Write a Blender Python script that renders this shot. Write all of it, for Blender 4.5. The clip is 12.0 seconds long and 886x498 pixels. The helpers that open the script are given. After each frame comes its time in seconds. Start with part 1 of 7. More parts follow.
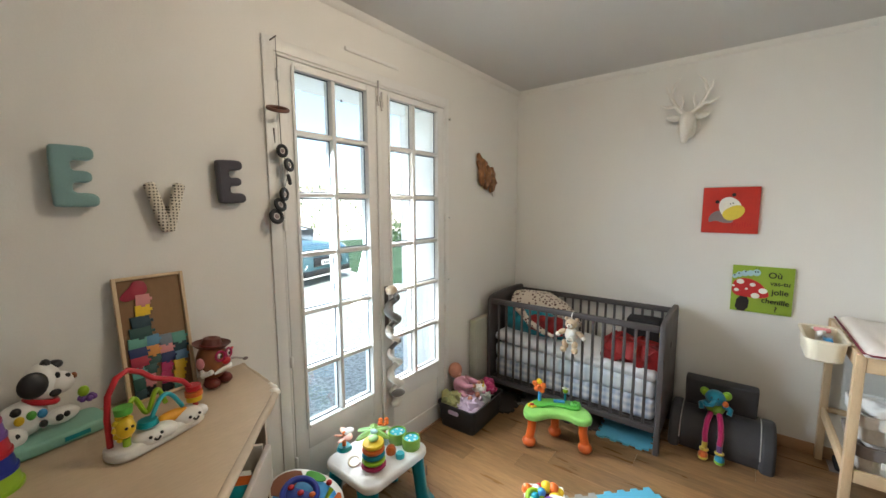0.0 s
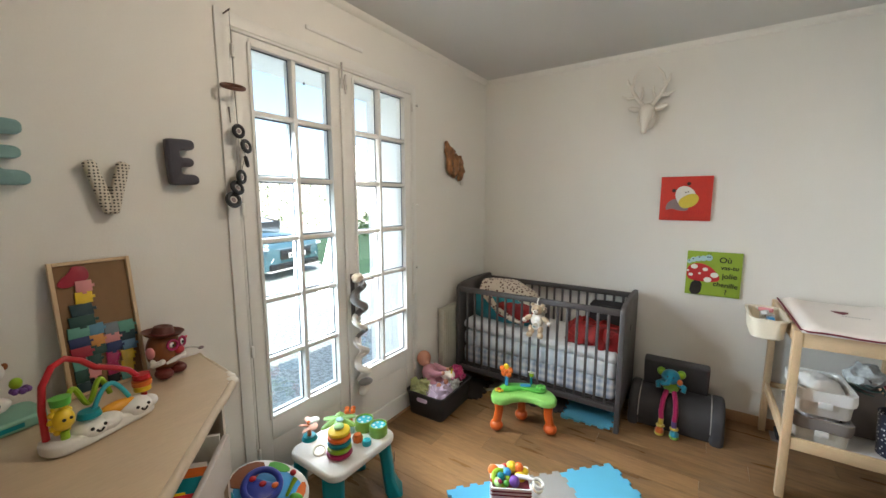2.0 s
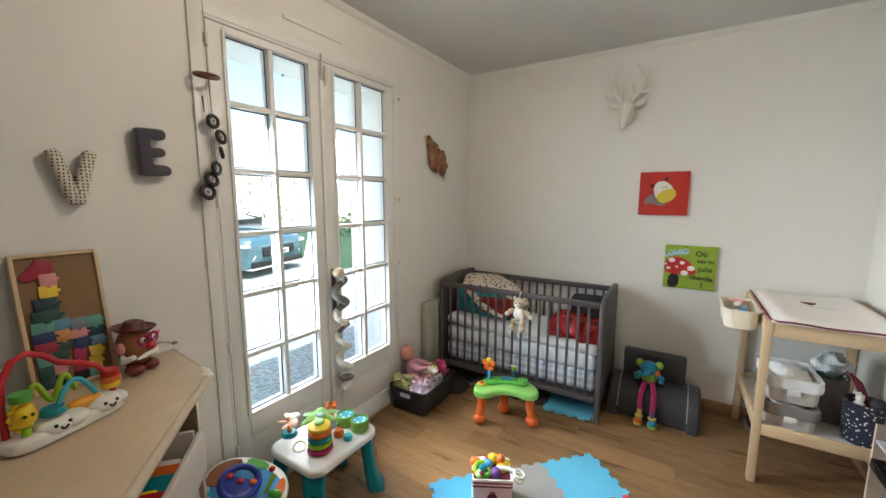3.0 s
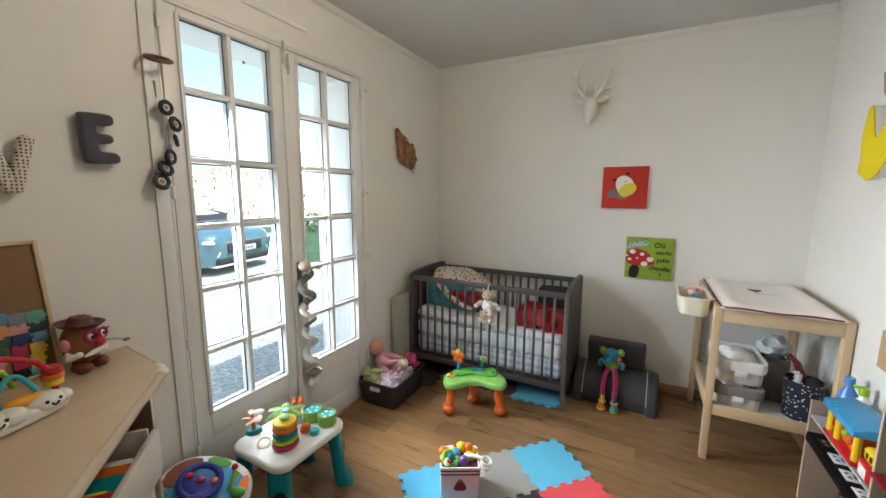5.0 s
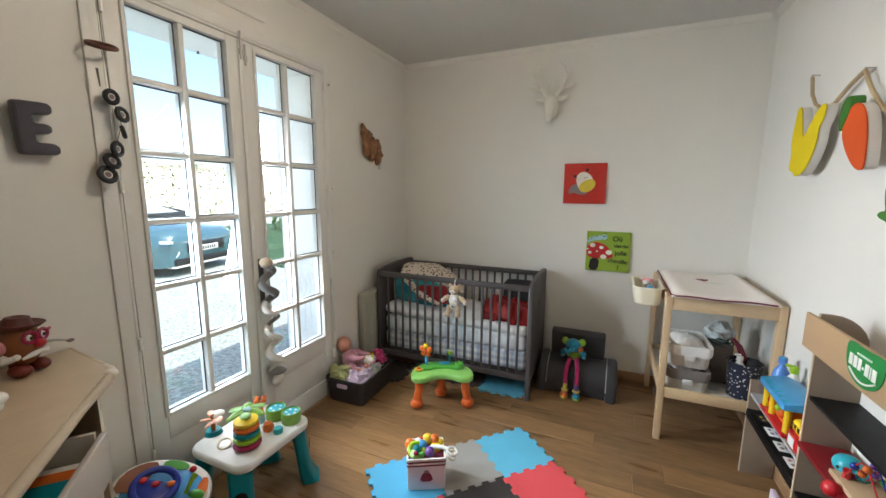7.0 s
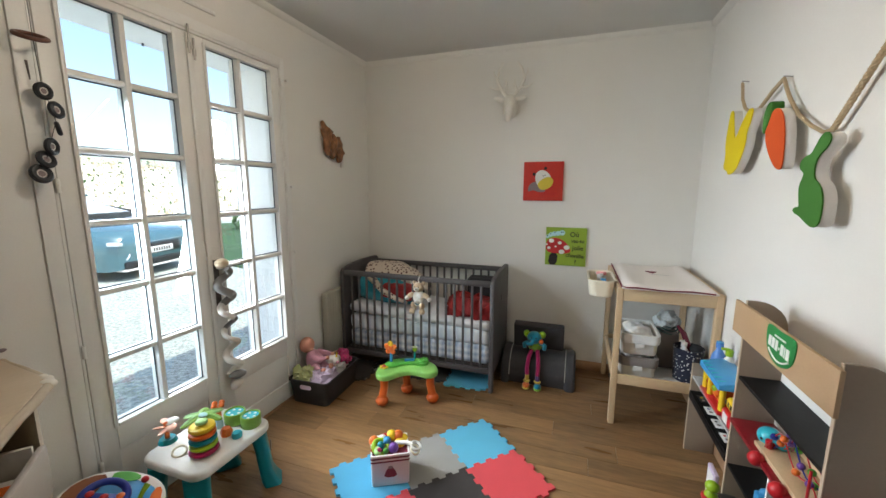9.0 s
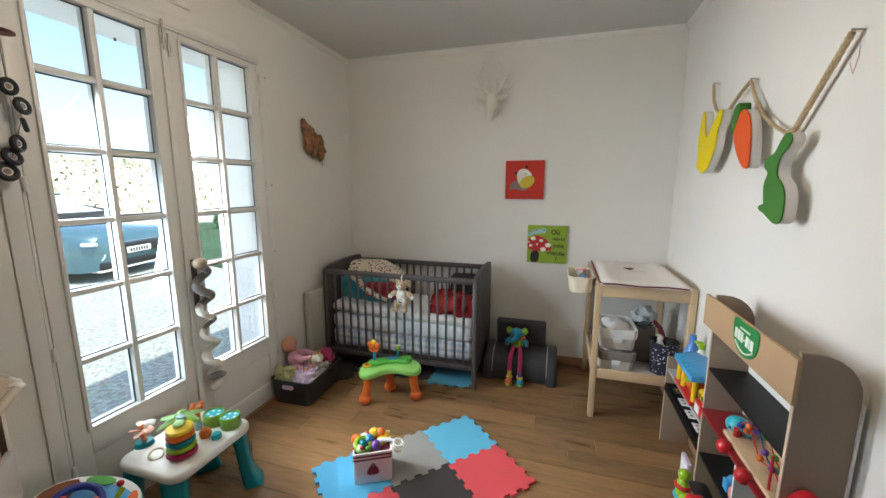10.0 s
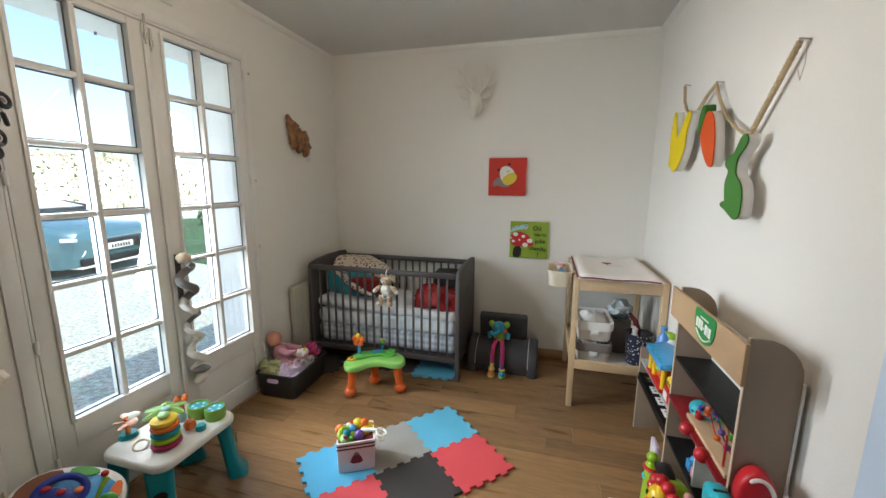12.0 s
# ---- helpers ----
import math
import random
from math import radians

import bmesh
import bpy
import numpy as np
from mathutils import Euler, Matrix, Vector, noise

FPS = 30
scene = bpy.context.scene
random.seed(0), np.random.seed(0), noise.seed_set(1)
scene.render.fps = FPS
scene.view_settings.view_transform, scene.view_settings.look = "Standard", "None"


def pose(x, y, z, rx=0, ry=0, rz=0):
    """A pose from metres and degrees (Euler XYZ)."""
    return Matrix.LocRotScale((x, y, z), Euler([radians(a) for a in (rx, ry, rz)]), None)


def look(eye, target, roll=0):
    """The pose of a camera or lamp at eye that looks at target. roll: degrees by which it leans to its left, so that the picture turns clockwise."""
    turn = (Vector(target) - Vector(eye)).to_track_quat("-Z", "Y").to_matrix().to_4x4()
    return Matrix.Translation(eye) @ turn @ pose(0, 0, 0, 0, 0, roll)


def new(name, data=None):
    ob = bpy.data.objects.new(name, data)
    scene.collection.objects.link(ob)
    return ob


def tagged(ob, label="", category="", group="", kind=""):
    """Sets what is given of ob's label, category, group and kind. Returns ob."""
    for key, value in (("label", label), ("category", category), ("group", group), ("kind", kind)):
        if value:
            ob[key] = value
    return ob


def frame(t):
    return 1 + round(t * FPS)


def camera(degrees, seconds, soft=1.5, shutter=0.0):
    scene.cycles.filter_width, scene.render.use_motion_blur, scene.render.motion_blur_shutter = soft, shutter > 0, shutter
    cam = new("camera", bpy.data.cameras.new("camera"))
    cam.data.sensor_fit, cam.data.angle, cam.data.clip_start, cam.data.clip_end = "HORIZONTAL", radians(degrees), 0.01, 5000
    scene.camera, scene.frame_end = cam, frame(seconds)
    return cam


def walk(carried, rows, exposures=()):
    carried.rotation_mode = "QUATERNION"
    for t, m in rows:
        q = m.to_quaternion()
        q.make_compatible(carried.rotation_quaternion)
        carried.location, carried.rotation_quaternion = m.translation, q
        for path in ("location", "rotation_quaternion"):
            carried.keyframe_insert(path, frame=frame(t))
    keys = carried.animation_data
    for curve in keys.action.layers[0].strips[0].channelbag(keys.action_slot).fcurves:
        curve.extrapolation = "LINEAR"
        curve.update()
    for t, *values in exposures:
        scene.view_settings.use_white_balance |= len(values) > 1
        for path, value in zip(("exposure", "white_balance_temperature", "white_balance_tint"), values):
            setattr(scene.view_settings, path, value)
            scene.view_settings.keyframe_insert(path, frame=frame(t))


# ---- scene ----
cam = camera(98.9, 12.0)
EXPOSURES = [(0.0, 1.71), (3.0, 1.66), (7.0, 1.46), (12.0, 1.37)]
PATH = [
    (0, (1.629, -3.141, 1.537), (0.397, -1.583, 1.312), -0.2),
    (0.5, (1.632, -3.136, 1.527), (0.428, -1.556, 1.295), -0.1),
    (1, (1.638, -3.13, 1.519), (0.462, -1.531, 1.276), -0.0),
    (1.5, (1.643, -3.126, 1.507), (0.499, -1.505, 1.256), -0.0),
    (2, (1.651, -3.121, 1.497), (0.539, -1.479, 1.238), -0.0),
    (2.5, (1.664, -3.114, 1.49), (0.581, -1.454, 1.222), 0.1),
    (3, (1.671, -3.107, 1.477), (0.621, -1.427, 1.205), 0.1),
    (5, (1.704, -3.099, 1.456), (0.775, -1.352, 1.165), 0.3),
    (5.5, (1.714, -3.101, 1.451), (0.816, -1.338, 1.158), 0.3),
    (6, (1.725, -3.1, 1.446), (0.859, -1.321, 1.151), 0.4),
    (6.5, (1.737, -3.099, 1.446), (0.905, -1.305, 1.146), 0.4),
    (7, (1.748, -3.101, 1.442), (0.953, -1.291, 1.14), 0.3),
    (9, (1.799, -3.109, 1.448), (1.155, -1.242, 1.132), 0.1),
    (9.5, (1.815, -3.111, 1.448), (1.207, -1.233, 1.127), 0.0),
    (10, (1.828, -3.114, 1.447), (1.253, -1.226, 1.124), 0.1),
    (10.5, (1.842, -3.119, 1.446), (1.293, -1.224, 1.119), 0.2),
    (11, (1.854, -3.129, 1.446), (1.324, -1.229, 1.115), 0.2),
    (11.5, (1.867, -3.14, 1.444), (1.346, -1.238, 1.11), 0.3),
    (12, (1.879, -3.156, 1.445), (1.361, -1.254, 1.106), 0.4),
]
walk(cam, [(t, look(eye, target, roll)) for t, eye, target, roll in PATH], EXPOSURES)

# ---- light ----
world = bpy.data.worlds.new("sky")
scene.world = world
world.use_nodes = True
wn = world.node_tree.nodes
sky = wn.new("ShaderNodeTexSky")
sky.sky_type, sky.sun_disc = "NISHITA", False
sky.sun_elevation, sky.sun_rotation = radians(67), radians(104)
sky.air_density, sky.dust_density = 1.0, 2.2
world.node_tree.links.new(sky.outputs[0], wn["Background"].inputs["Color"])
wn["Background"].inputs["Strength"].default_value = 0.15
sun_data = bpy.data.lights.new("sun", "SUN")
sun_data.energy, sun_data.angle, sun_data.color = 2.3, radians(1.0), (1.0, 0.95, 0.87)
sun = new("sun", sun_data)
sun.matrix_basis = look((0, 0, 0), (-0.38, 0.093, -0.92))

def strip(name, at, way, long, wide, watts, tint):
    """The sky's light in the reveal of the french window."""
    d = bpy.data.lights.new(name, "AREA")
    d.shape, d.size, d.size_y, d.energy, d.color = "RECTANGLE", wide, long, watts, tint
    d.spread = radians(110)
    o = new(name, d)
    w = Vector(way).normalized()
    up = Vector((0, 0, 1)) if abs(w.z) < 0.6 else Vector((0, 1, 0))
    x = up.cross(w).normalized()
    m = Matrix((x, w.cross(x), w)).transposed().to_4x4()
    o.matrix_basis = Matrix.Translation(at) @ m @ pose(0, 0, 0, 180, 0, 0)


strip("window_light", (-0.19, -2.165, 1.30), (0.85, 0.50, -0.42), 1.10, 0.11, 5.2, (0.70, 0.87, 1.0))
strip("window_light", (-0.25, -1.497, 1.30), (1.0, -0.15, -0.45), 1.10, 0.13, 6.4, (0.93, 0.96, 1.0))
lamp_data = bpy.data.lights.new("ceiling_light_source", "POINT")
lamp_data.shadow_soft_size, lamp_data.energy, lamp_data.color = 0.11, 5.5, (1.0, 0.865, 0.69)
new("ceiling_light_source", lamp_data).location = (1.25, -2.0, 2.385)


# ---- materials ----
def mat(name, rgb, rough=0.5, metal=0.0, var=0.08, scale=6.0, fine=70.0, bump=0.05, stretch=(1, 1, 1), rand=0.0, sheen=0.0, coat=0.0, spec=0.5):
    """A painted, moulded, woven or wooden surface: its colour varies at two scales, with fine relief."""
    m = bpy.data.materials.new(name)
    m.use_nodes = True
    n, l = m.node_tree.nodes, m.node_tree.links
    p = n["Principled BSDF"]
    p.inputs["Roughness"].default_value, p.inputs["Metallic"].default_value = rough, metal
    p.inputs["Sheen Weight"].default_value, p.inputs["Coat Weight"].default_value = sheen, coat
    p.inputs["Specular IOR Level"].default_value = spec
    tc, mp = n.new("ShaderNodeTexCoord"), n.new("ShaderNodeMapping")
    mp.inputs["Scale"].default_value = stretch
    l.new(tc.outputs["Object"], mp.inputs["Vector"])
    big, small = n.new("ShaderNodeTexNoise"), n.new("ShaderNodeTexNoise")
    big.inputs["Scale"].default_value, small.inputs["Scale"].default_value = scale, fine
    big.inputs["Detail"].default_value, small.inputs["Detail"].default_value = 3, 4
    info = n.new("ShaderNodeObjectInfo")
    src = mp.outputs["Vector"]
    if rand:
        add, mul = n.new("ShaderNodeVectorMath"), n.new("ShaderNodeMath")
        mul.operation, mul.inputs[1].default_value = "MULTIPLY", 37.0
        l.new(info.outputs["Random"], mul.inputs[0])
        l.new(mp.outputs["Vector"], add.inputs[0]), l.new(mul.outputs[0], add.inputs[1])
        src = add.outputs[0]
    l.new(src, big.inputs["Vector"]), l.new(src, small.inputs["Vector"])
    mixf = n.new("ShaderNodeMath")
    mixf.operation = "MULTIPLY_ADD"
    l.new(small.outputs["Fac"], mixf.inputs[0])
    mixf.inputs[1].default_value = 0.45
    half = n.new("ShaderNodeMath")
    half.operation, half.inputs[1].default_value = "MULTIPLY", 0.55
    l.new(big.outputs["Fac"], half.inputs[0]), l.new(half.outputs[0], mixf.inputs[2])
    fac = mixf.outputs[0]
    if rand:
        shift = n.new("ShaderNodeMath")
        shift.operation = "MULTIPLY_ADD"
        l.new(info.outputs["Random"], shift.inputs[0])
        shift.inputs[1].default_value = rand
        less = n.new("ShaderNodeMath")
        less.operation, less.inputs[1].default_value = "SUBTRACT", rand / 2
        l.new(fac, less.inputs[0]), l.new(less.outputs[0], shift.inputs[2])
        fac = shift.outputs[0]
    ramp = n.new("ShaderNodeValToRGB")
    lo, hi = ramp.color_ramp.elements
    lo.position, hi.position = 0.28, 0.72
    lo.color = (*[c * (1 - var) for c in rgb], 1)
    hi.color = (*[min(1, c * (1 + var)) for c in rgb], 1)
    l.new(fac, ramp.inputs["Fac"]), l.new(ramp.outputs["Color"], p.inputs["Base Color"])
    wear = n.new("ShaderNodeMath")
    wear.operation, wear.inputs[1].default_value, wear.inputs[2].default_value = "MULTIPLY_ADD", 0.16, rough - 0.08
    l.new(big.outputs["Fac"], wear.inputs[0]), l.new(wear.outputs[0], p.inputs["Roughness"])
    if bump:
        b = n.new("ShaderNodeBump")
        b.inputs["Strength"].default_value, b.inputs["Distance"].default_value = bump, 0.004
        l.new(small.outputs["Fac"], b.inputs["Height"]), l.new(b.outputs[0], p.inputs["Normal"])
    return m


def dotted(name, ground, dot, per_metre, size, rough=0.85, flat=False, uneven=0.25):
    """A printed cloth with small round dots."""
    m = mat(name, ground, rough, var=0.05, fine=200, bump=0.1, sheen=0.2)
    n, l = m.node_tree.nodes, m.node_tree.links
    p = n["Principled BSDF"]
    old = p.inputs["Base Color"].links[0].from_socket
    v, less, mix, tc = n.new("ShaderNodeTexVoronoi"), n.new("ShaderNodeMath"), n.new("ShaderNodeMix"), n.new("ShaderNodeTexCoord")
    v.inputs["Scale"].default_value, v.inputs["Randomness"].default_value = per_metre, uneven
    less.operation, less.inputs[1].default_value = "LESS_THAN", size
    mix.data_type = "RGBA"
    mix.inputs["B"].default_value = (*dot, 1)
    src = tc.outputs["Object"]
    if flat:
        split, join = n.new("ShaderNodeSeparateXYZ"), n.new("ShaderNodeCombineXYZ")
        l.new(src, split.inputs[0]), l.new(split.outputs["Y"], join.inputs["X"]), l.new(split.outputs["Z"], join.inputs["Y"])
        v.voronoi_dimensions, src = "2D", join.outputs[0]
    l.new(src, v.inputs["Vector"]), l.new(v.outputs["Distance"], less.inputs[0])
    l.new(less.outputs[0], mix.inputs["Factor"]), l.new(old, mix.inputs["A"]), l.new(mix.outputs["Result"], p.inputs["Base Color"])
    return m


def checked(name, a, b, step, axes=("X", "Z")):
    """A woven cloth with pale checks."""
    m = mat(name, a, 0.9, var=0.04, fine=250, bump=0.12, sheen=0.2)
    n, l = m.node_tree.nodes, m.node_tree.links
    p = n["Principled BSDF"]
    old = p.inputs["Base Color"].links[0].from_socket
    tc, last = n.new("ShaderNodeTexCoord"), None
    for axis in axes:
        w, r = n.new("ShaderNodeTexWave"), n.new("ShaderNodeMath")
        w.bands_direction, w.inputs["Scale"].default_value, w.inputs["Distortion"].default_value = axis, 1 / step / 3.2, 0.6
        r.operation, r.inputs[1].default_value = "MULTIPLY", 0.5
        l.new(tc.outputs["Object"], w.inputs["Vector"]), l.new(w.outputs["Fac"], r.inputs[0])
        if last:
            s = n.new("ShaderNodeMath")
            l.new(last, s.inputs[0]), l.new(r.outputs[0], s.inputs[1])
            last = s.outputs[0]
        else:
            last = r.outputs[0]
    mix = n.new("ShaderNodeMix")
    mix.data_type = "RGBA"
    mix.inputs["B"].default_value = (*b, 1)
    l.new(last, mix.inputs["Factor"]), l.new(old, mix.inputs["A"]), l.new(mix.outputs["Result"], p.inputs["Base Color"])
    return m


def glass(name, tint=(1, 1, 1), rough=0.0):
    m = bpy.data.materials.new(name)
    m.use_nodes = True
    p = m.node_tree.nodes["Principled BSDF"]
    p.inputs["Base Color"].default_value = (*tint, 1)
    p.inputs["Transmission Weight"].default_value, p.inputs["Roughness"].default_value = 1.0, rough
    return m


WALL = mat("wall_paint", (0.755, 0.73, 0.68), 0.75, var=0.025, scale=1.6, fine=160, bump=0.12)
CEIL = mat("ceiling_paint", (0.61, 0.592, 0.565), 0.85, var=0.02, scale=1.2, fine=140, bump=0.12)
JOINERY = mat("white_gloss_paint", (0.76, 0.745, 0.71), 0.38, var=0.03, scale=3, fine=90, bump=0.05)
SPACER = mat("dark_spacer", (0.07, 0.085, 0.11), 0.4)
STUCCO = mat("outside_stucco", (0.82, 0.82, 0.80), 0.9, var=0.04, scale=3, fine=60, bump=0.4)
OAK = mat("oak_plank", (0.245, 0.137, 0.060), 0.30, var=0.36, spec=0.45, scale=3.2, fine=15, bump=0.04, stretch=(0.7, 5, 1), rand=0.28)
SUB = mat("floor_joint", (0.10, 0.06, 0.03), 0.8)
SKIRT = mat("stained_skirting", (0.36, 0.21, 0.11), 0.5, var=0.2, scale=4, fine=40, stretch=(1, 6, 6))
BEECH = mat("pale_beech", (0.60, 0.43, 0.26), 0.45, var=0.10, scale=5, fine=40, stretch=(6, 6, 0.8), bump=0.05)
BEECHX = mat("pale_beech_long", (0.60, 0.43, 0.26), 0.45, var=0.10, scale=5, fine=40, stretch=(0.8, 6, 6), bump=0.05)
LAMINATE = mat("beige_laminate", (0.54, 0.41, 0.275), 0.38, var=0.10, scale=2.5, fine=30, stretch=(5, 1, 5), bump=0.03)
DRAWERP = mat("beige_drawer_paint", (0.50, 0.43, 0.37), 0.5, var=0.05)
CREAM = mat("cream_paint", (0.74, 0.68, 0.58), 0.5, var=0.04)
CRIBG = mat("grey_crib_paint", (0.068, 0.060, 0.060), 0.5, var=0.10, scale=9, bump=0.06)
CHAIRG = mat("charcoal_upholstery", (0.036, 0.035, 0.040), 0.62, var=0.22, scale=5, fine=220, bump=0.18, sheen=0.12)
HEATER = mat("cream_heater_enamel", (0.46, 0.44, 0.37), 0.5, var=0.04)
EDGEF = mat("soft_edge_film", (0.52, 0.42, 0.31), 0.85, var=0.06)
PIPING = mat("grey_piping", (0.42, 0.41, 0.40), 0.6)
WHITEP = mat("white_plastic", (0.80, 0.78, 0.74), 0.35, var=0.03, bump=0.02)
CREAMP = mat("cream_plastic", (0.78, 0.71, 0.56), 0.4, var=0.03, bump=0.02)
STEEL = mat("worn_steel", (0.42, 0.40, 0.38), 0.35, 0.9, var=0.15)
IRON = mat("dark_iron", (0.16, 0.14, 0.13), 0.5, 0.6, var=0.2)
WHITEC = mat("white_cotton", (0.80, 0.79, 0.77), 0.95, var=0.04, scale=9, fine=240, bump=0.2, sheen=0.2)
PADW = mat("quilted_pad", (0.82, 0.77, 0.73), 0.85, var=0.03, scale=9, fine=220, bump=0.12)
DUVET = mat("pale_blue_cotton", (0.80, 0.82, 0.85), 0.95, var=0.06, scale=9, fine=240, bump=0.2, sheen=0.2)
WINE = mat("wine_red_trim", (0.16, 0.012, 0.03), 0.7)
TEALC = mat("teal_cotton", (0.015, 0.24, 0.30), 0.9, var=0.12, fine=220, bump=0.2, sheen=0.2)
REDC = mat("red_blanket", (0.30, 0.008, 0.008), 0.6, var=0.5, scale=18, fine=160, bump=0.5)
BLACKC = mat("black_cloth", (0.012, 0.011, 0.013), 0.85, var=0.2, fine=200, bump=0.2)
DOTC = dotted("spotted_beige_cotton", (0.66, 0.57, 0.47), (0.11, 0.04, 0.035), 40, 0.34, uneven=0.8)
CHECK = checked("checked_cot_sheet", (0.82, 0.84, 0.87), (0.30, 0.38, 0.52), 0.05)
STRIPE = checked("striped_cot_sheet", (0.80, 0.84, 0.88), (0.50, 0.60, 0.72), 0.06, ("X",))
TEALL = mat("teal_felt_letter", (0.21, 0.345, 0.335), 0.95, var=0.06, fine=260, bump=0.25, sheen=0.3)
GREYL = mat("slate_felt_letter", (0.075, 0.07, 0.085), 0.95, var=0.1, fine=260, bump=0.25, sheen=0.3)
DOTL = dotted("white_letter_with_dark_dots", (0.66, 0.60, 0.50), (0.05, 0.045, 0.04), 95, 0.27, flat=True)
PLASTER = mat("white_resin", (0.74, 0.70, 0.63), 0.6, var=0.03, scale=14)
CARVED = mat("carved_brown_wood", (0.24, 0.105, 0.036), 0.45, var=0.9, scale=26, fine=60, bump=0.25, stretch=(1, 1, 0.5))
ROPE = mat("hemp_rope", (0.46, 0.34, 0.20), 0.9, var=0.25, fine=260, bump=0.5, stretch=(1, 1, 1))
FELT_Y = mat("yellow_felt", (0.72, 0.55, 0.0), 0.9, var=0.05, fine=260, bump=0.15)
FELT_O = mat("orange_felt", (0.60, 0.075, 0.006), 0.9, var=0.06, fine=260, bump=0.15)
FELT_G = mat("green_felt", (0.045, 0.17, 0.022), 0.9, var=0.06, fine=260, bump=0.15)
FELT_W = mat("white_felt", (0.70, 0.66, 0.62), 0.95, var=0.05, fine=260, bump=0.15)
KRAFT = mat("kraft_board", (0.42, 0.27, 0.145), 0.6, var=0.07, scale=3, fine=90, stretch=(1, 1, 4))
GREIGE = mat("greige_board", (0.27, 0.20, 0.145), 0.55, var=0.05, scale=3, fine=120)
EDGE = mat("board_edge", (0.55, 0.43, 0.31), 0.6, var=0.08)
BLACKB = mat("black_board", (0.006, 0.006, 0.006), 0.5, var=0.2, spec=0.25)
REDB = mat("dark_red_board", (0.23, 0.008, 0.014), 0.32, var=0.1)
FOAM_B = mat("blue_foam", (0.07, 0.36, 0.58), 0.75, var=0.06, scale=10, fine=260, bump=0.25)
FOAM_L = mat("light_blue_foam", (0.10, 0.42, 0.60), 0.75, var=0.06, scale=10, fine=260, bump=0.25)
FOAM_G = mat("grey_foam", (0.30, 0.29, 0.27), 0.75, var=0.06, scale=10, fine=260, bump=0.25)
FOAM_K = mat("charcoal_foam", (0.038, 0.032, 0.030), 0.75, var=0.12, scale=10, fine=260, bump=0.25)
FOAM_R = mat("coral_red_foam", (0.62, 0.065, 0.075), 0.75, var=0.06, scale=10, fine=260, bump=0.25)


def plastic(name, rgb, rough=0.32):
    return mat(name, rgb, rough, var=0.06, scale=14, fine=140, bump=0.015)


P_RED, P_ORANGE = plastic("red_plastic", (0.50, 0.014, 0.022)), plastic("orange_plastic", (0.72, 0.15, 0.02))
P_YELLOW, P_LIME = plastic("yellow_plastic", (0.78, 0.52, 0.02)), plastic("lime_plastic", (0.30, 0.50, 0.02))
P_GREEN, P_TEAL = plastic("green_plastic", (0.10, 0.42, 0.06)), plastic("teal_plastic", (0.0, 0.23, 0.27))
P_CYAN, P_BLUE = plastic("cyan_plastic", (0.03, 0.42, 0.50)), plastic("blue_plastic", (0.008, 0.025, 0.26))
P_SKY, P_PURPLE = plastic("sky_blue_plastic", (0.05, 0.30, 0.60)), plastic("purple_plastic", (0.16, 0.06, 0.30))
P_MAGENTA, P_PINK = plastic("magenta_plastic", (0.36, 0.010, 0.075)), plastic("pink_plastic", (0.72, 0.28, 0.30))
P_PEACH, P_BLACK = plastic("peach_plastic", (0.80, 0.30, 0.16)), plastic("black_plastic", (0.014, 0.013, 0.014))
P_DRUM, P_PETAL = plastic("leaf_green_plastic", (0.23, 0.42, 0.06)), plastic("salmon_petal_plastic", (0.80, 0.40, 0.27))
P_MINT, P_LEAF = plastic("mint_plastic", (0.22, 0.46, 0.36)), plastic("pale_green_plastic", (0.36, 0.60, 0.22))
P_BEAN, P_BROWN = plastic("bean_green_plastic", (0.27, 0.60, 0.14)), plastic("brown_plastic", (0.23, 0.070, 0.018))
P_FOOT = plastic("orange_leg_plastic", (0.66, 0.12, 0.018))
TUB = mat("dark_grey_tub", (0.032, 0.032, 0.036), 0.6, var=0.12, scale=12, bump=0.1)
SKIN = mat("doll_vinyl", (0.60, 0.27, 0.18), 0.5, var=0.05)
PINKC = mat("pink_cotton", (0.52, 0.24, 0.30), 0.95, var=0.08, fine=240, bump=0.2, sheen=0.3)
MAUVE = mat("mauve_cotton", (0.62, 0.50, 0.64), 0.95, var=0.1, fine=240, bump=0.2, sheen=0.3)
HOTPINK = mat("hot_pink_cotton", (0.55, 0.04, 0.17), 0.95, var=0.1, fine=240, bump=0.2, sheen=0.3)
LIMEC = mat("lime_cotton", (0.45, 0.46, 0.20), 0.95, var=0.1, fine=240, bump=0.2, sheen=0.3)
PLUSH_W = mat("white_plush", (0.72, 0.68, 0.62), 1.0, var=0.1, fine=320, bump=0.5, sheen=0.5)
PLUSH_B = mat("beige_plush", (0.52, 0.39, 0.26), 1.0, var=0.1, fine=320, bump=0.5, sheen=0.5)
PLUSH_T = mat("teal_plush", (0.01, 0.22, 0.33), 1.0, var=0.12, fine=320, bump=0.4, sheen=0.4)
PLUSH_G = mat("green_plush", (0.22, 0.42, 0.04), 1.0, var=0.12, fine=320, bump=0.4, sheen=0.4)
PLUSH_P = mat("crimson_plush", (0.42, 0.012, 0.10), 1.0, var=0.12, fine=320, bump=0.4, sheen=0.4)
PLUSH_O = mat("orange_plush", (0.62, 0.13, 0.02), 1.0, var=0.12, fine=320, bump=0.4, sheen=0.4)
PLUSH_Y = mat("yellow_plush", (0.60, 0.44, 0.05), 1.0, var=0.12, fine=320, bump=0.4, sheen=0.4)
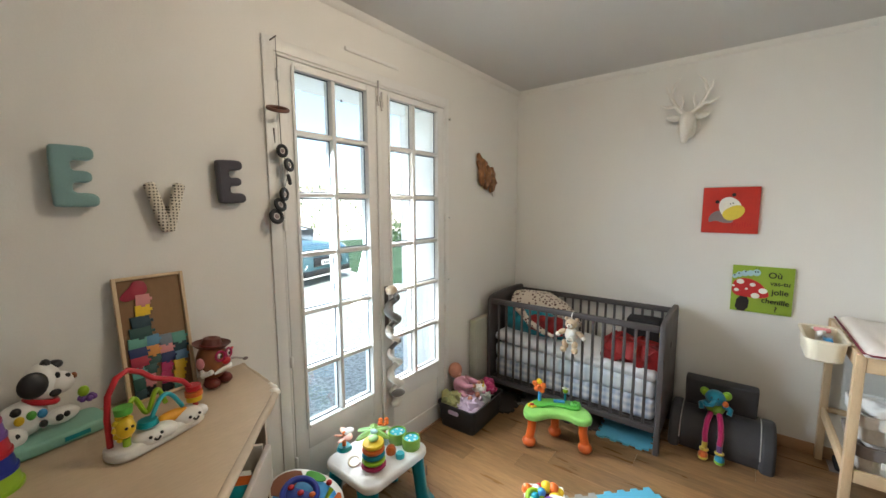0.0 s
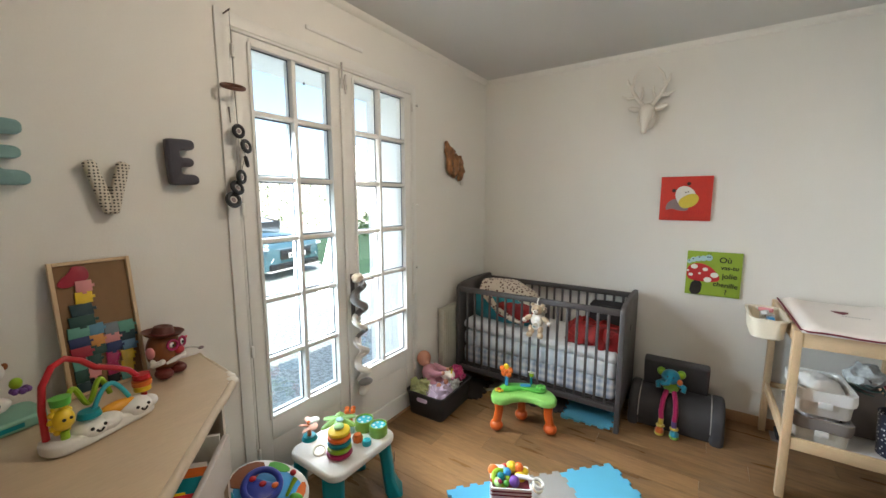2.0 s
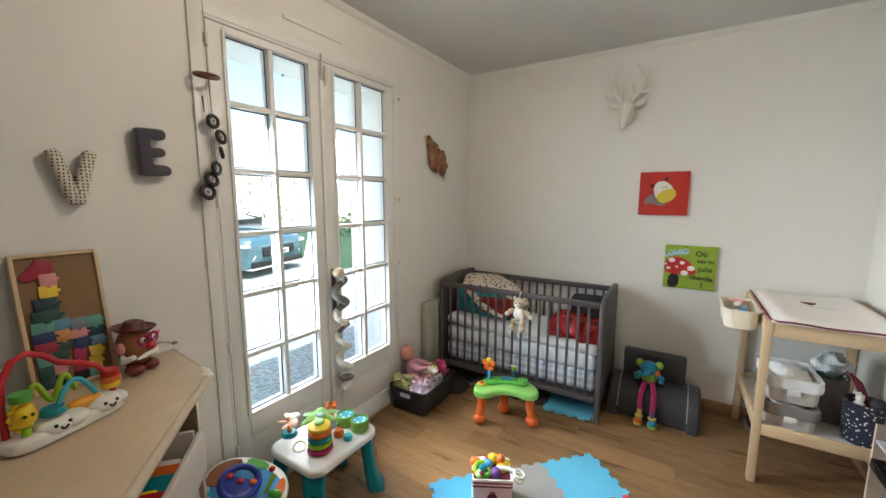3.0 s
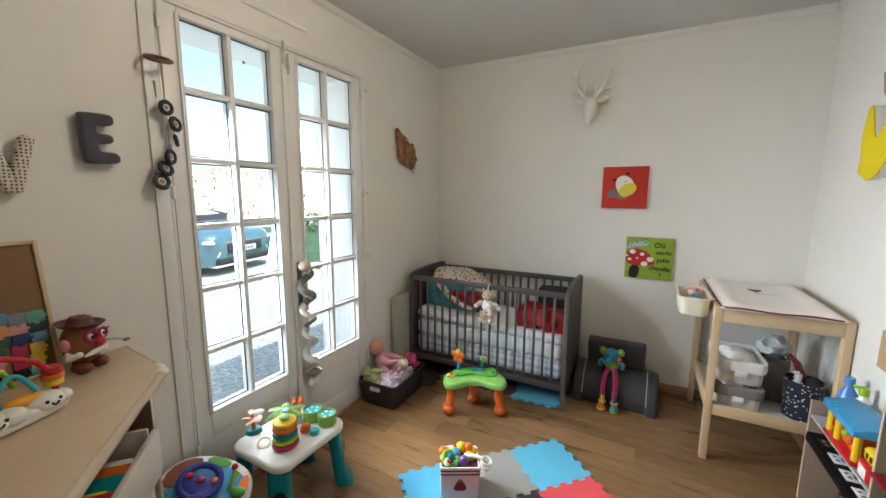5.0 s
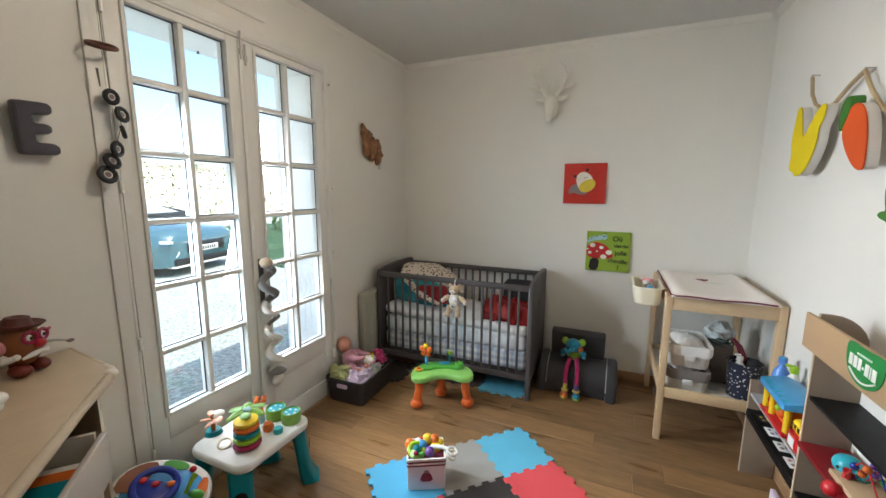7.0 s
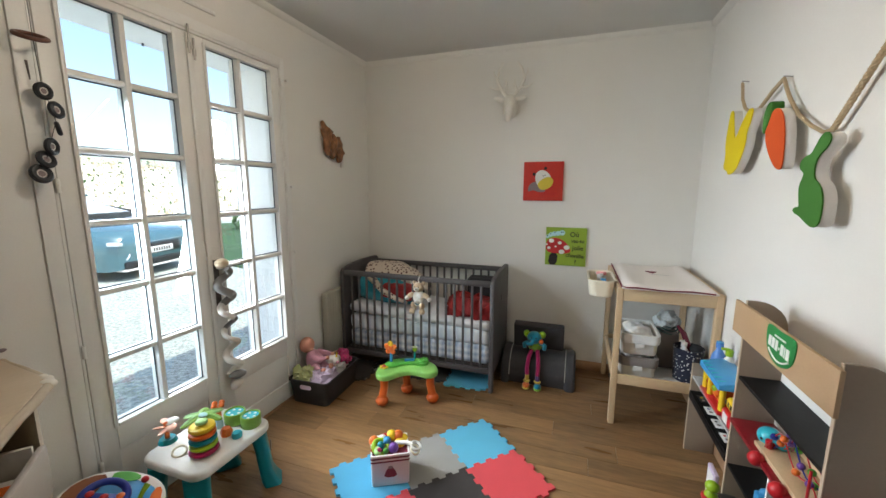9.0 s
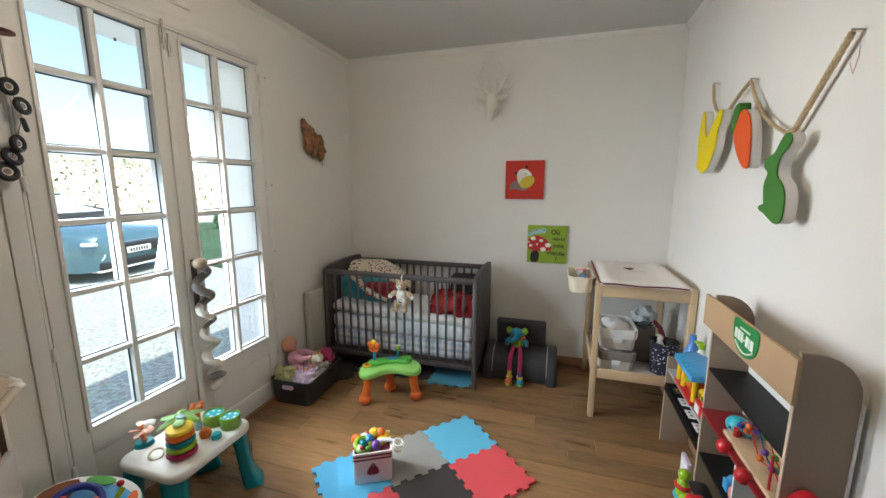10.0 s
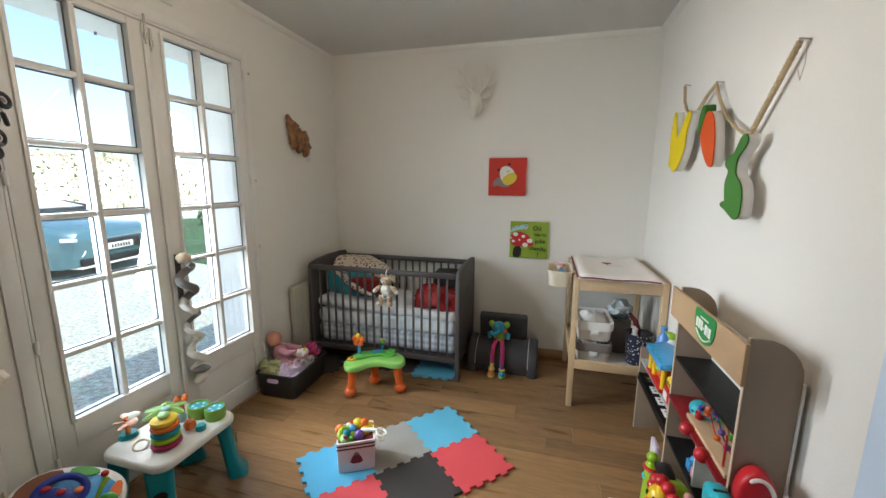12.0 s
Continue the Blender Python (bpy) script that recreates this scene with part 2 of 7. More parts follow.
PLUSH_K = mat("grey_plush", (0.20, 0.185, 0.175), 1.0, var=0.15, fine=320, bump=0.4, sheen=0.4)
PAPER = mat("white_paper", (0.76, 0.75, 0.73), 0.7, var=0.03)
NAVY = dotted("navy_canvas_with_white_dots", (0.006, 0.009, 0.030), (0.62, 0.62, 0.62), 58, 0.25, uneven=0.9)
BASKETW = mat("white_wicker", (0.70, 0.67, 0.62), 0.8, var=0.08, fine=120, bump=0.5)
GREYC = mat("grey_linen", (0.24, 0.21, 0.20), 0.95, var=0.08, fine=240, bump=0.2)
BAG = mat("crumpled_clear_plastic", (0.52, 0.55, 0.55), 0.25, var=0.35, scale=30, fine=90, bump=0.4)
PANE = glass("window_glass", (0.935, 0.985, 0.99), 0.0)
BOTTLE = mat("blue_bottle_plastic", (0.10, 0.25, 0.62), 0.18, var=0.15, scale=12, bump=0.02)
CAN_RED = mat("red_canvas", (0.52, 0.035, 0.022), 0.85, var=0.10, scale=30, fine=240, bump=0.3)
CAN_GREEN = mat("green_canvas", (0.26, 0.38, 0.035), 0.85, var=0.06, scale=14, fine=240, bump=0.3)
PT_WHITE, PT_YELLOW = mat("white_paint_shape", (0.78, 0.76, 0.70), 0.8), mat("yellow_paint_shape", (0.66, 0.52, 0.06), 0.8)
PT_GREY, PT_DARK = mat("grey_paint_shape", (0.24, 0.19, 0.19), 0.8), mat("dark_paint_shape", (0.02, 0.015, 0.012), 0.8)
PT_RED, PT_BLUE = mat("red_paint_shape", (0.48, 0.02, 0.02), 0.8), mat("pale_blue_paint_shape", (0.36, 0.55, 0.58), 0.8)
PT_GREEN = mat("sign_green", (0.012, 0.21, 0.045), 0.5)
BACKBOARD = mat("brown_hardboard", (0.23, 0.125, 0.052), 0.7, var=0.06)
GRAVEL = mat("pale_gravel", (0.33, 0.365, 0.33), 0.95, var=0.8, scale=26, fine=75, bump=1.0)
BANK = mat("dry_bank", (0.68, 0.62, 0.50), 0.95, var=0.5, scale=1.4, fine=7, bump=1.0)
LAWN = mat("lawn", (0.035, 0.085, 0.035), 0.95, var=0.4, scale=3, fine=60, bump=1.0)
LEAF = mat("shrub_leaf", (0.06, 0.13, 0.035), 0.6, var=0.4, scale=4, fine=30)
DRYLEAF = mat("dry_shrub_leaf", (0.58, 0.50, 0.36), 0.7, var=0.4, scale=3, fine=30)
CARB = mat("dark_blue_car_paint", (0.055, 0.155, 0.19), 0.24, 0.2, var=0.05, coat=1.0, spec=0.8, bump=0)
CARK = mat("black_car_trim", (0.012, 0.012, 0.013), 0.4, var=0.1)
# Glare on the car's windows is put into this pale base colour.
CARGLARE = mat("glare_pale_glazing", (0.70, 0.74, 0.77), 0.30, 0.3, var=0.02, bump=0, spec=1.0)
CHROME = mat("bright_trim", (0.75, 0.76, 0.78), 0.15, 0.9, var=0.02, bump=0)
LAMPC = mat("headlamp_lens", (0.70, 0.74, 0.78), 0.1, var=0.05, bump=0)
TILE = mat("roof_tile", (0.28, 0.13, 0.08), 0.85, var=0.2)


# ---- building blocks ----
class Build:
    """Gathers shapes, each with its material, into one mesh."""

    def __init__(self):
        self.bm, self.mats = bmesh.new(), []

    def _dress(self, verts, m, smooth=True):
        if m not in self.mats:
            self.mats.append(m)
        k = self.mats.index(m)
        for f in {f for v in verts for f in v.link_faces}:
            f.material_index, f.smooth = k, smooth
        return verts

    def box(self, lo, hi, m, bevel=0.0, at=None, seg=2):
        mid = Vector([(a + b) / 2 for a, b in zip(lo, hi)])
        size = Matrix.Diagonal([abs(b - a) for a, b in zip(lo, hi)] + [1])
        v = bmesh.ops.create_cube(self.bm, size=1, matrix=(at or Matrix()) @ Matrix.Translation(mid) @ size)["verts"]
        if bevel:
            e = list({e for x in v for e in x.link_edges})
            r = bmesh.ops.bevel(self.bm, geom=e, offset=bevel, segments=seg, affect="EDGES", profile=0.5)
            v = list({x for f in r["faces"] for x in f.verts} | {x for x in v if x.is_valid})
        self._dress(v, m)
        return self

    def ball(self, c, r, m, rot=None, seg=16):
        r = (r, r, r) if isinstance(r, (int, float)) else r
        t = Matrix.Translation(c) @ (rot or Matrix()) @ Matrix.Diagonal((*r, 1))
        self._dress(bmesh.ops.create_uvsphere(self.bm, u_segments=seg, v_segments=max(6, seg * 2 // 3), radius=1, matrix=t)["verts"], m)
        return self

    def cyl(self, a, b, r0, m, r1=None, seg=16):
        a, b = Vector(a), Vector(b)
        t = Matrix.Translation((a + b) / 2) @ (b - a).to_track_quat("Z", "Y").to_matrix().to_4x4()
        v = bmesh.ops.create_cone(self.bm, cap_ends=True, segments=seg, radius1=r0, radius2=r0 if r1 is None else r1, depth=(b - a).length, matrix=t)["verts"]
        self._dress(v, m)
        return self

    def rings(self, loops, m, closed=False, caps=True):
        """Skins loops of equally many points."""
        vs = [[self.bm.verts.new(p) for p in loop] for loop in loops]
        n = len(vs[0])
        pairs = list(zip(vs, vs[1:])) + ([(vs[-1], vs[0])] if closed else [])
        for a, b in pairs:
            for i in range(n):
                self.bm.faces.new((a[i], a[(i + 1) % n], b[(i + 1) % n], b[i]))
        if caps and not closed:
            self.bm.faces.new(vs[0][::-1]), self.bm.faces.new(vs[-1])
        flat = [v for loop in vs for v in loop]
        bmesh.ops.recalc_face_normals(self.bm, faces=list({f for v in flat for f in v.link_faces}))
        self._dress(flat, m)
        return self

    def tube(self, pts, r, m, seg=8, closed=False):
        pts = [Vector(p) for p in pts]
        rs = r if isinstance(r, (list, tuple)) else [r] * len(pts)
        loops, up = [], None
        for i, p in enumerate(pts):
            q, o = (pts[(i + 1) % len(pts)], pts[i - 1]) if closed else (pts[min(i + 1, len(pts) - 1)], pts[max(i - 1, 0)])
            d = (q - o).normalized()
            if up is None:
                up = d.orthogonal()
            up = (up - up.dot(d) * d).normalized()
            side = d.cross(up)
            loops.append([p + rs[i] * (math.cos(a) * up + math.sin(a) * side) for a in [2 * math.pi * k / seg for k in range(seg)]])
        return self.rings(loops, m, closed)

    def torus(self, c, normal, R, r, m, seg=24, sub=10):
        q = Vector(normal).to_track_quat("Z", "Y")
        return self.tube([Vector(c) + q @ Vector((R * math.cos(a), R * math.sin(a), 0)) for a in [2 * math.pi * k / seg for k in range(seg)]], r, m, sub, True)

    def lathe(self, profile, c, m, seg=24, rot=None):
        t = Matrix.Translation(c) @ (rot or Matrix())
        return self.rings([[t @ Vector((r * math.cos(a), r * math.sin(a), z)) for a in [2 * math.pi * k / seg for k in range(seg)]] for r, z in profile], m)

    def prism(self, outline, h0, h1, m, at=None, bevel=0.0, face=None, seg=2):
        """An outline in a plane, drawn out from h0 to h1; face: another material for its front."""
        at = at or Matrix()
        lo = [self.bm.verts.new(at @ Vector((x, y, h0))) for x, y in outline]
        hi = [self.bm.verts.new(at @ Vector((x, y, h1))) for x, y in outline]
        n = len(outline)
        for i in range(n):
            self.bm.faces.new((lo[i], lo[(i + 1) % n], hi[(i + 1) % n], hi[i]))
        self.bm.faces.new(lo[::-1])
        top = self.bm.faces.new(hi)
        faces = list({f for v in lo + hi for f in v.link_faces})
        bmesh.ops.recalc_face_normals(self.bm, faces=faces)
        self._dress(lo + hi, m)
        if face:
            if face not in self.mats:
                self.mats.append(face)
            top.material_index = self.mats.index(face)
        if bevel:
            e = list({e for v in hi for e in v.link_edges if e.verts[0] in hi and e.verts[1] in hi} | {e for v in lo for e in v.link_edges if e.verts[0] in lo and e.verts[1] in lo})
            bmesh.ops.bevel(self.bm, geom=e, offset=bevel, segments=seg, affect="EDGES", profile=0.5)
        return self

    def mesh(self, name, crease=38):
        me = bpy.data.meshes.new(name)
        self.bm.to_mesh(me)
        self.bm.free()
        for m in self.mats:
            me.materials.append(m)
        me.set_sharp_from_angle(angle=radians(crease))
        return me


BACK = {}


def thing(name, at, label, category, group="", kind="", turn=0.0):
    """An empty at the thing's base. Parts with turn 0 are given in the room's metres, others from the base."""
    ob = new(name)
    ob.empty_display_size = 0.1
    ob.matrix_basis = pose(*at, 0, 0, turn)
    BACK[ob] = Matrix() if turn else Matrix.Translation(at).inverted()
    return tagged(ob, label, category, group, kind)


def local(ob, at, turn):
    """Lets the thing's parts be given from its base."""
    ob.matrix_basis, BACK[ob] = pose(*at, 0, 0, turn), Matrix()
    return ob


def part(name, b, parent, label="", crease=38):
    me = b.mesh(name, crease)
    root = parent
    while root.parent:
        root = root.parent
    me.transform(BACK.get(root, Matrix()))
    ob = new(name, me)
    ob.parent = parent
    return tagged(ob, label)


def share(name, me, parent, m):
    """One more piece on the same mesh."""
    ob = new(name, me)
    ob.parent, ob.matrix_basis = parent, m
    return ob


def solo(name, b, at, label, category, group="", kind="", crease=38):
    """A thing of one mesh, given in the room's metres, with its origin at its base."""
    me = b.mesh(name, crease)
    me.transform(Matrix.Translation(at).inverted())
    ob = new(name, me)
    ob.location = at
    return tagged(ob, label, category, group, kind)


def setting(name, b, label=""):
    ob = new(name, b.mesh(name))
    return tagged(ob, label, kind="structure")


def circle(r, n=20, cx=0.0, cy=0.0, ry=None):
    return [(cx + r * math.cos(2 * math.pi * k / n), cy + (ry or r) * math.sin(2 * math.pi * k / n)) for k in range(n)]


def rounded(w, h, r, n=5):
    """A rounded rectangle about the origin."""
    out = []
    for cx, cy, a0 in ((w / 2 - r, h / 2 - r, 0), (-w / 2 + r, h / 2 - r, 90), (-w / 2 + r, -h / 2 + r, 180), (w / 2 - r, -h / 2 + r, 270)):
        out += [(cx + r * math.cos(radians(a0 + 90 * k / n)), cy + r * math.sin(radians(a0 + 90 * k / n))) for k in range(n + 1)]
    return out


def smooth(points, times=2):
    """Rounds a closed outline by cutting its corners."""
    for _ in range(times):
        points = [q for i, (x, y) in enumerate(points) for (u, v) in [points[(i + 1) % len(points)]] for q in ((0.75 * x + 0.25 * u, 0.75 * y + 0.25 * v), (0.25 * x + 0.75 * u, 0.25 * y + 0.75 * v))]
    return points


def arc(p, q, rise, n=10, side=(0, 0, 1)):
    """Points of a bow from p to q."""
    p, q, s = Vector(p), Vector(q), Vector(side)
    return [p.lerp(q, k / n) + s * rise * math.sin(math.pi * k / n) for k in range(n + 1)]


def rumple(b, amount, size, seed=0):
    """Uneven folds, for cloth."""
    for v in b.bm.verts:
        p = v.co * size + Vector((seed, seed * 1.7, 0))
        v.co += amount * Vector((noise.noise(p), noise.noise(p + Vector((9, 0, 0))), noise.noise(p + Vector((0, 9, 0)))))
    return b


ON_LEFT = Matrix(((0, 0, 1, 0), (1, 0, 0, 0), (0, 1, 0, 0), (0, 0, 0, 1)))     # outline (y, z), drawn out along x
ON_BACK = Matrix(((1, 0, 0, 0), (0, 0, -1, 0), (0, 1, 0, 0), (0, 0, 0, 1)))    # outline (x, z), drawn out towards -y
ON_RIGHT = Matrix(((0, 0, -1, 0), (-1, 0, 0, 0), (0, 1, 0, 0), (0, 0, 0, 1)))  # outline (-y, z), drawn out towards -x

W, H, S = 2.61, 2.525, -4.5    # the room's width, height and near end

# ---- the room ----
b = Build()
b.box((-0.02, S, -0.10), (W + 0.02, 0.02, -0.012), SUB)
floor = setting("floor", b, "oak plank floor with a satin finish")
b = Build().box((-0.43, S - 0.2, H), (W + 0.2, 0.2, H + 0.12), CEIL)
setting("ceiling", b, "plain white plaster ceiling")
b = Build().box((-0.43, 0, -0.2), (W + 0.2, 0.2, H), WALL)
wall_north = setting("wall_north", b, "warm white painted wall")
b = Build().box((W, S, -0.2), (W + 0.2, 0, H), WALL)
setting("wall_east", b, "warm white painted wall")
b = Build().box((-0.43, S - 0.2, -0.2), (W + 0.2, S, H), WALL)
setting("wall_south", b, "warm white painted wall")
D0, D1, DT = -2.25, -1.055, 2.20    # the french window's opening
b = Build()
b.box((-0.012, S, -0.2), (0, D0, H), WALL).box((-0.012, D1, -0.2), (0, 0, H), WALL).box((-0.012, D0, DT), (0, D1, H), WALL)
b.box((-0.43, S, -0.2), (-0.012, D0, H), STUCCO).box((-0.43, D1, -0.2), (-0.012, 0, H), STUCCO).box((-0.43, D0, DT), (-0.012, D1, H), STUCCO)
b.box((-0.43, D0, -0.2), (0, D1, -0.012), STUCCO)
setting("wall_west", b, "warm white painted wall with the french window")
# Unseen roof of assumed shape, added to close the room and cast its shadow.
b = Build()
b.prism([(-0.62, H + 0.12), (1.2, 4.35), (3.3, H + 0.12)], 0, 6.2, TILE, Matrix(((1, 0, 0, 0), (0, 0, 1, S - 0.6), (0, 1, 0, 0), (0, 0, 0, 1))))
setting("roof", b, "assumed tile roof, unseen, added to shade the yard")

light = thing("ceiling_light", (1.25, -2.0, H), "plain ceiling light with a bare globe, switched on", "ceiling light")
part("ceiling_plate", Build().lathe([(0.0, H - 0.001), (0.115, H - 0.001), (0.12, H - 0.012), (0.10, H - 0.03), (0.045, H - 0.038), (0.04, H - 0.075), (0.0, H - 0.076)], (1.25, -2.0, 0), WHITEP, 32), light, "white ceiling plate and socket")
globe = part("globe", Build().ball((1.25, -2.0, H - 0.14), 0.065, glass("clear_lamp_glass", (1, 0.98, 0.95), 0.0), seg=24), light, "clear glass globe")
globe.visible_shadow = False

# cove at the ceiling, skirting
b = Build()
cove = [(0, 0), (0.032, 0), (0.026, -0.012), (0.012, -0.026), (0, -0.032)]
b.prism(cove, 0, -S, WALL, Matrix(((1, 0, 0, 0), (0, 0, 1, S), (0, 1, 0, H), (0, 0, 0, 1))))
b.prism([(-x, z) for x, z in cove], 0, -S - 0.001, WALL, Matrix(((1, 0, 0, W), (0, 0, 1, S), (0, 1, 0, H), (0, 0, 0, 1))))
b.prism([(-x, z) for x, z in cove], 0.033, W - 0.033, WALL, Matrix(((0, 0, 1, 0), (1, 0, 0, 0), (0, 1, 0, H), (0, 0, 0, 1))))
setting("trim", b, "small plaster cove under the ceiling")
b = Build()
b.box((0.001, -0.014, 0), (W - 0.014, -0.001, 0.072), SKIRT, 0.003)
b.box((W - 0.013, S, 0), (W - 0.001, -0.001, 0.072), SKIRT, 0.003)
setting("baseboard", b, "brown stained wooden skirting board")
b = Build().box((0.001, D1 + 0.06, 0), (0.012, -0.016, 0.07), JOINERY, 0.003).box((0.001, S, 0), (0.012, D0 - 0.09, 0.07), JOINERY, 0.003)
setting("baseboard", b, "white painted skirting board")


# ---- french window ----
door = thing("door_1", (0, (D0 + D1) / 2, 0), "white french window with small panes, closed", "", kind="structure")
b = Build()
b.box((-0.065, D0, 0), (0.004, D0 + 0.012, DT), JOINERY, 0.003).box((-0.065, D1 - 0.012, 0), (0.004, D1, DT), JOINERY, 0.003)
b.box((-0.065, D0 + 0.012, DT - 0.012), (0.004, D1 - 0.012, DT), JOINERY, 0.003)
part("door_frame", b, door)
part("threshold", Build().box((-0.07, D0 + 0.016, -0.012), (0.012, D1 - 0.016, 0.011), SKIRT, 0.003), door, "worn wooden threshold")
b = Build()
b.box((0.001, D0 - 0.055, 0), (0.010, D0 - 0.002, DT + 0.055), JOINERY, 0.004).box((0.001, D1 + 0.002, 0), (0.004, D1 + 0.035, DT + 0.055), JOINERY, 0.001)
b.box((0.001, D0 - 0.002, DT + 0.002), (0.006, D1 + 0.002, DT + 0.055), JOINERY, 0.002)
part("architrave", b, door)
ROWS_Z = [0.452, 0.737, 1.025, 1.307, 1.590, 1.873, 2.150]


def leaf(y0, y1, g0, gm, g1):
    """One leaf between y0 and y1, its glass from g0 to g1 with the upright bar at gm."""
    x0, x1, z0, z1 = -0.064, 0.002, 0.012, DT - 0.015
    lf = part("door_leaf", Build().box((x0, y0, z0), (x1, g0, z1), JOINERY, 0.004).box((x0, g1, z0), (x1, y1, z1), JOINERY, 0.004)
              .box((x0, g0, ROWS_Z[-1]), (x1, g1, z1), JOINERY, 0.004).box((x0, g0, 0.33), (x1, g1, ROWS_Z[0]), JOINERY, 0.004).box((x0, g0, z0), (x1, g1, 0.13), JOINERY, 0.004)
              .box((x0 + 0.012, g0 - 0.01, 0.12), (x1 - 0.010, g1 + 0.01, 0.34), JOINERY, 0.002), door)
    # raised moulding round the glass
    t = 0.012
    b = Build()
    for lo, hi in (((x1, g0 - t, ROWS_Z[0] - t), (x1 + 0.010, g0 + 0.004, ROWS_Z[-1] + t)), ((x1, g1 - 0.004, ROWS_Z[0] - t), (x1 + 0.010, g1 + t, ROWS_Z[-1] + t)),
                   ((x1, g0 + 0.005, ROWS_Z[0] - t), (x1 + 0.010, g1 - 0.005, ROWS_Z[0] + 0.004)), ((x1, g0 + 0.005, ROWS_Z[-1] - 0.004), (x1 + 0.010, g1 - 0.005, ROWS_Z[-1] + t))):
        b.box(lo, hi, JOINERY, 0.004)
    part("glazing_bead", b, lf)
    w = 0.0118
    part("muntin", Build().box((x0 + 0.002, gm - w, ROWS_Z[0]), (x1 + 0.004, gm + w, ROWS_Z[-1]), JOINERY, 0.006), lf)
    for z in ROWS_Z[1:-1]:
        for a, c in ((g0, gm - w), (gm + w, g1)):
            part("muntin", Build().box((x0 + 0.002, a, z - w), (x1 + 0.002, c, z + w), JOINERY, 0.006), lf)
    for z, zz in zip(ROWS_Z, ROWS_Z[1:]):
        for a, c in ((g0, gm - w), (gm + w, g1)):
            p = part("pane", Build().box((-0.029, a - 0.004, z), (-0.025, c + 0.004, zz), PANE), lf, "clear glass pane")
            p.visible_shadow = False
            za, zb, s = max(z, ROWS_Z[0]) + (w if z > ROWS_Z[0] else 0), zz - (w if zz < ROWS_Z[-1] else 0), 0.006
            part("spacer", Build().box((-0.0245, a, za), (-0.0235, a + s, zb), SPACER).box((-0.0245, c - s, za), (-0.0235, c, zb), SPACER).box((-0.0245, a + s, za), (-0.0235, c - s, za + s), SPACER)
                 .box((-0.0245, a + s, zb - s), (-0.0235, c - s, zb), SPACER), lf, "dark glazing spacer")
    return lf


leaf(D0 + 0.015, -1.662, -2.165, -1.953, -1.741)
right_leaf = leaf(-1.658, D1 - 0.015, -1.580, -1.372, -1.143)
part("cover_strip", Build().box((0.0025, -1.680, 0.02), (0.016, -1.652, DT - 0.02), JOINERY, 0.005), door)
# lever handle, plates, bolts, hinges
b = Build().box((0.002, -1.650, 0.80), (0.009, -1.614, 1.07), IRON, 0.003)
b.cyl((-0.006, -1.625, 1.028), (0.045, -1.625, 1.028), 0.009, STEEL).tube([(0.042, -1.628, 1.028), (0.046, -1.59, 1.030), (0.046, -1.54, 1.032), (0.044, -1.50, 1.028)], [0.009, 0.008, 0.008, 0.007], STEEL)
b.cyl((-0.006, -1.625, 0.85), (0.006, -1.625, 0.85), 0.010, STEEL)
part("handle", b, door, "worn steel lever handle on a long plate")
for y, z0, z1 in ((-1.672, 2.085, 2.215), (-1.648, 2.06, 2.16)):
    part("bolt", Build().cyl((0.021, y, z0), (0.021, y, z1), 0.005, STEEL).box((0.0165, y - 0.009, z0 + 0.02), (0.024, y + 0.009, z0 + 0.05), STEEL, 0.002), door, "dark iron bolt")
for y in (D0 + 0.008, D1 - 0.008):
    for z in (0.30, 0.806, 1.45, 2.10):
        part("hinge", Build().cyl((0.012, y, z - 0.022), (0.012, y, z + 0.022), 0.0075, JOINERY, seg=10).ball((0.012, y, z + 0.024), 0.008, JOINERY, seg=8), door)
# vent strip over the window, shutter stop under the lintel
b = Build().box((0.0, -1.875, 2.316), (0.010, -1.50, 2.336), JOINERY, 0.003)
for k in range(18):
    b.box((0.010, -1.868 + 0.02 * k, 2.321), (0.0108, -1.853 + 0.02 * k, 2.331), JOINERY)
solo("air_vent", b, (0, -1.69, 2.316), "slim pale ventilation strip above the window", "vent")
solo("shutter_stop", Build().cyl((-0.40, -1.60, 2.20), (-0.40, -1.60, 2.192), 0.005, SPACER, 0.006).ball((-0.40, -1.60, 2.191), 0.007, SPACER, seg=10), (-0.40, -1.60, 2.20), "small dark stop under the outside lintel", "fitting")
for y, z in ((-1.012, 2.125), (-1.02, 1.457), (-1.03, 1.02)):
    solo("wall_hook", Build().cyl((0, y, z), (0.022, y, z), 0.006, JOINERY, 0.009, 10), (0, y, z), "small white curtain peg on the wall", "hook", "curtain pegs")

# ---- outside ----
nx, ny = 70, 60
b = Build()
xs = [-0.3 - 420 * (k / nx) ** 3 for k in range(nx + 1)]
ys = [400 * (2 * k / ny - 1) ** 3 + 2 for k in range(ny + 1)]
xs = [60.0, 20.0] + xs


def ground_z(x, y):
    rise = max(0.0, min(1.0, (-x - 13.5 - 0.25 * y) / 13))
    z = -0.16 + 3.3 * rise * rise * (3 - 2 * rise)
    return z + (0.10 * noise.noise(Vector((x * 0.3, y * 0.3, 0))) * rise)


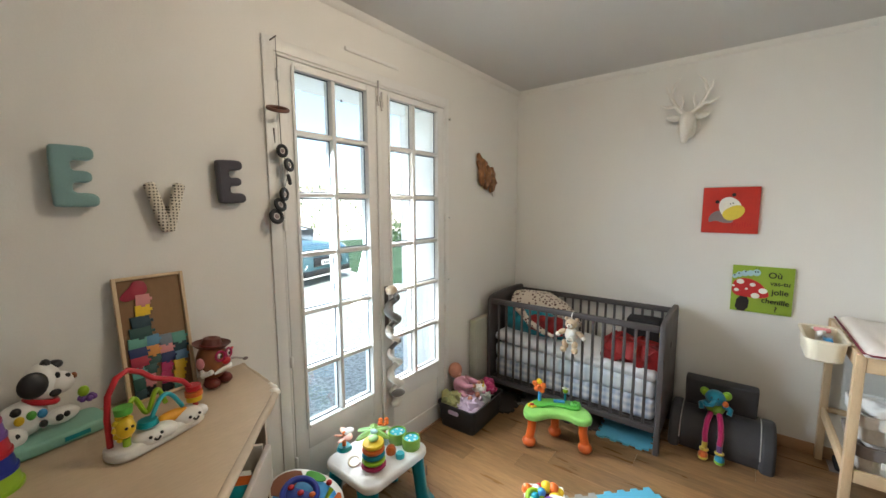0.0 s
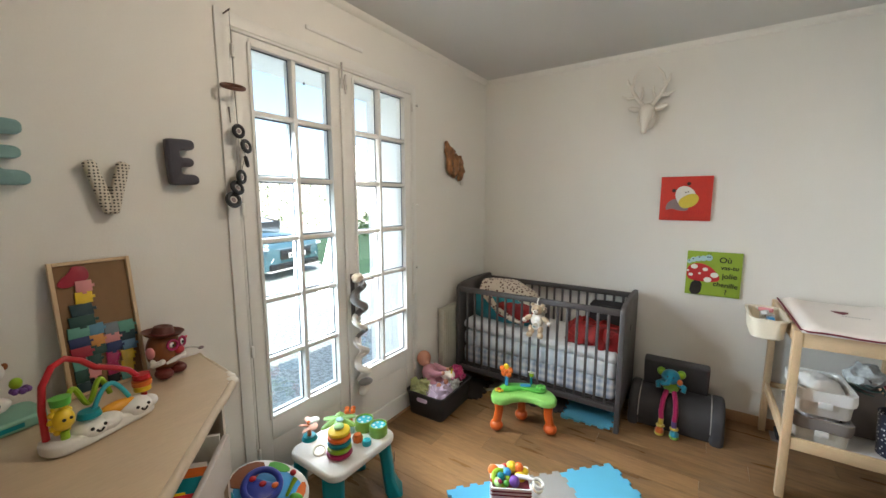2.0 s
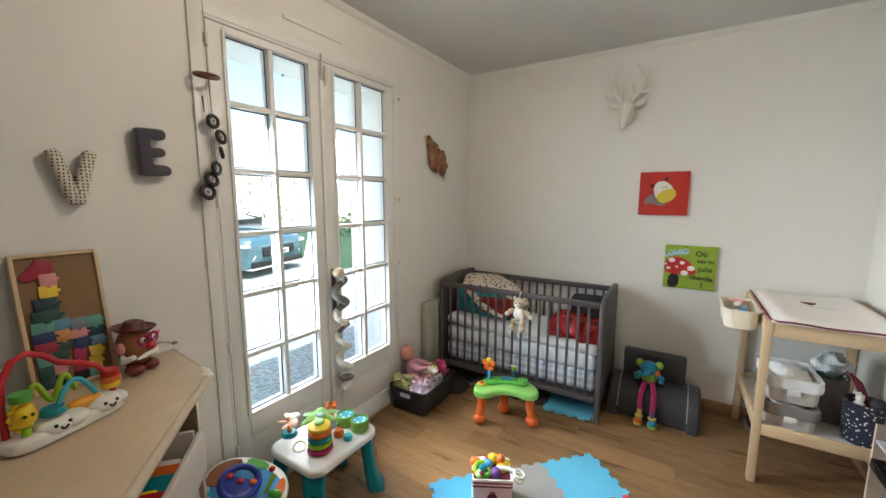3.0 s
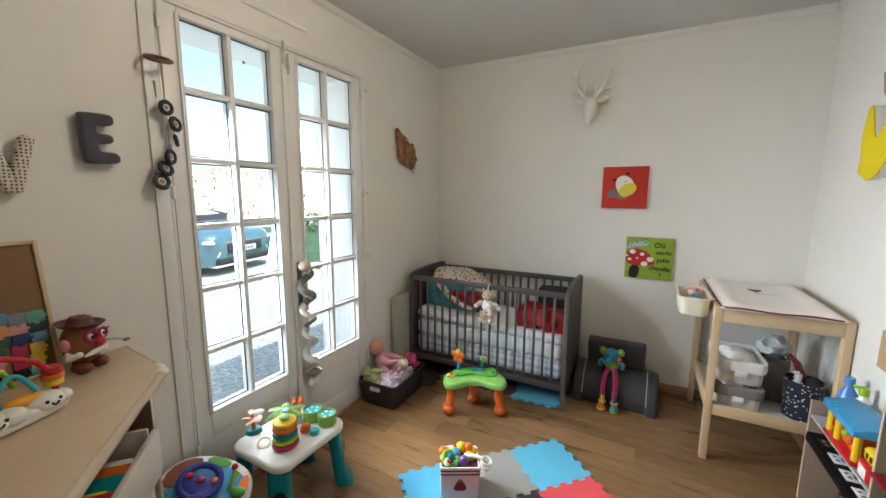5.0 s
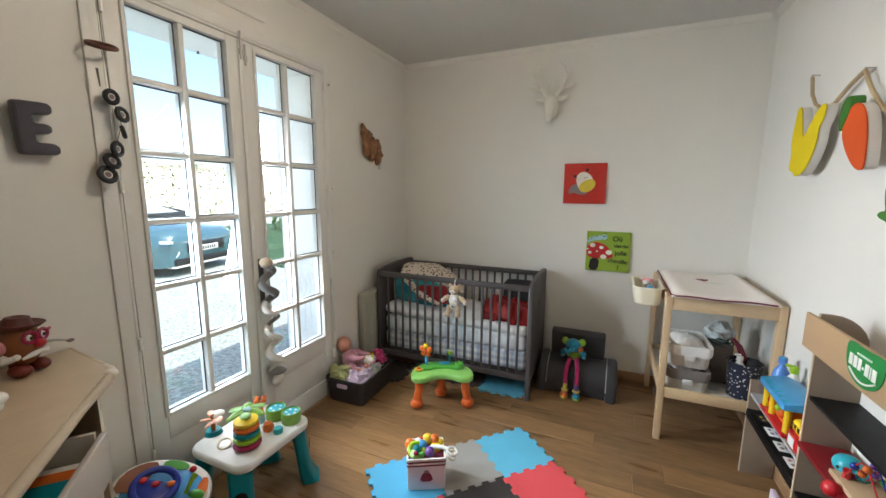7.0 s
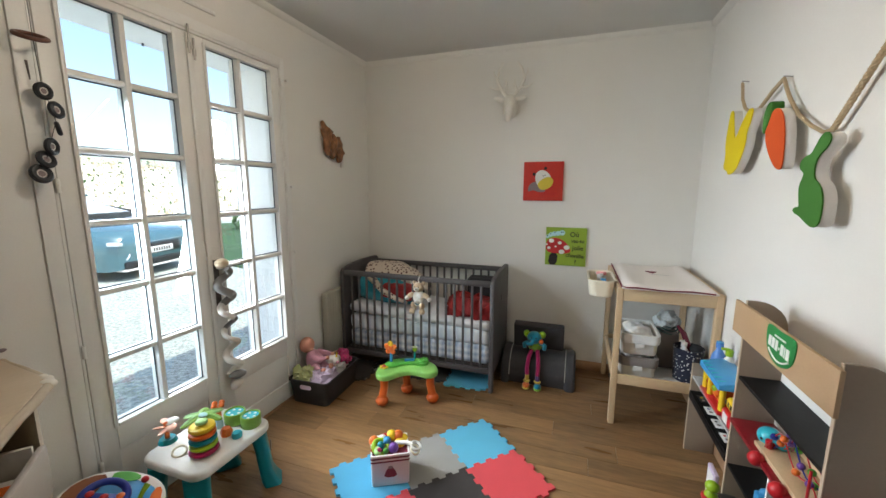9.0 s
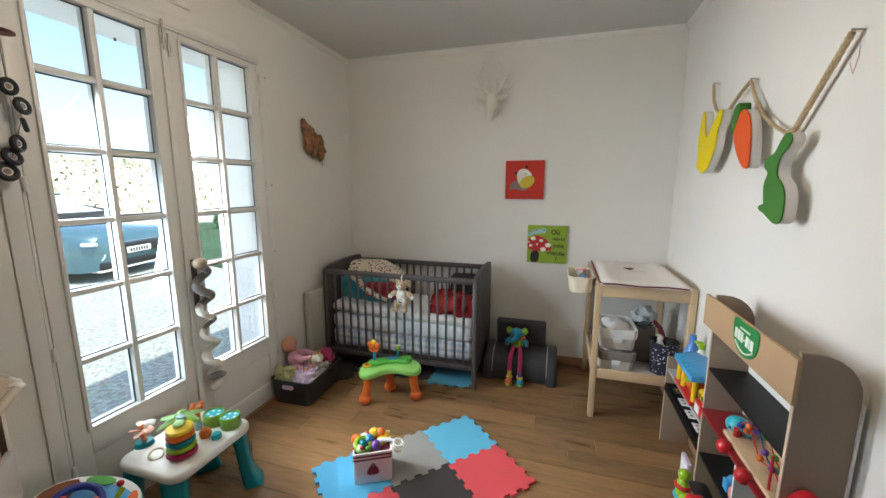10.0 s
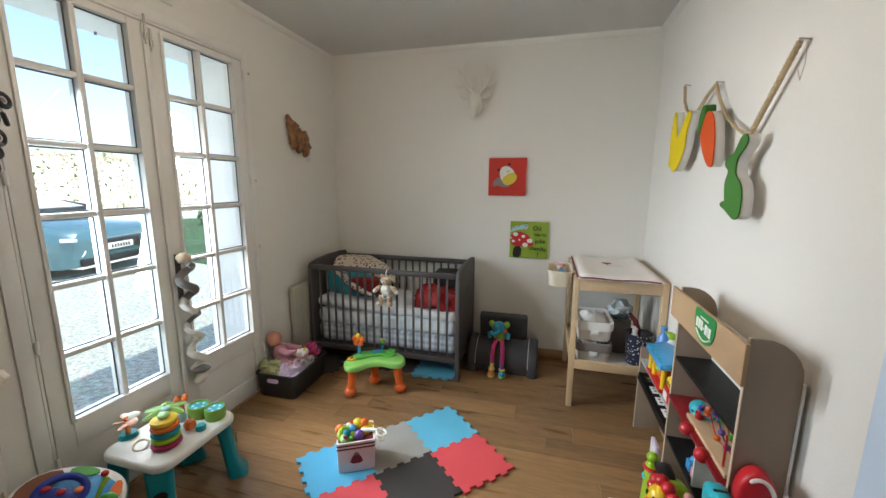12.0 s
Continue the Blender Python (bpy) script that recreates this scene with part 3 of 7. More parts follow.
grid = [[b.bm.verts.new((x, y, ground_z(x, y) - (0.3 if x > -0.3 else 0))) for y in ys] for x in xs]
b.mats = [GRAVEL, BANK]
for i in range(len(xs) - 1):
    for j in range(len(ys) - 1):
        f = b.bm.faces.new((grid[i][j], grid[i + 1][j], grid[i + 1][j + 1], grid[i][j + 1]))
        f.smooth, f.material_index = True, int(xs[i + 1] < -14.2 - 0.25 * ys[j])
bmesh.ops.recalc_face_normals(b.bm, faces=b.bm.faces)
setting("ground", b, "pale gravel yard rising to a dry bank")
b = Build().prism(smooth([(-3.6, 2.5), (-5.6, 2.9), (-7.6, 3.5), (-9.5, 4.6), (-12.5, 5.4), (-14.5, 9.5), (-9.0, 13.0), (-3.6, 9.0)], 2), -0.17, -0.135, LAWN)
setting("lawn", b, "patch of short green lawn beside the yard")
rng = random.Random(4)
b = Build()
for k in range(900):
    a, r = rng.uniform(0, 6.283), rng.random() ** 0.5
    c = Vector((-9.5 + 1.7 * r * math.cos(a), 9.3 + 1.7 * r * math.sin(a), -0.15 + (1.35 - 0.85 * r * r) * rng.random() ** 0.6))
    s, q = rng.uniform(0.06, 0.13), Euler((rng.uniform(0, 6), rng.uniform(0, 6), rng.uniform(0, 6))).to_matrix()
    vs = [b.bm.verts.new(c + q @ Vector(p) * s) for p in ((-1, 0, 0), (0, -0.5, 0.12), (1, 0, 0), (0, 0.5, 0.12))]
    b.bm.faces.new(vs)
    b._dress(vs, LEAF)
solo("shrub", b, (-9.5, 9.3, -0.15), "low dense green shrub on the lawn", "shrub", kind="stuff")
b = Build()
for k in range(5200):
    y = rng.uniform(-6, 22)
    x = -14.2 - 0.25 * y - 13 * rng.random()
    c = Vector((x, y, ground_z(x, y) + 0.45 * rng.random() ** 2))
    s, q = rng.uniform(0.05, 0.16), Euler((rng.uniform(0, 6), rng.uniform(0, 6), rng.uniform(0, 6))).to_matrix()
    vs = [b.bm.verts.new(c + q @ Vector(p) * s) for p in ((-1, 0, 0), (0, -0.5, 0.12), (1, 0, 0), (0, 0.5, 0.12))]
    b.bm.faces.new(vs)
    b._dress(vs, DRYLEAF if rng.random() < 0.78 else LEAF)
solo("bank_plants", b, (-18, 3, 0), "dry leaves and low growth over the bank", "plants", kind="stuff")


def car():
    """A parked hatchback, its front towards the house; x ahead, from its base."""
    c = local(thing("car", (0, 0, 0), "dark blue hatchback parked on the gravel, facing the house", "car"), (-5.66, 1.90, -0.16), 14)
    hw = 0.92

    def section(x, z0, z1, w, top):
        pts = []
        for y, z in ((-w, z0), (-w * 1.02, z0 + 0.18), (-w, (z0 + z1) / 2 + 0.1), (-w * 0.96, z1 - 0.10), (-w * top, z1 - 0.02), (0, z1), (w * top, z1 - 0.02), (w * 0.96, z1 - 0.10), (w, (z0 + z1) / 2 + 0.1), (w * 1.02, z0 + 0.18), (w, z0)):
            pts.append(Vector((x, y, z)))
        return pts

    b = Build()
    b.rings([section(0.0, 0.26, 0.72, 0.62, 0.8), section(-0.05, 0.20, 0.79, 0.80, 0.8), section(-0.20, 0.18, 0.855, 0.90, 0.78), section(-0.7, 0.18, 0.92, hw, 0.76), section(-1.25, 0.18, 0.98, hw, 0.76),
             section(-2.4, 0.18, 1.02, hw, 0.82), section(-3.6, 0.18, 1.05, hw, 0.82), section(-4.15, 0.22, 0.98, 0.86, 0.8), section(-4.3, 0.34, 0.80, 0.74, 0.8)], CARB)
    part("body", b, c)
    b = Build()
    b.rings([section(-1.15, 0.95, 1.00, 0.80, 0.9), section(-1.95, 0.98, 1.40, 0.70, 0.8), section(-2.5, 0.98, 1.46, 0.68, 0.8), section(-3.4, 0.98, 1.40, 0.68, 0.8), section(-4.05, 0.95, 1.02, 0.74, 0.9)], CARGLARE)
    part("greenhouse", b, c, "car windows with sky glare put into their pale colour")
    part("roof_panel", Build().box((-3.3, -0.60, 1.43), (-2.0, 0.60, 1.475), CARB, 0.02), c)
    part("grille", Build().box((-0.06, -0.46, 0.40), (0.035, 0.46, 0.60), CARK, 0.02), c, "black grille")
    part("lower_intake", Build().box((-0.10, -0.74, 0.20), (0.02, 0.74, 0.33), CARK, 0.03), c)
    part("front_splitter", Build().box((-0.16, -0.78, 0.165), (0.03, 0.78, 0.195), WHITEP, 0.01), c)
    part("bonnet_line", Build().box((-0.05, -0.56, 0.622), (0.015, 0.56, 0.634), CHROME, 0.005), c)
    for s in (-1, 1):
        part("headlight", Build().box((-0.17, -0.20, -0.036), (0.014, 0.20, 0.032), LAMPC, 0.02, Matrix.Translation((-0.075, s * 0.665, 0.632)) @ pose(0, 0, 0, s * 9, 0, s * -26)), c, "clear headlamp")
        part("daytime_light", Build().tube([(-0.03, s * 0.60, 0.53), (0.0, s * 0.66, 0.42), (-0.06, s * 0.74, 0.30)], 0.012, LAMPC, 6), c)
        part("wing_mirror", Build().box((-1.55, s * 0.95 - 0.09, 0.98), (-1.40, s * 0.95 + 0.09, 1.10), CARB, 0.03), c)
        for x in (-0.85, -3.5):
            wl = part("wheel", Build().cyl((x, s * 0.74, 0.32), (x, s * 0.925, 0.32), 0.32, CARK, seg=24), c)
            part("rim", Build().cyl((x, s * 0.90, 0.32), (x, s * 0.935, 0.32), 0.21, STEEL, seg=18), wl, "grey alloy rim")
    plate = part("number_plate", Build().box((0.03, -0.26, 0.42), (0.048, 0.26, 0.53), WHITEP, 0.006), c, "white number plate with dark bars")
    b = Build()
    for k in range(7):
        b.box((0.0485, -0.20 + 0.058 * k, 0.445), (0.0495, -0.165 + 0.058 * k, 0.505), CARK)
    part("plate_bar", b, plate)


car()

# ---- bluish daylight on the right wall, put into pale blue panels ----
BLUELIGHT = mat("blue_daylight_colour", (0.60, 0.70, 0.82), 0.4, var=0.03, scale=3, fine=90, bump=0.05)
blue_panel = setting("door_2", Build().box((W - 0.010, -3.02, 0.005), (W - 0.0005, -2.250, 2.06), BLUELIGHT, 0.002), "pale blue panel coloured as daylight on the wall, shaped as a door")
# Frame and handle are added; the blue here is daylight put into colour.
b = Build().box((W - 0.018, -2.247, 0.0), (W - 0.0005, -2.169, 2.135), BLUELIGHT, 0.003).box((W - 0.018, -3.10, 0.0), (W - 0.0005, -3.022, 2.135), BLUELIGHT, 0.003).box((W - 0.018, -3.021, 2.063), (W - 0.0005, -2.248, 2.135), BLUELIGHT, 0.003)
part("door_frame", b, blue_panel)
part("door_handle", Build().cyl((W - 0.010, -2.325, 1.03), (W - 0.055, -2.325, 1.03), 0.009, STEEL).tube([(W - 0.052, -2.322, 1.03), (W - 0.055, -2.365, 1.03), (W - 0.053, -2.435, 1.028)], 0.008, STEEL), blue_panel)


# ---- crib and what lies in it ----
def crib():
    c = thing("crib", (0.70, -0.33, 0), "dark grey painted wooden slatted cot against the wall", "crib")
    x0, x1, y0, y1 = 0.085, 1.315, -0.625, -0.055
    for x in (x0, x1 - 0.032):
        prof = [(y0 + 0.001, 0.0), (y0 + 0.045, 0.0), (y0 + 0.05, 0.13), (y1 - 0.05, 0.13), (y1 - 0.045, 0.0), (y1 - 0.001, 0.0), (y1, 0.815), (y1 - 0.02, 0.842), (y1 - 0.10, 0.848), (-0.34, 0.852), (y0 + 0.10, 0.842), (y0 + 0.02, 0.826), (y0, 0.80)]
        part("end_panel", Build().prism(prof, x, x + 0.032, CRIBG, ON_LEFT, 0.007), c)
    for y in (y0 + 0.004, y1 - 0.032):
        part("rail", Build().box((x0 + 0.032, y, 0.775), (x1 - 0.032, y + 0.028, 0.815), CRIBG, 0.008), c)
        part("rail", Build().box((x0 + 0.032, y, 0.135), (x1 - 0.032, y + 0.028, 0.175), CRIBG, 0.008), c)
        b = Build().box((-0.0085, -0.006, 0), (0.0085, 0.006, 0.60), CRIBG, 0.003)
        me = b.mesh("slat")
        n = 17
        for k in range(n):
            x = x0 + 0.032 + (x1 - x0 - 0.064) * (k + 1) / (n + 1)
            share("slat", me, c, Matrix.Translation((x - 0.70, y + 0.014 + 0.33, 0.175)))
    part("base_board", Build().box((x0 + 0.034, y0 + 0.04, 0.165), (x1 - 0.034, y1 - 0.04, 0.183), CRIBG), c)
    for x in (x0 + 0.016, x1 - 0.016):
        part("bolt_cap", Build().cyl((x - 0.020, -0.346, 0.633), (x + 0.020, -0.346, 0.633), 0.022, P_BLACK, seg=14), c)
    return c


crib()


def cushiony(lo, hi, m, bevel, amount=0.008, size=9, seed=0, cuts=7, smoothness=3):
    """A soft block with rounded edges and folds."""
    b = Build().box(lo, hi, m, bevel, seg=smoothness)
    bmesh.ops.subdivide_edges(b.bm, edges=[e for e in b.bm.edges if e.calc_length() > 0.06], cuts=cuts, use_grid_fill=True)
    for f in b.bm.faces:
        f.smooth, f.material_index = True, 0
    return rumple(b, amount, size, seed)


MX0, MX1, MY0, MY1 = 0.128, 1.272, -0.575, -0.10
solo("mattress", cushiony((MX0, MY0, 0.184), (MX1, MY1, 0.325), CHECK, 0.03, 0.006, 7, 1), (0.70, -0.34, 0.184), "thick cot mattress in a pale grey checked cover", "mattress")
solo("mattress", cushiony((MX0, MY0 - 0.003, 0.327), (MX1, MY1, 0.445), STRIPE, 0.03, 0.006, 7, 2), (0.70, -0.34, 0.327), "second mattress in a pale blue striped cover", "mattress")
b = cushiony((MX0 - 0.005, MY0 - 0.008, 0.447), (MX1, MY1, 0.525), DUVET, 0.035, 0.016, 6, 5, 9)
for v in b.bm.verts:
    v.co.z += 0.035 * (0.75 - v.co.x)
solo("duvet", b, (0.70, -0.34, 0.447), "folded pale blue-white cotton duvet on the mattress", "duvet")
b = Build()
pts = [Vector((0.16 + 0.50 * (k / 14), -0.41 + 0.04 * math.sin(3.1 * k / 14), 0.645 - 0.10 * (k / 14) ** 1.6)) for k in range(15)]
b.tube(pts, [0.085 + 0.035 * math.sin(math.pi * min(1, (k + 2) / 16)) - 0.055 * (k / 14) ** 3 for k in range(15)], TEALC, 18)
rumple(b, 0.012, 11, 3)
solo("nursing_cushion", b, (0.40, -0.36, 0.56), "long teal nursing cushion slumped in the cot", "cushion")
b = Build()
pts = [Vector((0.15 + 0.55 * (k / 14), -0.28 + 0.05 * math.sin(3.1 * k / 14), 0.745 - 0.12 * (k / 14) ** 2)) for k in range(15)]
b.tube(pts, [0.06 + 0.035 * math.sin(math.pi * min(1, (k + 2) / 15)) - 0.04 * (k / 14) ** 3 for k in range(15)], DOTC, 18)
for v in b.bm.verts:
    v.co.y = -0.28 + (v.co.y + 0.28) * 1.6
b.tube([(0.20, -0.42, 0.755), (0.30, -0.48, 0.715), (0.40, -0.53, 0.655), (0.52, -0.545, 0.605), (0.62, -0.54, 0.57)], [0.03, 0.026, 0.020, 0.018, 0.012], DOTC, 10)
rumple(b, 0.012, 9, 7)
solo("spotted_cushion", b, (0.40, -0.28, 0.62), "beige cushion with dark spots on the teal one", "cushion")
b = cushiony((0.37, -0.515, 0.575), (0.70, -0.415, 0.700), REDC, 0.035, 0.022, 13, 11)
solo("red_cloth", b, (0.53, -0.46, 0.575), "crumpled red cloth beside the cushions", "cloth")
b = cushiony((0.92, -0.55, 0.505), (1.27, -0.28, 0.635), REDC, 0.05, 0.055, 15, 17, 14)
solo("red_blanket", b, (1.1, -0.41, 0.505), "rumpled bright red fleece blanket", "blanket")
b = cushiony((1.02, -0.27, 0.52), (1.235, -0.13, 0.745), BLACKC, 0.015, 0.006, 8, 21, 4)
solo("storage_box", b, (1.13, -0.2, 0.52), "black cloth storage box in the cot", "box")
b = cushiony((1.235, -0.30, 0.60), (1.275, -0.20, 0.72), FELT_Y, 0.012, 0.008, 14, 23, 4)
solo("yellow_cloth", b, (1.255, -0.25, 0.60), "folded yellow cloth in the cot", "cloth")


def teddy():
    x, y, z = 0.768, -0.655, 0.67
    t = thing("teddy_bear", (x, y + 0.03, z + 0.13), "small beige plush bear hung on the cot rail", "soft toy")
    part("body", Build().ball((x, y, z), (0.045, 0.032, 0.052), PLUSH_W), t, "cream plush body")
    hd = part("head", Build().ball((x, y - 0.008, z + 0.075), (0.040, 0.034, 0.036), PLUSH_B), t)
    part("muzzle", Build().ball((x, y - 0.04, z + 0.068), (0.018, 0.014, 0.014), PLUSH_W), hd)
    part("nose", Build().ball((x, y - 0.053, z + 0.072), 0.005, P_BLACK, seg=8), hd)
    for s in (-1, 1):
        part("ear", Build().ball((x + s * 0.036, y, z + 0.106), 0.014, PLUSH_B, seg=10), hd)
        part("eye", Build().ball((x + s * 0.014, y - 0.038, z + 0.083), 0.004, P_BLACK, seg=8), hd)
        arm = part("arm", Build().ball((x + s * 0.062, y - 0.010, z + 0.012), (0.034, 0.018, 0.018), PLUSH_B, pose(0, 0, 0, 0, s * 35, 0)), t)
        part("paw", Build().ball((x + s * 0.086, y - 0.014, z - 0.008), 0.017, PLUSH_W, seg=10), arm)
        leg = part("leg", Build().ball((x + s * 0.032, y - 0.024, z - 0.064), (0.020, 0.024, 0.034), PLUSH_B, pose(0, 0, 0, 20, s * 14, 0)), t)
        part("foot", Build().ball((x + s * 0.038, y - 0.04, z - 0.095), (0.023, 0.022, 0.022), PLUSH_B, seg=12), leg)
    part("teether_ring", Build().torus((x + 0.004, y - 0.036, z - 0.03), (0.2, -1, 0.2), 0.022, 0.004, WHITEP, 18, 6), t)
    part("bib", Build().ball((x + 0.012, y - 0.034, z + 0.018), (0.020, 0.006, 0.018), PAPER, seg=10), t, "white bib")
    part("strap", Build().tube([(x, y, z + 0.10), (x, y - 0.006, z + 0.128), (x, y + 0.012, z + 0.150), (x, y + 0.04, z + 0.150)], 0.0035, WHITEP, 6), t)


teddy()


# ---- radiator, doll tub ----
rd = thing("radiator", (0.04, -0.43, 0.0), "flat cream wall heater behind the cot", "radiator")
part("body", Build().box((0.012, -0.775, 0.16), (0.070, -0.10, 0.660), HEATER, 0.012), rd)
for k in range(20):
    part("rib", Build().box((0.0695, -0.757 + 0.032 * k, 0.20), (0.0735, -0.740 + 0.032 * k, 0.63), HEATER, 0.0015, seg=1), rd)
part("bracket", Build().box((0.0, -0.7, 0.3), (0.0115, -0.6, 0.5), STEEL), rd, "steel wall bracket")


def doll_tub():
    t = local(thing("toy_tub", (0, 0, 0), "dark grey plastic storage tub on the floor", "tub"), (0.165, -0.965, 0), 2)

    def loop(w, h, z, r):
        return [Vector((x, y, z)) for x, y in rounded(w, h, r)]

    b = Build().rings([loop(0.265, 0.385, 0, 0.03), loop(0.275, 0.395, 0.006, 0.034), loop(0.30, 0.425, 0.160, 0.036), loop(0.315, 0.44, 0.162, 0.04), loop(0.315, 0.44, 0.174, 0.04), loop(0.295, 0.42, 0.174, 0.034), loop(0.265, 0.385, 0.012, 0.03)], TUB)
    part("tub_body", b, t)
    part("handle_hole", Build().prism(rounded(0.085, 0.028, 0.013), 0, 0.003, MAUVE, pose(-0.01, -0.2145, 0.130, 86, 0, 0)), t, "pale cut-out grip")


doll_tub()


def clothes(name, at, r, m, label, seed, amount=0.034):
    b = Build().ball(at, r, m, seg=36)
    rumple(b, amount, 34, seed)
    rumple(b, amount * 0.6, 70, seed + 2)
    solo(name, b, (at[0], at[1], at[2] - r[2]), label, "cloth")


clothes("doll_clothes", (0.10, -1.09, 0.160), (0.095, 0.075, 0.060), LIMEC, "pale lime doll clothes in the tub", 3)
clothes("doll_clothes", (0.21, -1.05, 0.150), (0.090, 0.10, 0.060), MAUVE, "pale lilac doll clothes in the tub", 5)
clothes("doll_clothes", (0.17, -0.90, 0.130), (0.11, 0.10, 0.075), WHITEC, "white doll clothes in the tub", 8)
clothes("doll_hat", (0.235, -0.845, 0.215), (0.060, 0.045, 0.045), HOTPINK, "bright pink doll hat on the clothes", 9)
b = Build()
b.ball((0.050, -1.005, 0.345), (0.050, 0.054, 0.056), SKIN).ball((0.085, -1.012, 0.325), (0.022, 0.020, 0.016), SKIN, seg=10)
b.ball((0.100, -0.995, 0.235), (0.062, 0.058, 0.078), PINKC, pose(0, 0, 0, 0, -18, 0)).tube([(0.12, -1.03, 0.275), (0.175, -1.035, 0.265), (0.215, -1.015, 0.275)], [0.026, 0.022, 0.014], PINKC, 10)
b.tube([(0.10, -0.955, 0.28), (0.16, -0.94, 0.27), (0.21, -0.945, 0.275)], [0.026, 0.022, 0.014], PINKC, 10).ball((0.222, -1.012, 0.278), 0.014, SKIN, seg=10).ball((0.218, -0.945, 0.278), 0.014, SKIN, seg=10)
b.tube([(0.12, -1.02, 0.205), (0.17, -1.055, 0.19), (0.205, -1.06, 0.20)], [0.034, 0.03, 0.022], PINKC, 10).tube([(0.13, -0.98, 0.205), (0.19, -0.99, 0.195), (0.225, -1.0, 0.21)], [0.034, 0.03, 0.022], PINKC, 10)
b.ball((0.222, -1.062, 0.205), 0.019, SKIN, seg=10).ball((0.24, -1.0, 0.215), 0.019, SKIN, seg=10)
solo("baby_doll", b, (0.11, -1.0, 0.18), "vinyl baby doll in a pink romper sitting in the tub", "doll")
b = Build().ball((0.225, -0.945, 0.235), (0.045, 0.055, 0.038), PLUSH_W).ball((0.262, -0.975, 0.25), (0.028, 0.024, 0.024), PLUSH_W, seg=12).cyl((0.265, -0.97, 0.268), (0.270, -0.965, 0.305), 0.008, FELT_Y, 0.001, 8)
b.ball((0.225, -0.92, 0.268), (0.02, 0.024, 0.022), BACKBOARD, seg=10).ball((0.285, -0.985, 0.243), (0.014, 0.013, 0.012), PINKC, seg=8)
solo("plush_unicorn", b, (0.23, -0.945, 0.20), "small white plush animal with a horn", "soft toy")


# ---- bean table ----
def bean_table():
    t = thing("bean_table", (0.79, -0.91, 0), "green bean-shaped toddler activity table with orange legs", "activity table")
    ax, side = Vector((0.895, 0.446, 0)), Vector((-0.446, 0.895, 0))
    o = Vector((0.768, -0.878, -0.046))
    outline = smooth([(-0.215, -0.045), (-0.19, -0.105), (-0.12, -0.115), (-0.05, -0.055), (0.05, -0.055), (0.12, -0.115), (0.19, -0.105), (0.215, -0.045), (0.19, 0.05), (0.11, 0.105), (0, 0.12), (-0.11, 0.105), (-0.19, 0.05)], 2)
    m = Matrix(((ax.x, side.x, 0, o.x), (ax.y, side.y, 0, o.y), (0, 0, 1, -0.046), (0, 0, 0, 1)))
    part("tabletop", Build().prism(outline, 0.238, 0.283, P_BEAN, m, 0.014, seg=3), t)
    part("tray", Build().prism([(0.72 * x, 0.5 * y + 0.045) for x, y in outline], 0.284, 0.300, P_GREEN, m, 0.006), t, "darker green raised play panel")
    for u, v in ((-0.155, -0.055), (0.155, -0.06), (0.0, 0.075)):
        p = o + ax * u + side * v
        q = p + (ax * u + side * v) * 0.10
        part("leg", Build().tube([(p.x, p.y, 0.198), (p.x, p.y, 0.13), (q.x, q.y, 0.05), (q.x, q.y, 0.03)], [0.030, 0.027, 0.027, 0.034], P_FOOT, 14).ball((q.x, q.y, 0.036), (0.043, 0.043, 0.036), P_FOOT), t, "orange bulb-footed leg")
    f = o + ax * -0.105 + side * 0.06
    b = Build().cyl((f.x, f.y, 0.244), (f.x, f.y, 0.329), 0.011, P_SKY).ball((f.x, f.y - 0.014, 0.358), 0.014, P_ORANGE, seg=10)
    part("spinner_post", b, t)
    for k in range(5):
        a = radians(90 + 72 * k)
        part("petal", Build().ball((f.x + 0.030 * math.cos(a), f.y - 0.01, 0.358 + 0.030 * math.sin(a)), (0.021, 0.009, 0.021), (P_YELLOW, P_ORANGE, P_FOOT, P_FOOT, P_ORANGE)[k], seg=12), t)
    f = o + ax * -0.155 + side * 0.0
    b = Build().ball((f.x, f.y, 0.250), (0.016, 0.016, 0.008), P_RED, seg=10)
    for k in range(6):
        b.ball((f.x + 0.02 * math.cos(k * 1.047), f.y + 0.02 * math.sin(k * 1.047), 0.246), (0.012, 0.012, 0.007), P_YELLOW, seg=8)
    part("flower_button", b, t)
    f = o + ax * 0.02 + side * 0.065
    part("display", Build().box((-0.035, -0.014, 0.298), (0.035, 0.014, 0.310), P_SKY, 0.004, m @ Matrix.Translation((0.02, 0.06, 0))), t)
    f = o + ax * 0.12 + side * 0.045
    b = Build()
    for k in range(7):
        b.ball((f.x + 0.022 * math.cos(k), f.y + 0.022 * math.sin(k), 0.254), 0.015, P_GREEN, seg=10)
    part("bush_button", b, t)
    f = o + ax * 0.06 + side * 0.085
    part("sprung_bug", Build().cyl((f.x, f.y, 0.249), (f.x, f.y, 0.314), 0.007, P_TEAL, seg=8).ball((f.x, f.y, 0.324), (0.018, 0.014, 0.02), P_LIME, seg=10).torus((f.x, f.y, 0.339), (0, 0.3, 1), 0.022, 0.003, WHITEP, 14, 6), t)


bean_table()


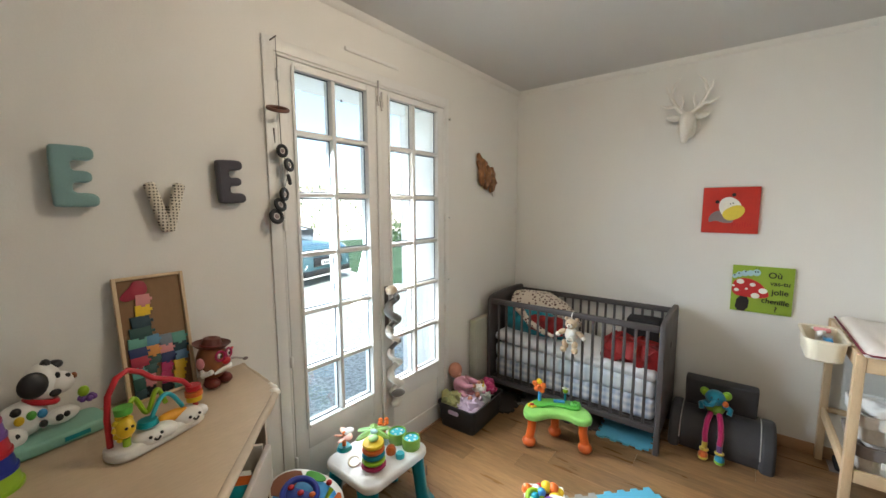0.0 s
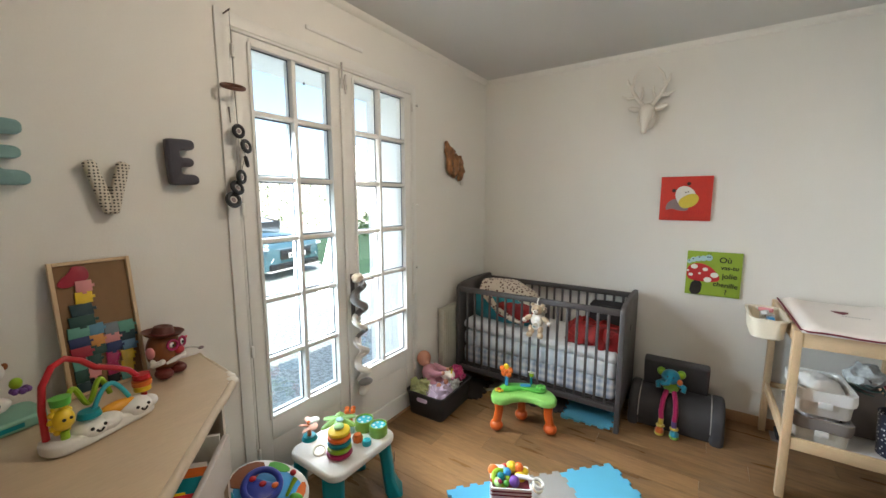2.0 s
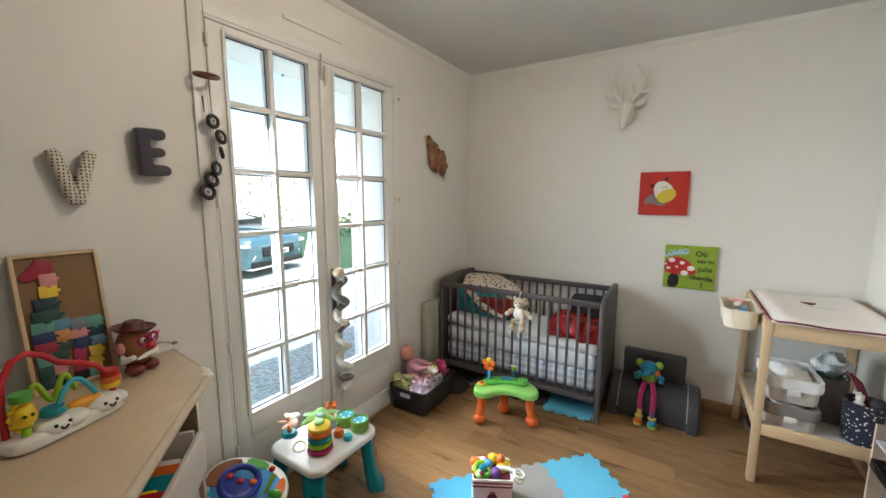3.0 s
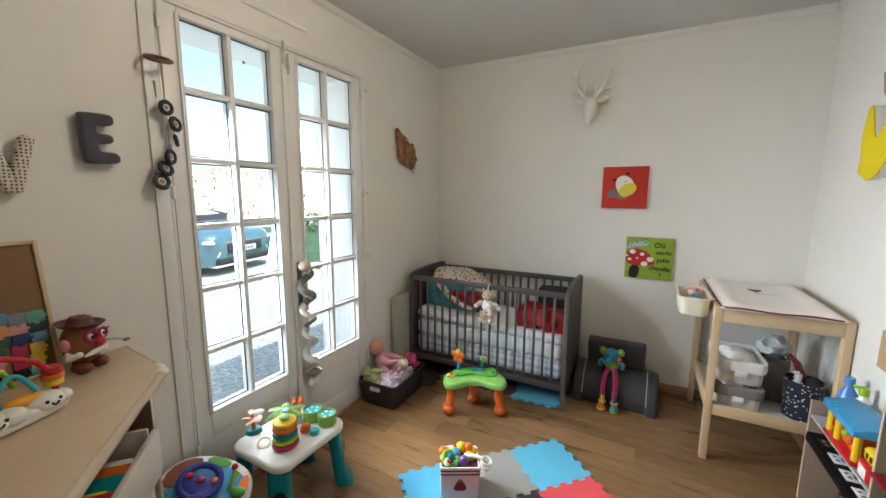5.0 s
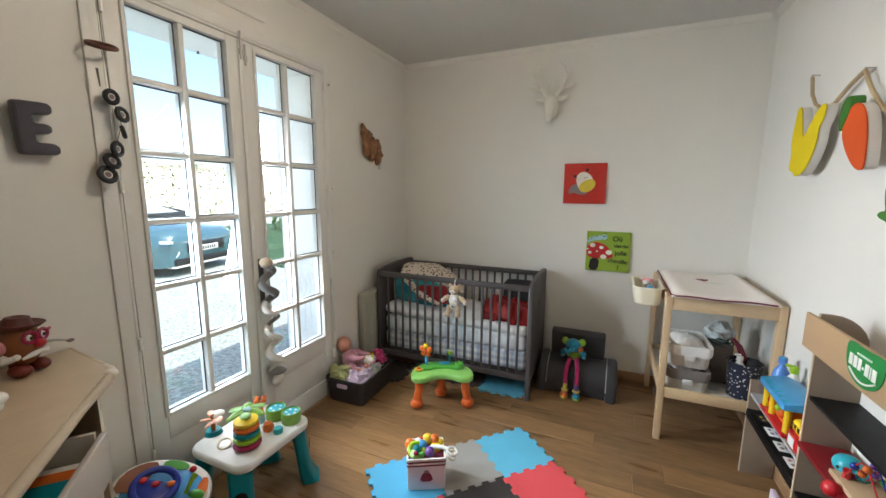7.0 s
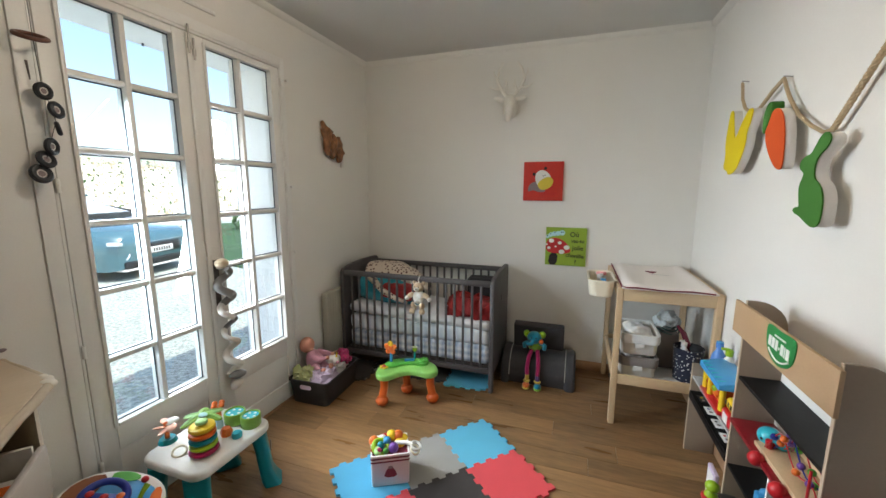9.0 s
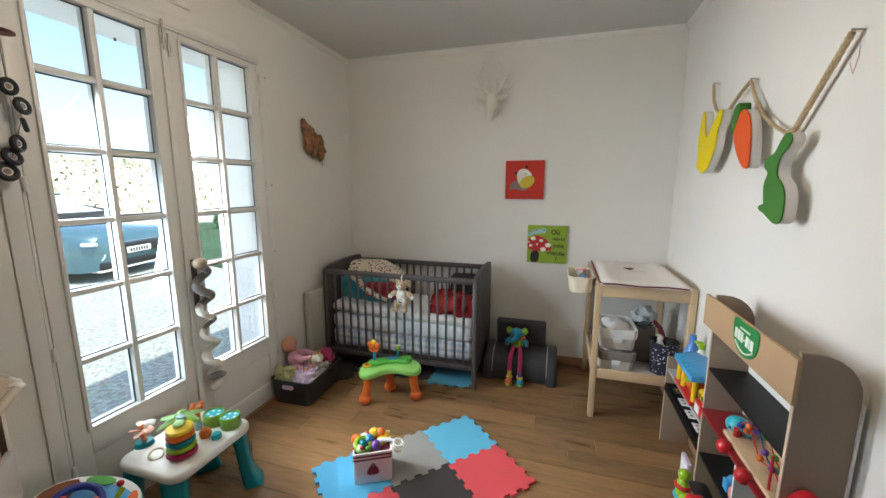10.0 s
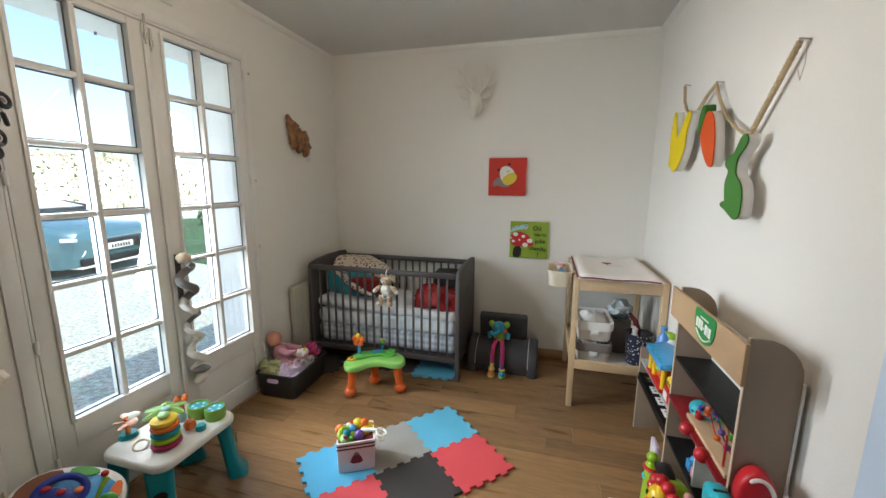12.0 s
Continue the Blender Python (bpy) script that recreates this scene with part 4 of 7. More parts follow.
# ---- low grey chair with the plush elephant ----
def low_chair():
    c = thing("toddler_chair", (1.59, -0.25, 0), "low charcoal upholstered toddler chair with pale piping", "chair")
    prof = [(-0.395, 0.0), (-0.415, 0.05), (-0.415, 0.11), (-0.39, 0.165), (-0.34, 0.205), (-0.28, 0.226), (-0.20, 0.225), (-0.12, 0.20), (-0.075, 0.15), (-0.065, 0.0)]
    part("seat_base", Build().prism(prof, 1.395, 1.800, CHAIRG, ON_LEFT, 0.010, seg=3), c)
    arm = [(-0.245 + 0.182 * math.cos(radians(a)), 0.055 + 0.182 * math.sin(radians(a))) for a in range(-4, 185, 12)]
    arm = [(-0.058, 0.0)] + arm + [(-0.428, 0.0)]
    for x, xx, inner in ((1.335, 1.402, 1.398), (1.793, 1.868, 1.797)):
        side = part("side_bolster", Build().prism(arm, x, xx, CHAIRG, ON_LEFT, 0.022, seg=4), c, "rounded padded side")
        part("piping", Build().tube([(inner, y * 0.985 - 0.004, z * 0.97 + 0.003) for y, z in arm[3:-1]], 0.0034, PIPING, 6), side, "pale grey piping")
    b = Build().box((-0.188, -0.035, 0), (0.188, 0.035, 0.235), CHAIRG, 0.014, pose(1.590, -0.185, 0.190, 12, 0, 0), 3)
    part("backrest", b, c)


low_chair()


def elephant():
    b = Build()
    x, y, z = 1.572, -0.315, 0.318
    b.ball((x, y, z - 0.035), (0.052, 0.045, 0.055), PLUSH_G).ball((x - 0.005, y - 0.02, z + 0.028), (0.054, 0.048, 0.048), PLUSH_T)
    for s in (-1, 1):
        b.ball((x + s * 0.055 - 0.004, y - 0.012, z + 0.050), (0.026, 0.010, 0.030), PLUSH_G, pose(0, 0, 0, 0, s * 20, 0)).ball((x + s * 0.055 - 0.004, y - 0.021, z + 0.050), (0.015, 0.004, 0.018), P_LIME, seg=10)
        b.ball((x + s * 0.016 - 0.005, y - 0.060, z + 0.040), 0.006, P_BLACK, seg=8)
        b.tube([(x + s * 0.042, y - 0.02, z - 0.01), (x + s * 0.075, y - 0.045, z - 0.02), (x + s * 0.068, y - 0.06, z - 0.045)], [0.018, 0.016, 0.015], PLUSH_T, 10)
    b.tube([(x - 0.005, y - 0.055, z + 0.02), (x - 0.02, y - 0.08, z + 0.0), (x - 0.045, y - 0.085, z - 0.005), (x - 0.062, y - 0.08, z + 0.012)], [0.018, 0.014, 0.012, 0.011], PLUSH_T, 10)
    b.ball((x + 0.048, y - 0.048, z + 0.012), (0.017, 0.012, 0.020), PLUSH_O, seg=10)
    for s, shin, shoe in ((-1, PLUSH_Y, PLUSH_O), (1, mat("violet_plush", (0.12, 0.06, 0.20), 1.0, sheen=0.4), PLUSH_T)):
        p = [(x + s * 0.022, y - 0.03, z - 0.07), (x + s * 0.034, y - 0.09, z - 0.105), (x + s * 0.040, y - 0.128, z - 0.17), (x + s * 0.036, y - 0.132, z - 0.215)]
        b.tube(p, 0.0155, PLUSH_P, 10).tube([p[-1], (x + s * 0.038, y - 0.136, z - 0.265)], 0.0150, shin, 10)
        b.torus((x + s * 0.038, y - 0.137, z - 0.262), (0, 0.1, 1), 0.018, 0.008, PLUSH_Y, 14, 6)
        b.ball((x + s * 0.041, y - 0.150, z - 0.292), (0.026, 0.036, 0.024), shoe, seg=14).ball((x + s * 0.041, y - 0.152, z - 0.303), (0.028, 0.039, 0.016), PLUSH_Y if s < 0 else PLUSH_G, seg=14)
    solo("plush_elephant", b, (x, y, z - 0.09), "teal and green plush elephant with long crimson legs", "soft toy")


elephant()


# ---- changing table ----
def changing_table():
    t = thing("changing_table", (2.335, -0.36, 0), "pale beech changing table with one lower shelf", "changing table")
    x0, x1, y0, y1 = 2.066, 2.604, -0.722, -0.006
    for x in (x0, x1 - 0.034):
        for y in (y0, y1 - 0.045):
            part("leg", Build().box((x, y, 0), (x + 0.034, y + 0.045, 0.872), BEECH, 0.003), t)
        part("side_rail", Build().box((x + 0.006, y0 + 0.045, 0.80), (x + 0.026, y1 - 0.045, 0.872), BEECHX, 0.003), t)
        part("side_rail", Build().box((x + 0.006, y0 + 0.045, 0.275), (x + 0.026, y1 - 0.045, 0.335), BEECHX, 0.003), t)
    for y in (y0 + 0.003, y1 - 0.024):
        part("cross_rail", Build().box((x0 + 0.034, y, 0.795), (x1 - 0.034, y + 0.021, 0.868), BEECHX, 0.003), t)
        part("cross_rail", Build().box((x0 + 0.034, y, 0.270), (x1 - 0.034, y + 0.021, 0.330), BEECHX, 0.003), t)
    part("top_board", Build().box((x0 + 0.026, y0 + 0.024, 0.828), (x1 - 0.026, y1 - 0.024, 0.842), WHITEP), t)
    part("shelf", Build().box((x0 + 0.026, y0 + 0.024, 0.285), (x1 - 0.026, y1 - 0.024, 0.300), WHITEP), t, "white shelf board")


changing_table()


def changing_pad():
    p = thing("changing_mat", (2.33, -0.39, 0.872), "padded white changing mat with wine-red piping", "changing mat")
    b = Build()
    nx, ny = 22, 28
    x0, x1, y0, y1 = 2.088, 2.566, -0.748, -0.022

    def top(u, v):
        e = min(u, 1 - u) * 2
        bulge = 0.052 * math.exp(-((min(u, 1 - u) - 0.10) / 0.10) ** 2) + 0.030 * (1 - math.exp(-e * 9))
        edge = min(1, min(v, 1 - v) * 14) ** 0.5 * min(1, min(u, 1 - u) * 16) ** 0.5
        return 0.876 + 0.006 + bulge * edge * 0.34

    g = [[b.bm.verts.new((x0 + (x1 - x0) * i / nx, y0 + (y1 - y0) * j / ny, top(i / nx, j / ny))) for j in range(ny + 1)] for i in range(nx + 1)]
    h = [[b.bm.verts.new((x0 + (x1 - x0) * i / nx, y0 + (y1 - y0) * j / ny, 0.874)) for j in range(ny + 1)] for i in range(nx + 1)]
    b.mats = [PADW]
    for i in range(nx):
        for j in range(ny):
            b.bm.faces.new((g[i][j], g[i + 1][j], g[i + 1][j + 1], g[i][j + 1])), b.bm.faces.new((h[i][j], h[i][j + 1], h[i + 1][j + 1], h[i + 1][j]))
    for i in range(nx):
        b.bm.faces.new((h[i][0], h[i + 1][0], g[i + 1][0], g[i][0])), b.bm.faces.new((g[i][ny], g[i + 1][ny], h[i + 1][ny], h[i][ny]))
    for j in range(ny):
        b.bm.faces.new((g[0][j], g[0][j + 1], h[0][j + 1], h[0][j])), b.bm.faces.new((h[nx][j], h[nx][j + 1], g[nx][j + 1], g[nx][j]))
    for f in b.bm.faces:
        f.smooth = True
    part("pad", b, p)
    part("piping", Build().tube([(x0, y1, 0.885), (x0 - 0.003, -0.4, 0.889), (x0 - 0.002, y0 + 0.02, 0.884), (x0 + 0.02, y0 - 0.004, 0.884)] + [(x0 + 0.02 + 0.44 * k / 8, y0 - 0.005, 0.884 + 0.003 * math.sin(k * 1.3)) for k in range(1, 9)], 0.0045, WINE, 6), p, "wine-red piping")
    part("motif", Build().prism([(-0.030, 0.012), (0.030, 0.012), (0.022, -0.004), (0, -0.022), (-0.022, -0.004)], 0, 0.002, WINE, Matrix.Translation((2.31, -0.30, 0.8945)) @ Matrix.Diagonal((1.15, 1.9, 1, 1))), p, "small dark red motif")
    b = Build()
    for k in range(9):
        b.box((2.30 + 0.012 * k, -0.372, 0.8930), (2.306 + 0.012 * k, -0.364, 0.8945), PIPING)
    part("print", b, p)


changing_pad()


def side_tray():
    t = thing("side_tray", (1.985, -0.47, 0.775), "cream plastic tray hooked onto the changing table", "tray")

    def loop(w, h, z, r):
        return [Vector((1.985 + x, -0.475 + y, z)) for x, y in rounded(w, h, r)]

    b = Build().rings([loop(0.115, 0.27, 0.775, 0.04), loop(0.135, 0.29, 0.782, 0.045), loop(0.15, 0.32, 0.875, 0.045), loop(0.165, 0.335, 0.878, 0.05), loop(0.165, 0.335, 0.888, 0.05), loop(0.14, 0.31, 0.886, 0.04), loop(0.125, 0.28, 0.790, 0.04)], CREAMP)
    part("tray_body", b, t)
    for y in (-0.56, -0.40):
        part("hook", Build().box((2.055, y - 0.02, 0.872), (2.085, y + 0.02, 0.880), CREAMP, 0.003), t)


side_tray()
rng = random.Random(9)
for name, m, label in (("cream_tube", WHITEP, "white cosmetic tube lying in the tray"), ("nail_brush", P_SKY, "small blue brush lying in the tray"), ("comb", STEEL, "grey comb lying in the tray"), ("cotton_pack", PAPER, "white pack of cotton in the tray"), ("wipes_lid", P_PINK, "pale pink lid in the tray")):
    k = ("cream_tube", "nail_brush", "comb", "cotton_pack", "wipes_lid").index(name)
    at = pose(1.985 + rng.uniform(-0.02, 0.02), -0.575 + 0.052 * k, 0.862 + 0.004 * k, rng.uniform(-12, 12), 8, rng.uniform(20, 160))
    b = Build().box((-0.045, -0.014, -0.012), (0.035, 0.014, 0.012), m, 0.006, at)
    b.cyl(at @ Vector((0.033, 0, 0)), at @ Vector((0.056, 0, 0)), 0.009, WHITEP, 0.007, 10)
    b.box((-0.02, -0.02, -0.07), (0.02, 0.02, -0.012), WHITEP, 0.004, at)
    solo(name, b, (at.translation.x, at.translation.y, 0.79), label, "toiletry")


# on the lower shelf
def wicker_basket(z, h, label, cloth):
    t = thing("storage_basket", (2.215, -0.52, z), label, "basket", "baskets on the shelf")

    def loop(w, d, zz, r):
        return [Vector((2.215 + x, -0.52 + y, zz)) for x, y in rounded(w, d, r)]

    part("basket_body", Build().rings([loop(0.19, 0.27, z, 0.03), loop(0.20, 0.28, z + 0.01, 0.03), loop(0.215, 0.30, z + h, 0.035), loop(0.195, 0.28, z + h, 0.03), loop(0.18, 0.26, z + 0.015, 0.03)], BASKETW), t)
    b = Build().rings([loop(0.222, 0.308, z + h - 0.05, 0.036), loop(0.228, 0.314, z + h - 0.03, 0.036), loop(0.226, 0.312, z + h + 0.006, 0.036), loop(0.20, 0.285, z + h + 0.006, 0.03), loop(0.195, 0.28, z + h - 0.03, 0.03)], cloth)
    rumple(b, 0.006, 30, z * 9)
    part("liner", b, t, "turned-over cloth liner")
    part("handle_tab", Build().box((2.19, -0.682, z + h - 0.075), (2.24, -0.676, z + h - 0.045), PAPER, 0.002), t)
    b = Build().ball((2.215, -0.52, z + h - 0.01), (0.085, 0.125, 0.032), WHITEC, seg=22)
    rumple(b, 0.014, 30, z * 5)
    part("folded_linen", b, t, "folded white linen")


wicker_basket(0.302, 0.125, "white wicker basket with a grey liner", GREYC)
wicker_basket(0.447, 0.125, "white wicker basket stacked on another one", WHITEC)
b = Build().ball((2.40, -0.40, 0.60), (0.075, 0.06, 0.065), BAG, seg=20)
rumple(b, 0.03, 26, 4)
for k in range(5):
    b.torus((2.41, -0.40, 0.555 + 0.016 * k), (0.2, -0.3, 1), 0.072 - 0.010 * k, 0.0045, mat("fir_green_print", (0.06, 0.13, 0.12), 0.6) if k == 0 else b.mats[-1], 16, 5)
b.box((2.34, -0.47, 0.302), (2.47, -0.30, 0.54), GREYC, 0.01)
solo("packed_bag", b, (2.40, -0.40, 0.302), "clear bag of dark green things on a grey box", "bag")


def navy_basket():
    t = thing("navy_basket", (2.495, -0.585, 0.302), "navy cloth basket with small white dots", "basket")
    c = (2.495, -0.585, 0.302)
    part("basket_body", Build().lathe([(0.066, 0.0), (0.072, 0.004), (0.081, 0.20), (0.083, 0.206), (0.077, 0.207), (0.066, 0.02)], c, NAVY, 28), t)


navy_basket()
b = Build().lathe([(0.024, 0), (0.026, 0.004), (0.026, 0.16), (0.014, 0.185), (0.012, 0.19), (0.016, 0.192), (0.016, 0.215), (0.0, 0.217)], (2.465, -0.60, 0.324), WHITEP, 16)
b.tube([(2.465, -0.60, 0.54), (2.465, -0.60, 0.548), (2.440, -0.605, 0.548)], 0.006, WHITEP, 8)
solo("pump_bottle", b, (2.465, -0.60, 0.324), "white pump bottle in the navy basket", "bottle")
b = Build().tube([(2.505, -0.575, 0.34), (2.50, -0.55, 0.50), (2.475, -0.53, 0.57), (2.44, -0.53, 0.615)], [0.016, 0.018, 0.016, 0.008], WINE, 10)
solo("red_brush", b, (2.505, -0.575, 0.324), "dark red brush standing in the navy basket", "brush")
b = Build().ball((2.53, -0.60, 0.505), (0.035, 0.04, 0.03), BLACKC, seg=14)
b.cyl((2.53, -0.60, 0.33), (2.53, -0.60, 0.50), 0.02, BLACKC)
solo("black_pouch", b, (2.53, -0.60, 0.33), "black cloth pouch in the navy basket", "pouch")
b = Build().box((2.14, -0.16, 0.012), (2.50, -0.03, 0.055), BLACKC, 0.012).box((2.12, -0.15, 0), (2.48, -0.04, 0.012), GREYC)
solo("flat_box", b, (2.3, -0.3, 0), "dark flat box by the wall under the changing table", "box")


# ---- on the window wall ----
def letter_e(w, h):
    s = [(0, 0.06 * h), (0.07 * w, 0), (w * 0.86, 0), (w, 0.05 * h), (w, 0.17 * h), (w * 0.86, 0.235 * h), (w * 0.44, 0.24 * h), (w * 0.44, 0.40 * h), (w * 0.76, 0.40 * h), (w * 0.88, 0.45 * h), (w * 0.88, 0.55 * h), (w * 0.76, 0.60 * h), (w * 0.44, 0.60 * h),
         (w * 0.44, 0.76 * h), (w * 0.84, 0.765 * h), (w * 0.96, 0.82 * h), (w * 0.96, 0.94 * h), (w * 0.84, h), (0.07 * w, h), (0.0, 0.95 * h)]
    return [q for i, p in enumerate(s) for q in ([(p[0] * 0.8 + s[i - 1][0] * 0.2, p[1] * 0.8 + s[i - 1][1] * 0.2), (p[0] * 0.8 + s[(i + 1) % 20][0] * 0.2, p[1] * 0.8 + s[(i + 1) % 20][1] * 0.2)])]


def wall_letter(outline, y, z, lean, m, label):
    at = Matrix.Translation((0, y, z)) @ pose(0, 0, 0, lean, 0, 0) @ ON_LEFT
    b = Build().prism(outline, 0.012, 0.048, m, at, 0.010, seg=3)
    b.box((0.0, -0.01, 0.05), (0.014, 0.01, 0.09), m, 0, Matrix.Translation((0, y, z)) @ pose(0, 0, 0, lean, 0, 0) @ Matrix.Translation((0, 0.04, 0)))
    solo("wall_letter", b, (0, y, z), label, "letter", "letters on the wall", crease=60)


wall_letter(letter_e(0.105, 0.185), -2.972, 1.537, 0, TEALL, "padded teal felt letter E on the wall")
wall_letter(letter_e(0.100, 0.168), -2.518, 1.549, 2, GREYL, "padded slate grey felt letter E on the wall")
b = Build()
for s in (-1, 1):
    b.box((0.012, -0.0175, -0.088), (0.047 + 0.001 * s, 0.0175, 0.088), DOTL, 0.012, pose(0, -2.691 + s * 0.0235, 1.536, s * -14.5, 0, 0), 3)
b.box((0, -2.70, 1.50), (0.014, -2.68, 1.54), DOTL)
solo("wall_letter", b, (0, -2.688, 1.452), "cream letter V with small dark dots on the wall", "letter", "letters on the wall", crease=60)


def ring_mobile():
    t = thing("ring_mobile", (0.05, -2.265, 2.24), "hanging mobile of dark rings on a thread", "mobile")
    part("hook", Build().cyl((0, -2.268, 2.235), (0.06, -2.268, 2.24), 0.003, IRON, seg=8), t)
    part("thread", Build().tube([(0.055, -2.268, 2.24), (0.055, -2.268, 1.95), (0.055, -2.264, 1.80), (0.055, -2.24, 1.68), (0.055, -2.29, 1.52)], 0.0012, P_BLACK, 5), t)
    part("hoop", Build().torus((0.055, -2.272, 1.947), (0.42, -0.12, 1), 0.040, 0.0075, mat("brown_wood_ring", (0.13, 0.05, 0.03), 0.5), 28, 10), t, "brown wooden hoop")
    part("pin", Build().cyl((0.055, -2.295, 1.865), (0.055, -2.292, 1.805), 0.004, IRON, 0.002, 8), t)
    for y, z, nrm, R, core in ((-2.262, 1.775, (1, 0.2, 0), 0.026, FELT_W), (-2.234, 1.718, (1, 0.5, 0.2), 0.027, FELT_W), (-2.236, 1.655, (0.5, 1, 0.2), 0.022, PIPING), (-2.262, 1.590, (1, 0.6, 0), 0.027, FELT_W), (-2.283, 1.545, (1, 0.3, 0.4), 0.028, PIPING), (-2.302, 1.495, (1, 0.1, 0.3), 0.030, FELT_W)):
        d = part("disc", Build().torus((0.055, y, z), nrm, R * 0.80, R * 0.34, mat("black_bead_ring", (0.016, 0.018, 0.022), 0.5), 20, 8), t, "black round disc with a pale ring")
        part("disc_ring", Build().torus((0.055, y, z), nrm, R * 0.44, R * 0.12, core, 18, 6), d)
        part("disc_core", Build().cyl(Vector((0.055, y, z)) - Vector(nrm).normalized() * 0.002, Vector((0.055, y, z)) + Vector(nrm).normalized() * 0.002, R * 0.34, PT_GREY, seg=14), d)


ring_mobile()


def snake():
    t = thing("plush_spiral", (0.05, -1.59, 1.02), "grey and white plush spiral toy hung on the handle", "soft toy")
    pts, rs = [], []
    for k in range(73):
        u = k / 72
        a = u * 2 * math.pi * 4.6
        pts.append((0.060 + 0.026 * math.cos(a), -1.637 + 0.036 * math.sin(a) + 0.022 * u, 1.030 - 0.61 * u))
        rs.append(0.0185 - 0.008 * abs(u - 0.4) + 0.005 * math.sin(u * 9))
    for k in range(0, 72, 8):
        part("coil", Build().tube(pts[k:k + 9], rs[k:k + 9], PLUSH_K if k // 8 in (0, 1, 2, 4) else PLUSH_W, 12), t, crease=80)
    part("head", Build().ball((0.058, -1.637, 1.055), (0.034, 0.036, 0.028), PLUSH_B), t, "brown plush head")
    part("loop", Build().torus((0.046, -1.632, 1.048), (0, 1, 0.1), 0.016, 0.006, PLUSH_B, 14, 6), t)
    part("wing", Build().ball((0.06, -1.600, 0.415), (0.03, 0.055, 0.022), PLUSH_K, pose(0, 0, 0, -10, 0, 0)), t, "grey plush wing")
    part("tail", Build().ball((0.06, -1.610, 0.365), (0.028, 0.040, 0.028), PLUSH_W, pose(0, 0, 0, 25, 0, 0)), t, "white plush tail")


snake()
b = Build()
for x, y, z, r, a in ((0.028, -0.635, 1.80, (0.030, 0.045, 0.110), 6), (0.030, -0.565, 1.760, (0.036, 0.040, 0.100), -4), (0.030, -0.485, 1.745, (0.032, 0.044, 0.098), 4), (0.026, -0.665, 1.890, (0.016, 0.020, 0.038), 10), (0.024, -0.60, 1.868, (0.02, 0.035, 0.030), 35)):
    b.ball((x, y, z), r, CARVED, pose(0, 0, 0, a, 0, 0), 18)
rumple(b, 0.022, 30, 6)
b.box((0.004, -0.44, 1.612), (0.012, -0.40, 1.70), FELT_W, 0.003, pose(0, 0, 0, 0, 0, 0)).box((0, -0.58, 1.72), (0.03, -0.55, 1.80), CARVED)
solo("wood_carving", b, (0, -0.56, 1.76), "small reddish-brown carved wooden figure on the wall", "carving", crease=70)


# ---- on the back wall ----
def deer():
    b = Build()
    c = Vector((1.292, -0.070, 2.065))
    b.ball(c + Vector((0, 0.035, 0.0)), (0.052, 0.045, 0.085), PLASTER).ball(c + Vector((0, -0.012, 0.03)), (0.050, 0.050, 0.060), PLASTER)
    b.tube([c + Vector((0, -0.03, 0.02)), c + Vector((-0.004, -0.055, -0.04)), c + Vector((-0.006, -0.068, -0.092)), c + Vector((-0.006, -0.066, -0.118))], [0.044, 0.032, 0.024, 0.017], PLASTER, 14)
    b.cyl(c + Vector((0, 0.06, 0)), c + Vector((0, 0.0745, 0)), 0.07, PLASTER, seg=24)
    for s in (-1, 1):
        b.ball(c + Vector((s * 0.078, -0.004, 0.058)), (0.046, 0.012, 0.019), PLASTER, pose(0, 0, 0, 0, s * -14, 0), 12)
        b.tube([c + Vector((s * 0.022, 0, 0.075)), c + Vector((s * 0.075, 0.01, 0.14)), c + Vector((s * 0.105, 0.0, 0.20)), c + Vector((s * 0.085, -0.02, 0.27)), c + Vector((s * 0.05, -0.035, 0.315))], [0.015, 0.014, 0.012, 0.009, 0.004], PLASTER, 8)
        b.tube([c + Vector((s * 0.075, 0.01, 0.14)), c + Vector((s * 0.125, 0.0, 0.135)), c + Vector((s * 0.165, -0.01, 0.155))], [0.012, 0.010, 0.004], PLASTER, 8)
        b.tube([c + Vector((s * 0.093, 0.0, 0.20)), c + Vector((s * 0.125, -0.01, 0.235)), c + Vector((s * 0.13, -0.02, 0.265))], [0.011, 0.008, 0.004], PLASTER, 8)
        b.tube([c + Vector((s * 0.045, 0.006, 0.12)), c + Vector((s * 0.03, -0.01, 0.165)), c + Vector((s * 0.036, -0.02, 0.20))], [0.011, 0.008, 0.004], PLASTER, 8)
    solo("deer_head", b, (1.292, 0, 2.065), "white resin stag head with antlers on the wall", "wall ornament", crease=60)


deer()


def lettering(text, x, z, size, parent, m, lean=0):
    """Words standing just proud of a canvas on the back wall."""
    cu = bpy.data.curves.new("words", "FONT")
    cu.body, cu.size, cu.extrude, cu.offset = text, size, 0.0006, 0.0006
    cu.align_x = "CENTER"
    tmp = bpy.data.objects.new("words", cu)
    me = bpy.data.meshes.new_from_object(tmp)
    bpy.data.objects.remove(tmp)
    me.materials.clear(), me.materials.append(m)
    root = parent
    while root.parent:
        root = root.parent
    me.transform(BACK[root] @ Matrix.Translation((x, -0.0245, z)) @ pose(0, 0, 0, 90, lean, 0))
    ob = new("words", me)
    ob.parent = parent


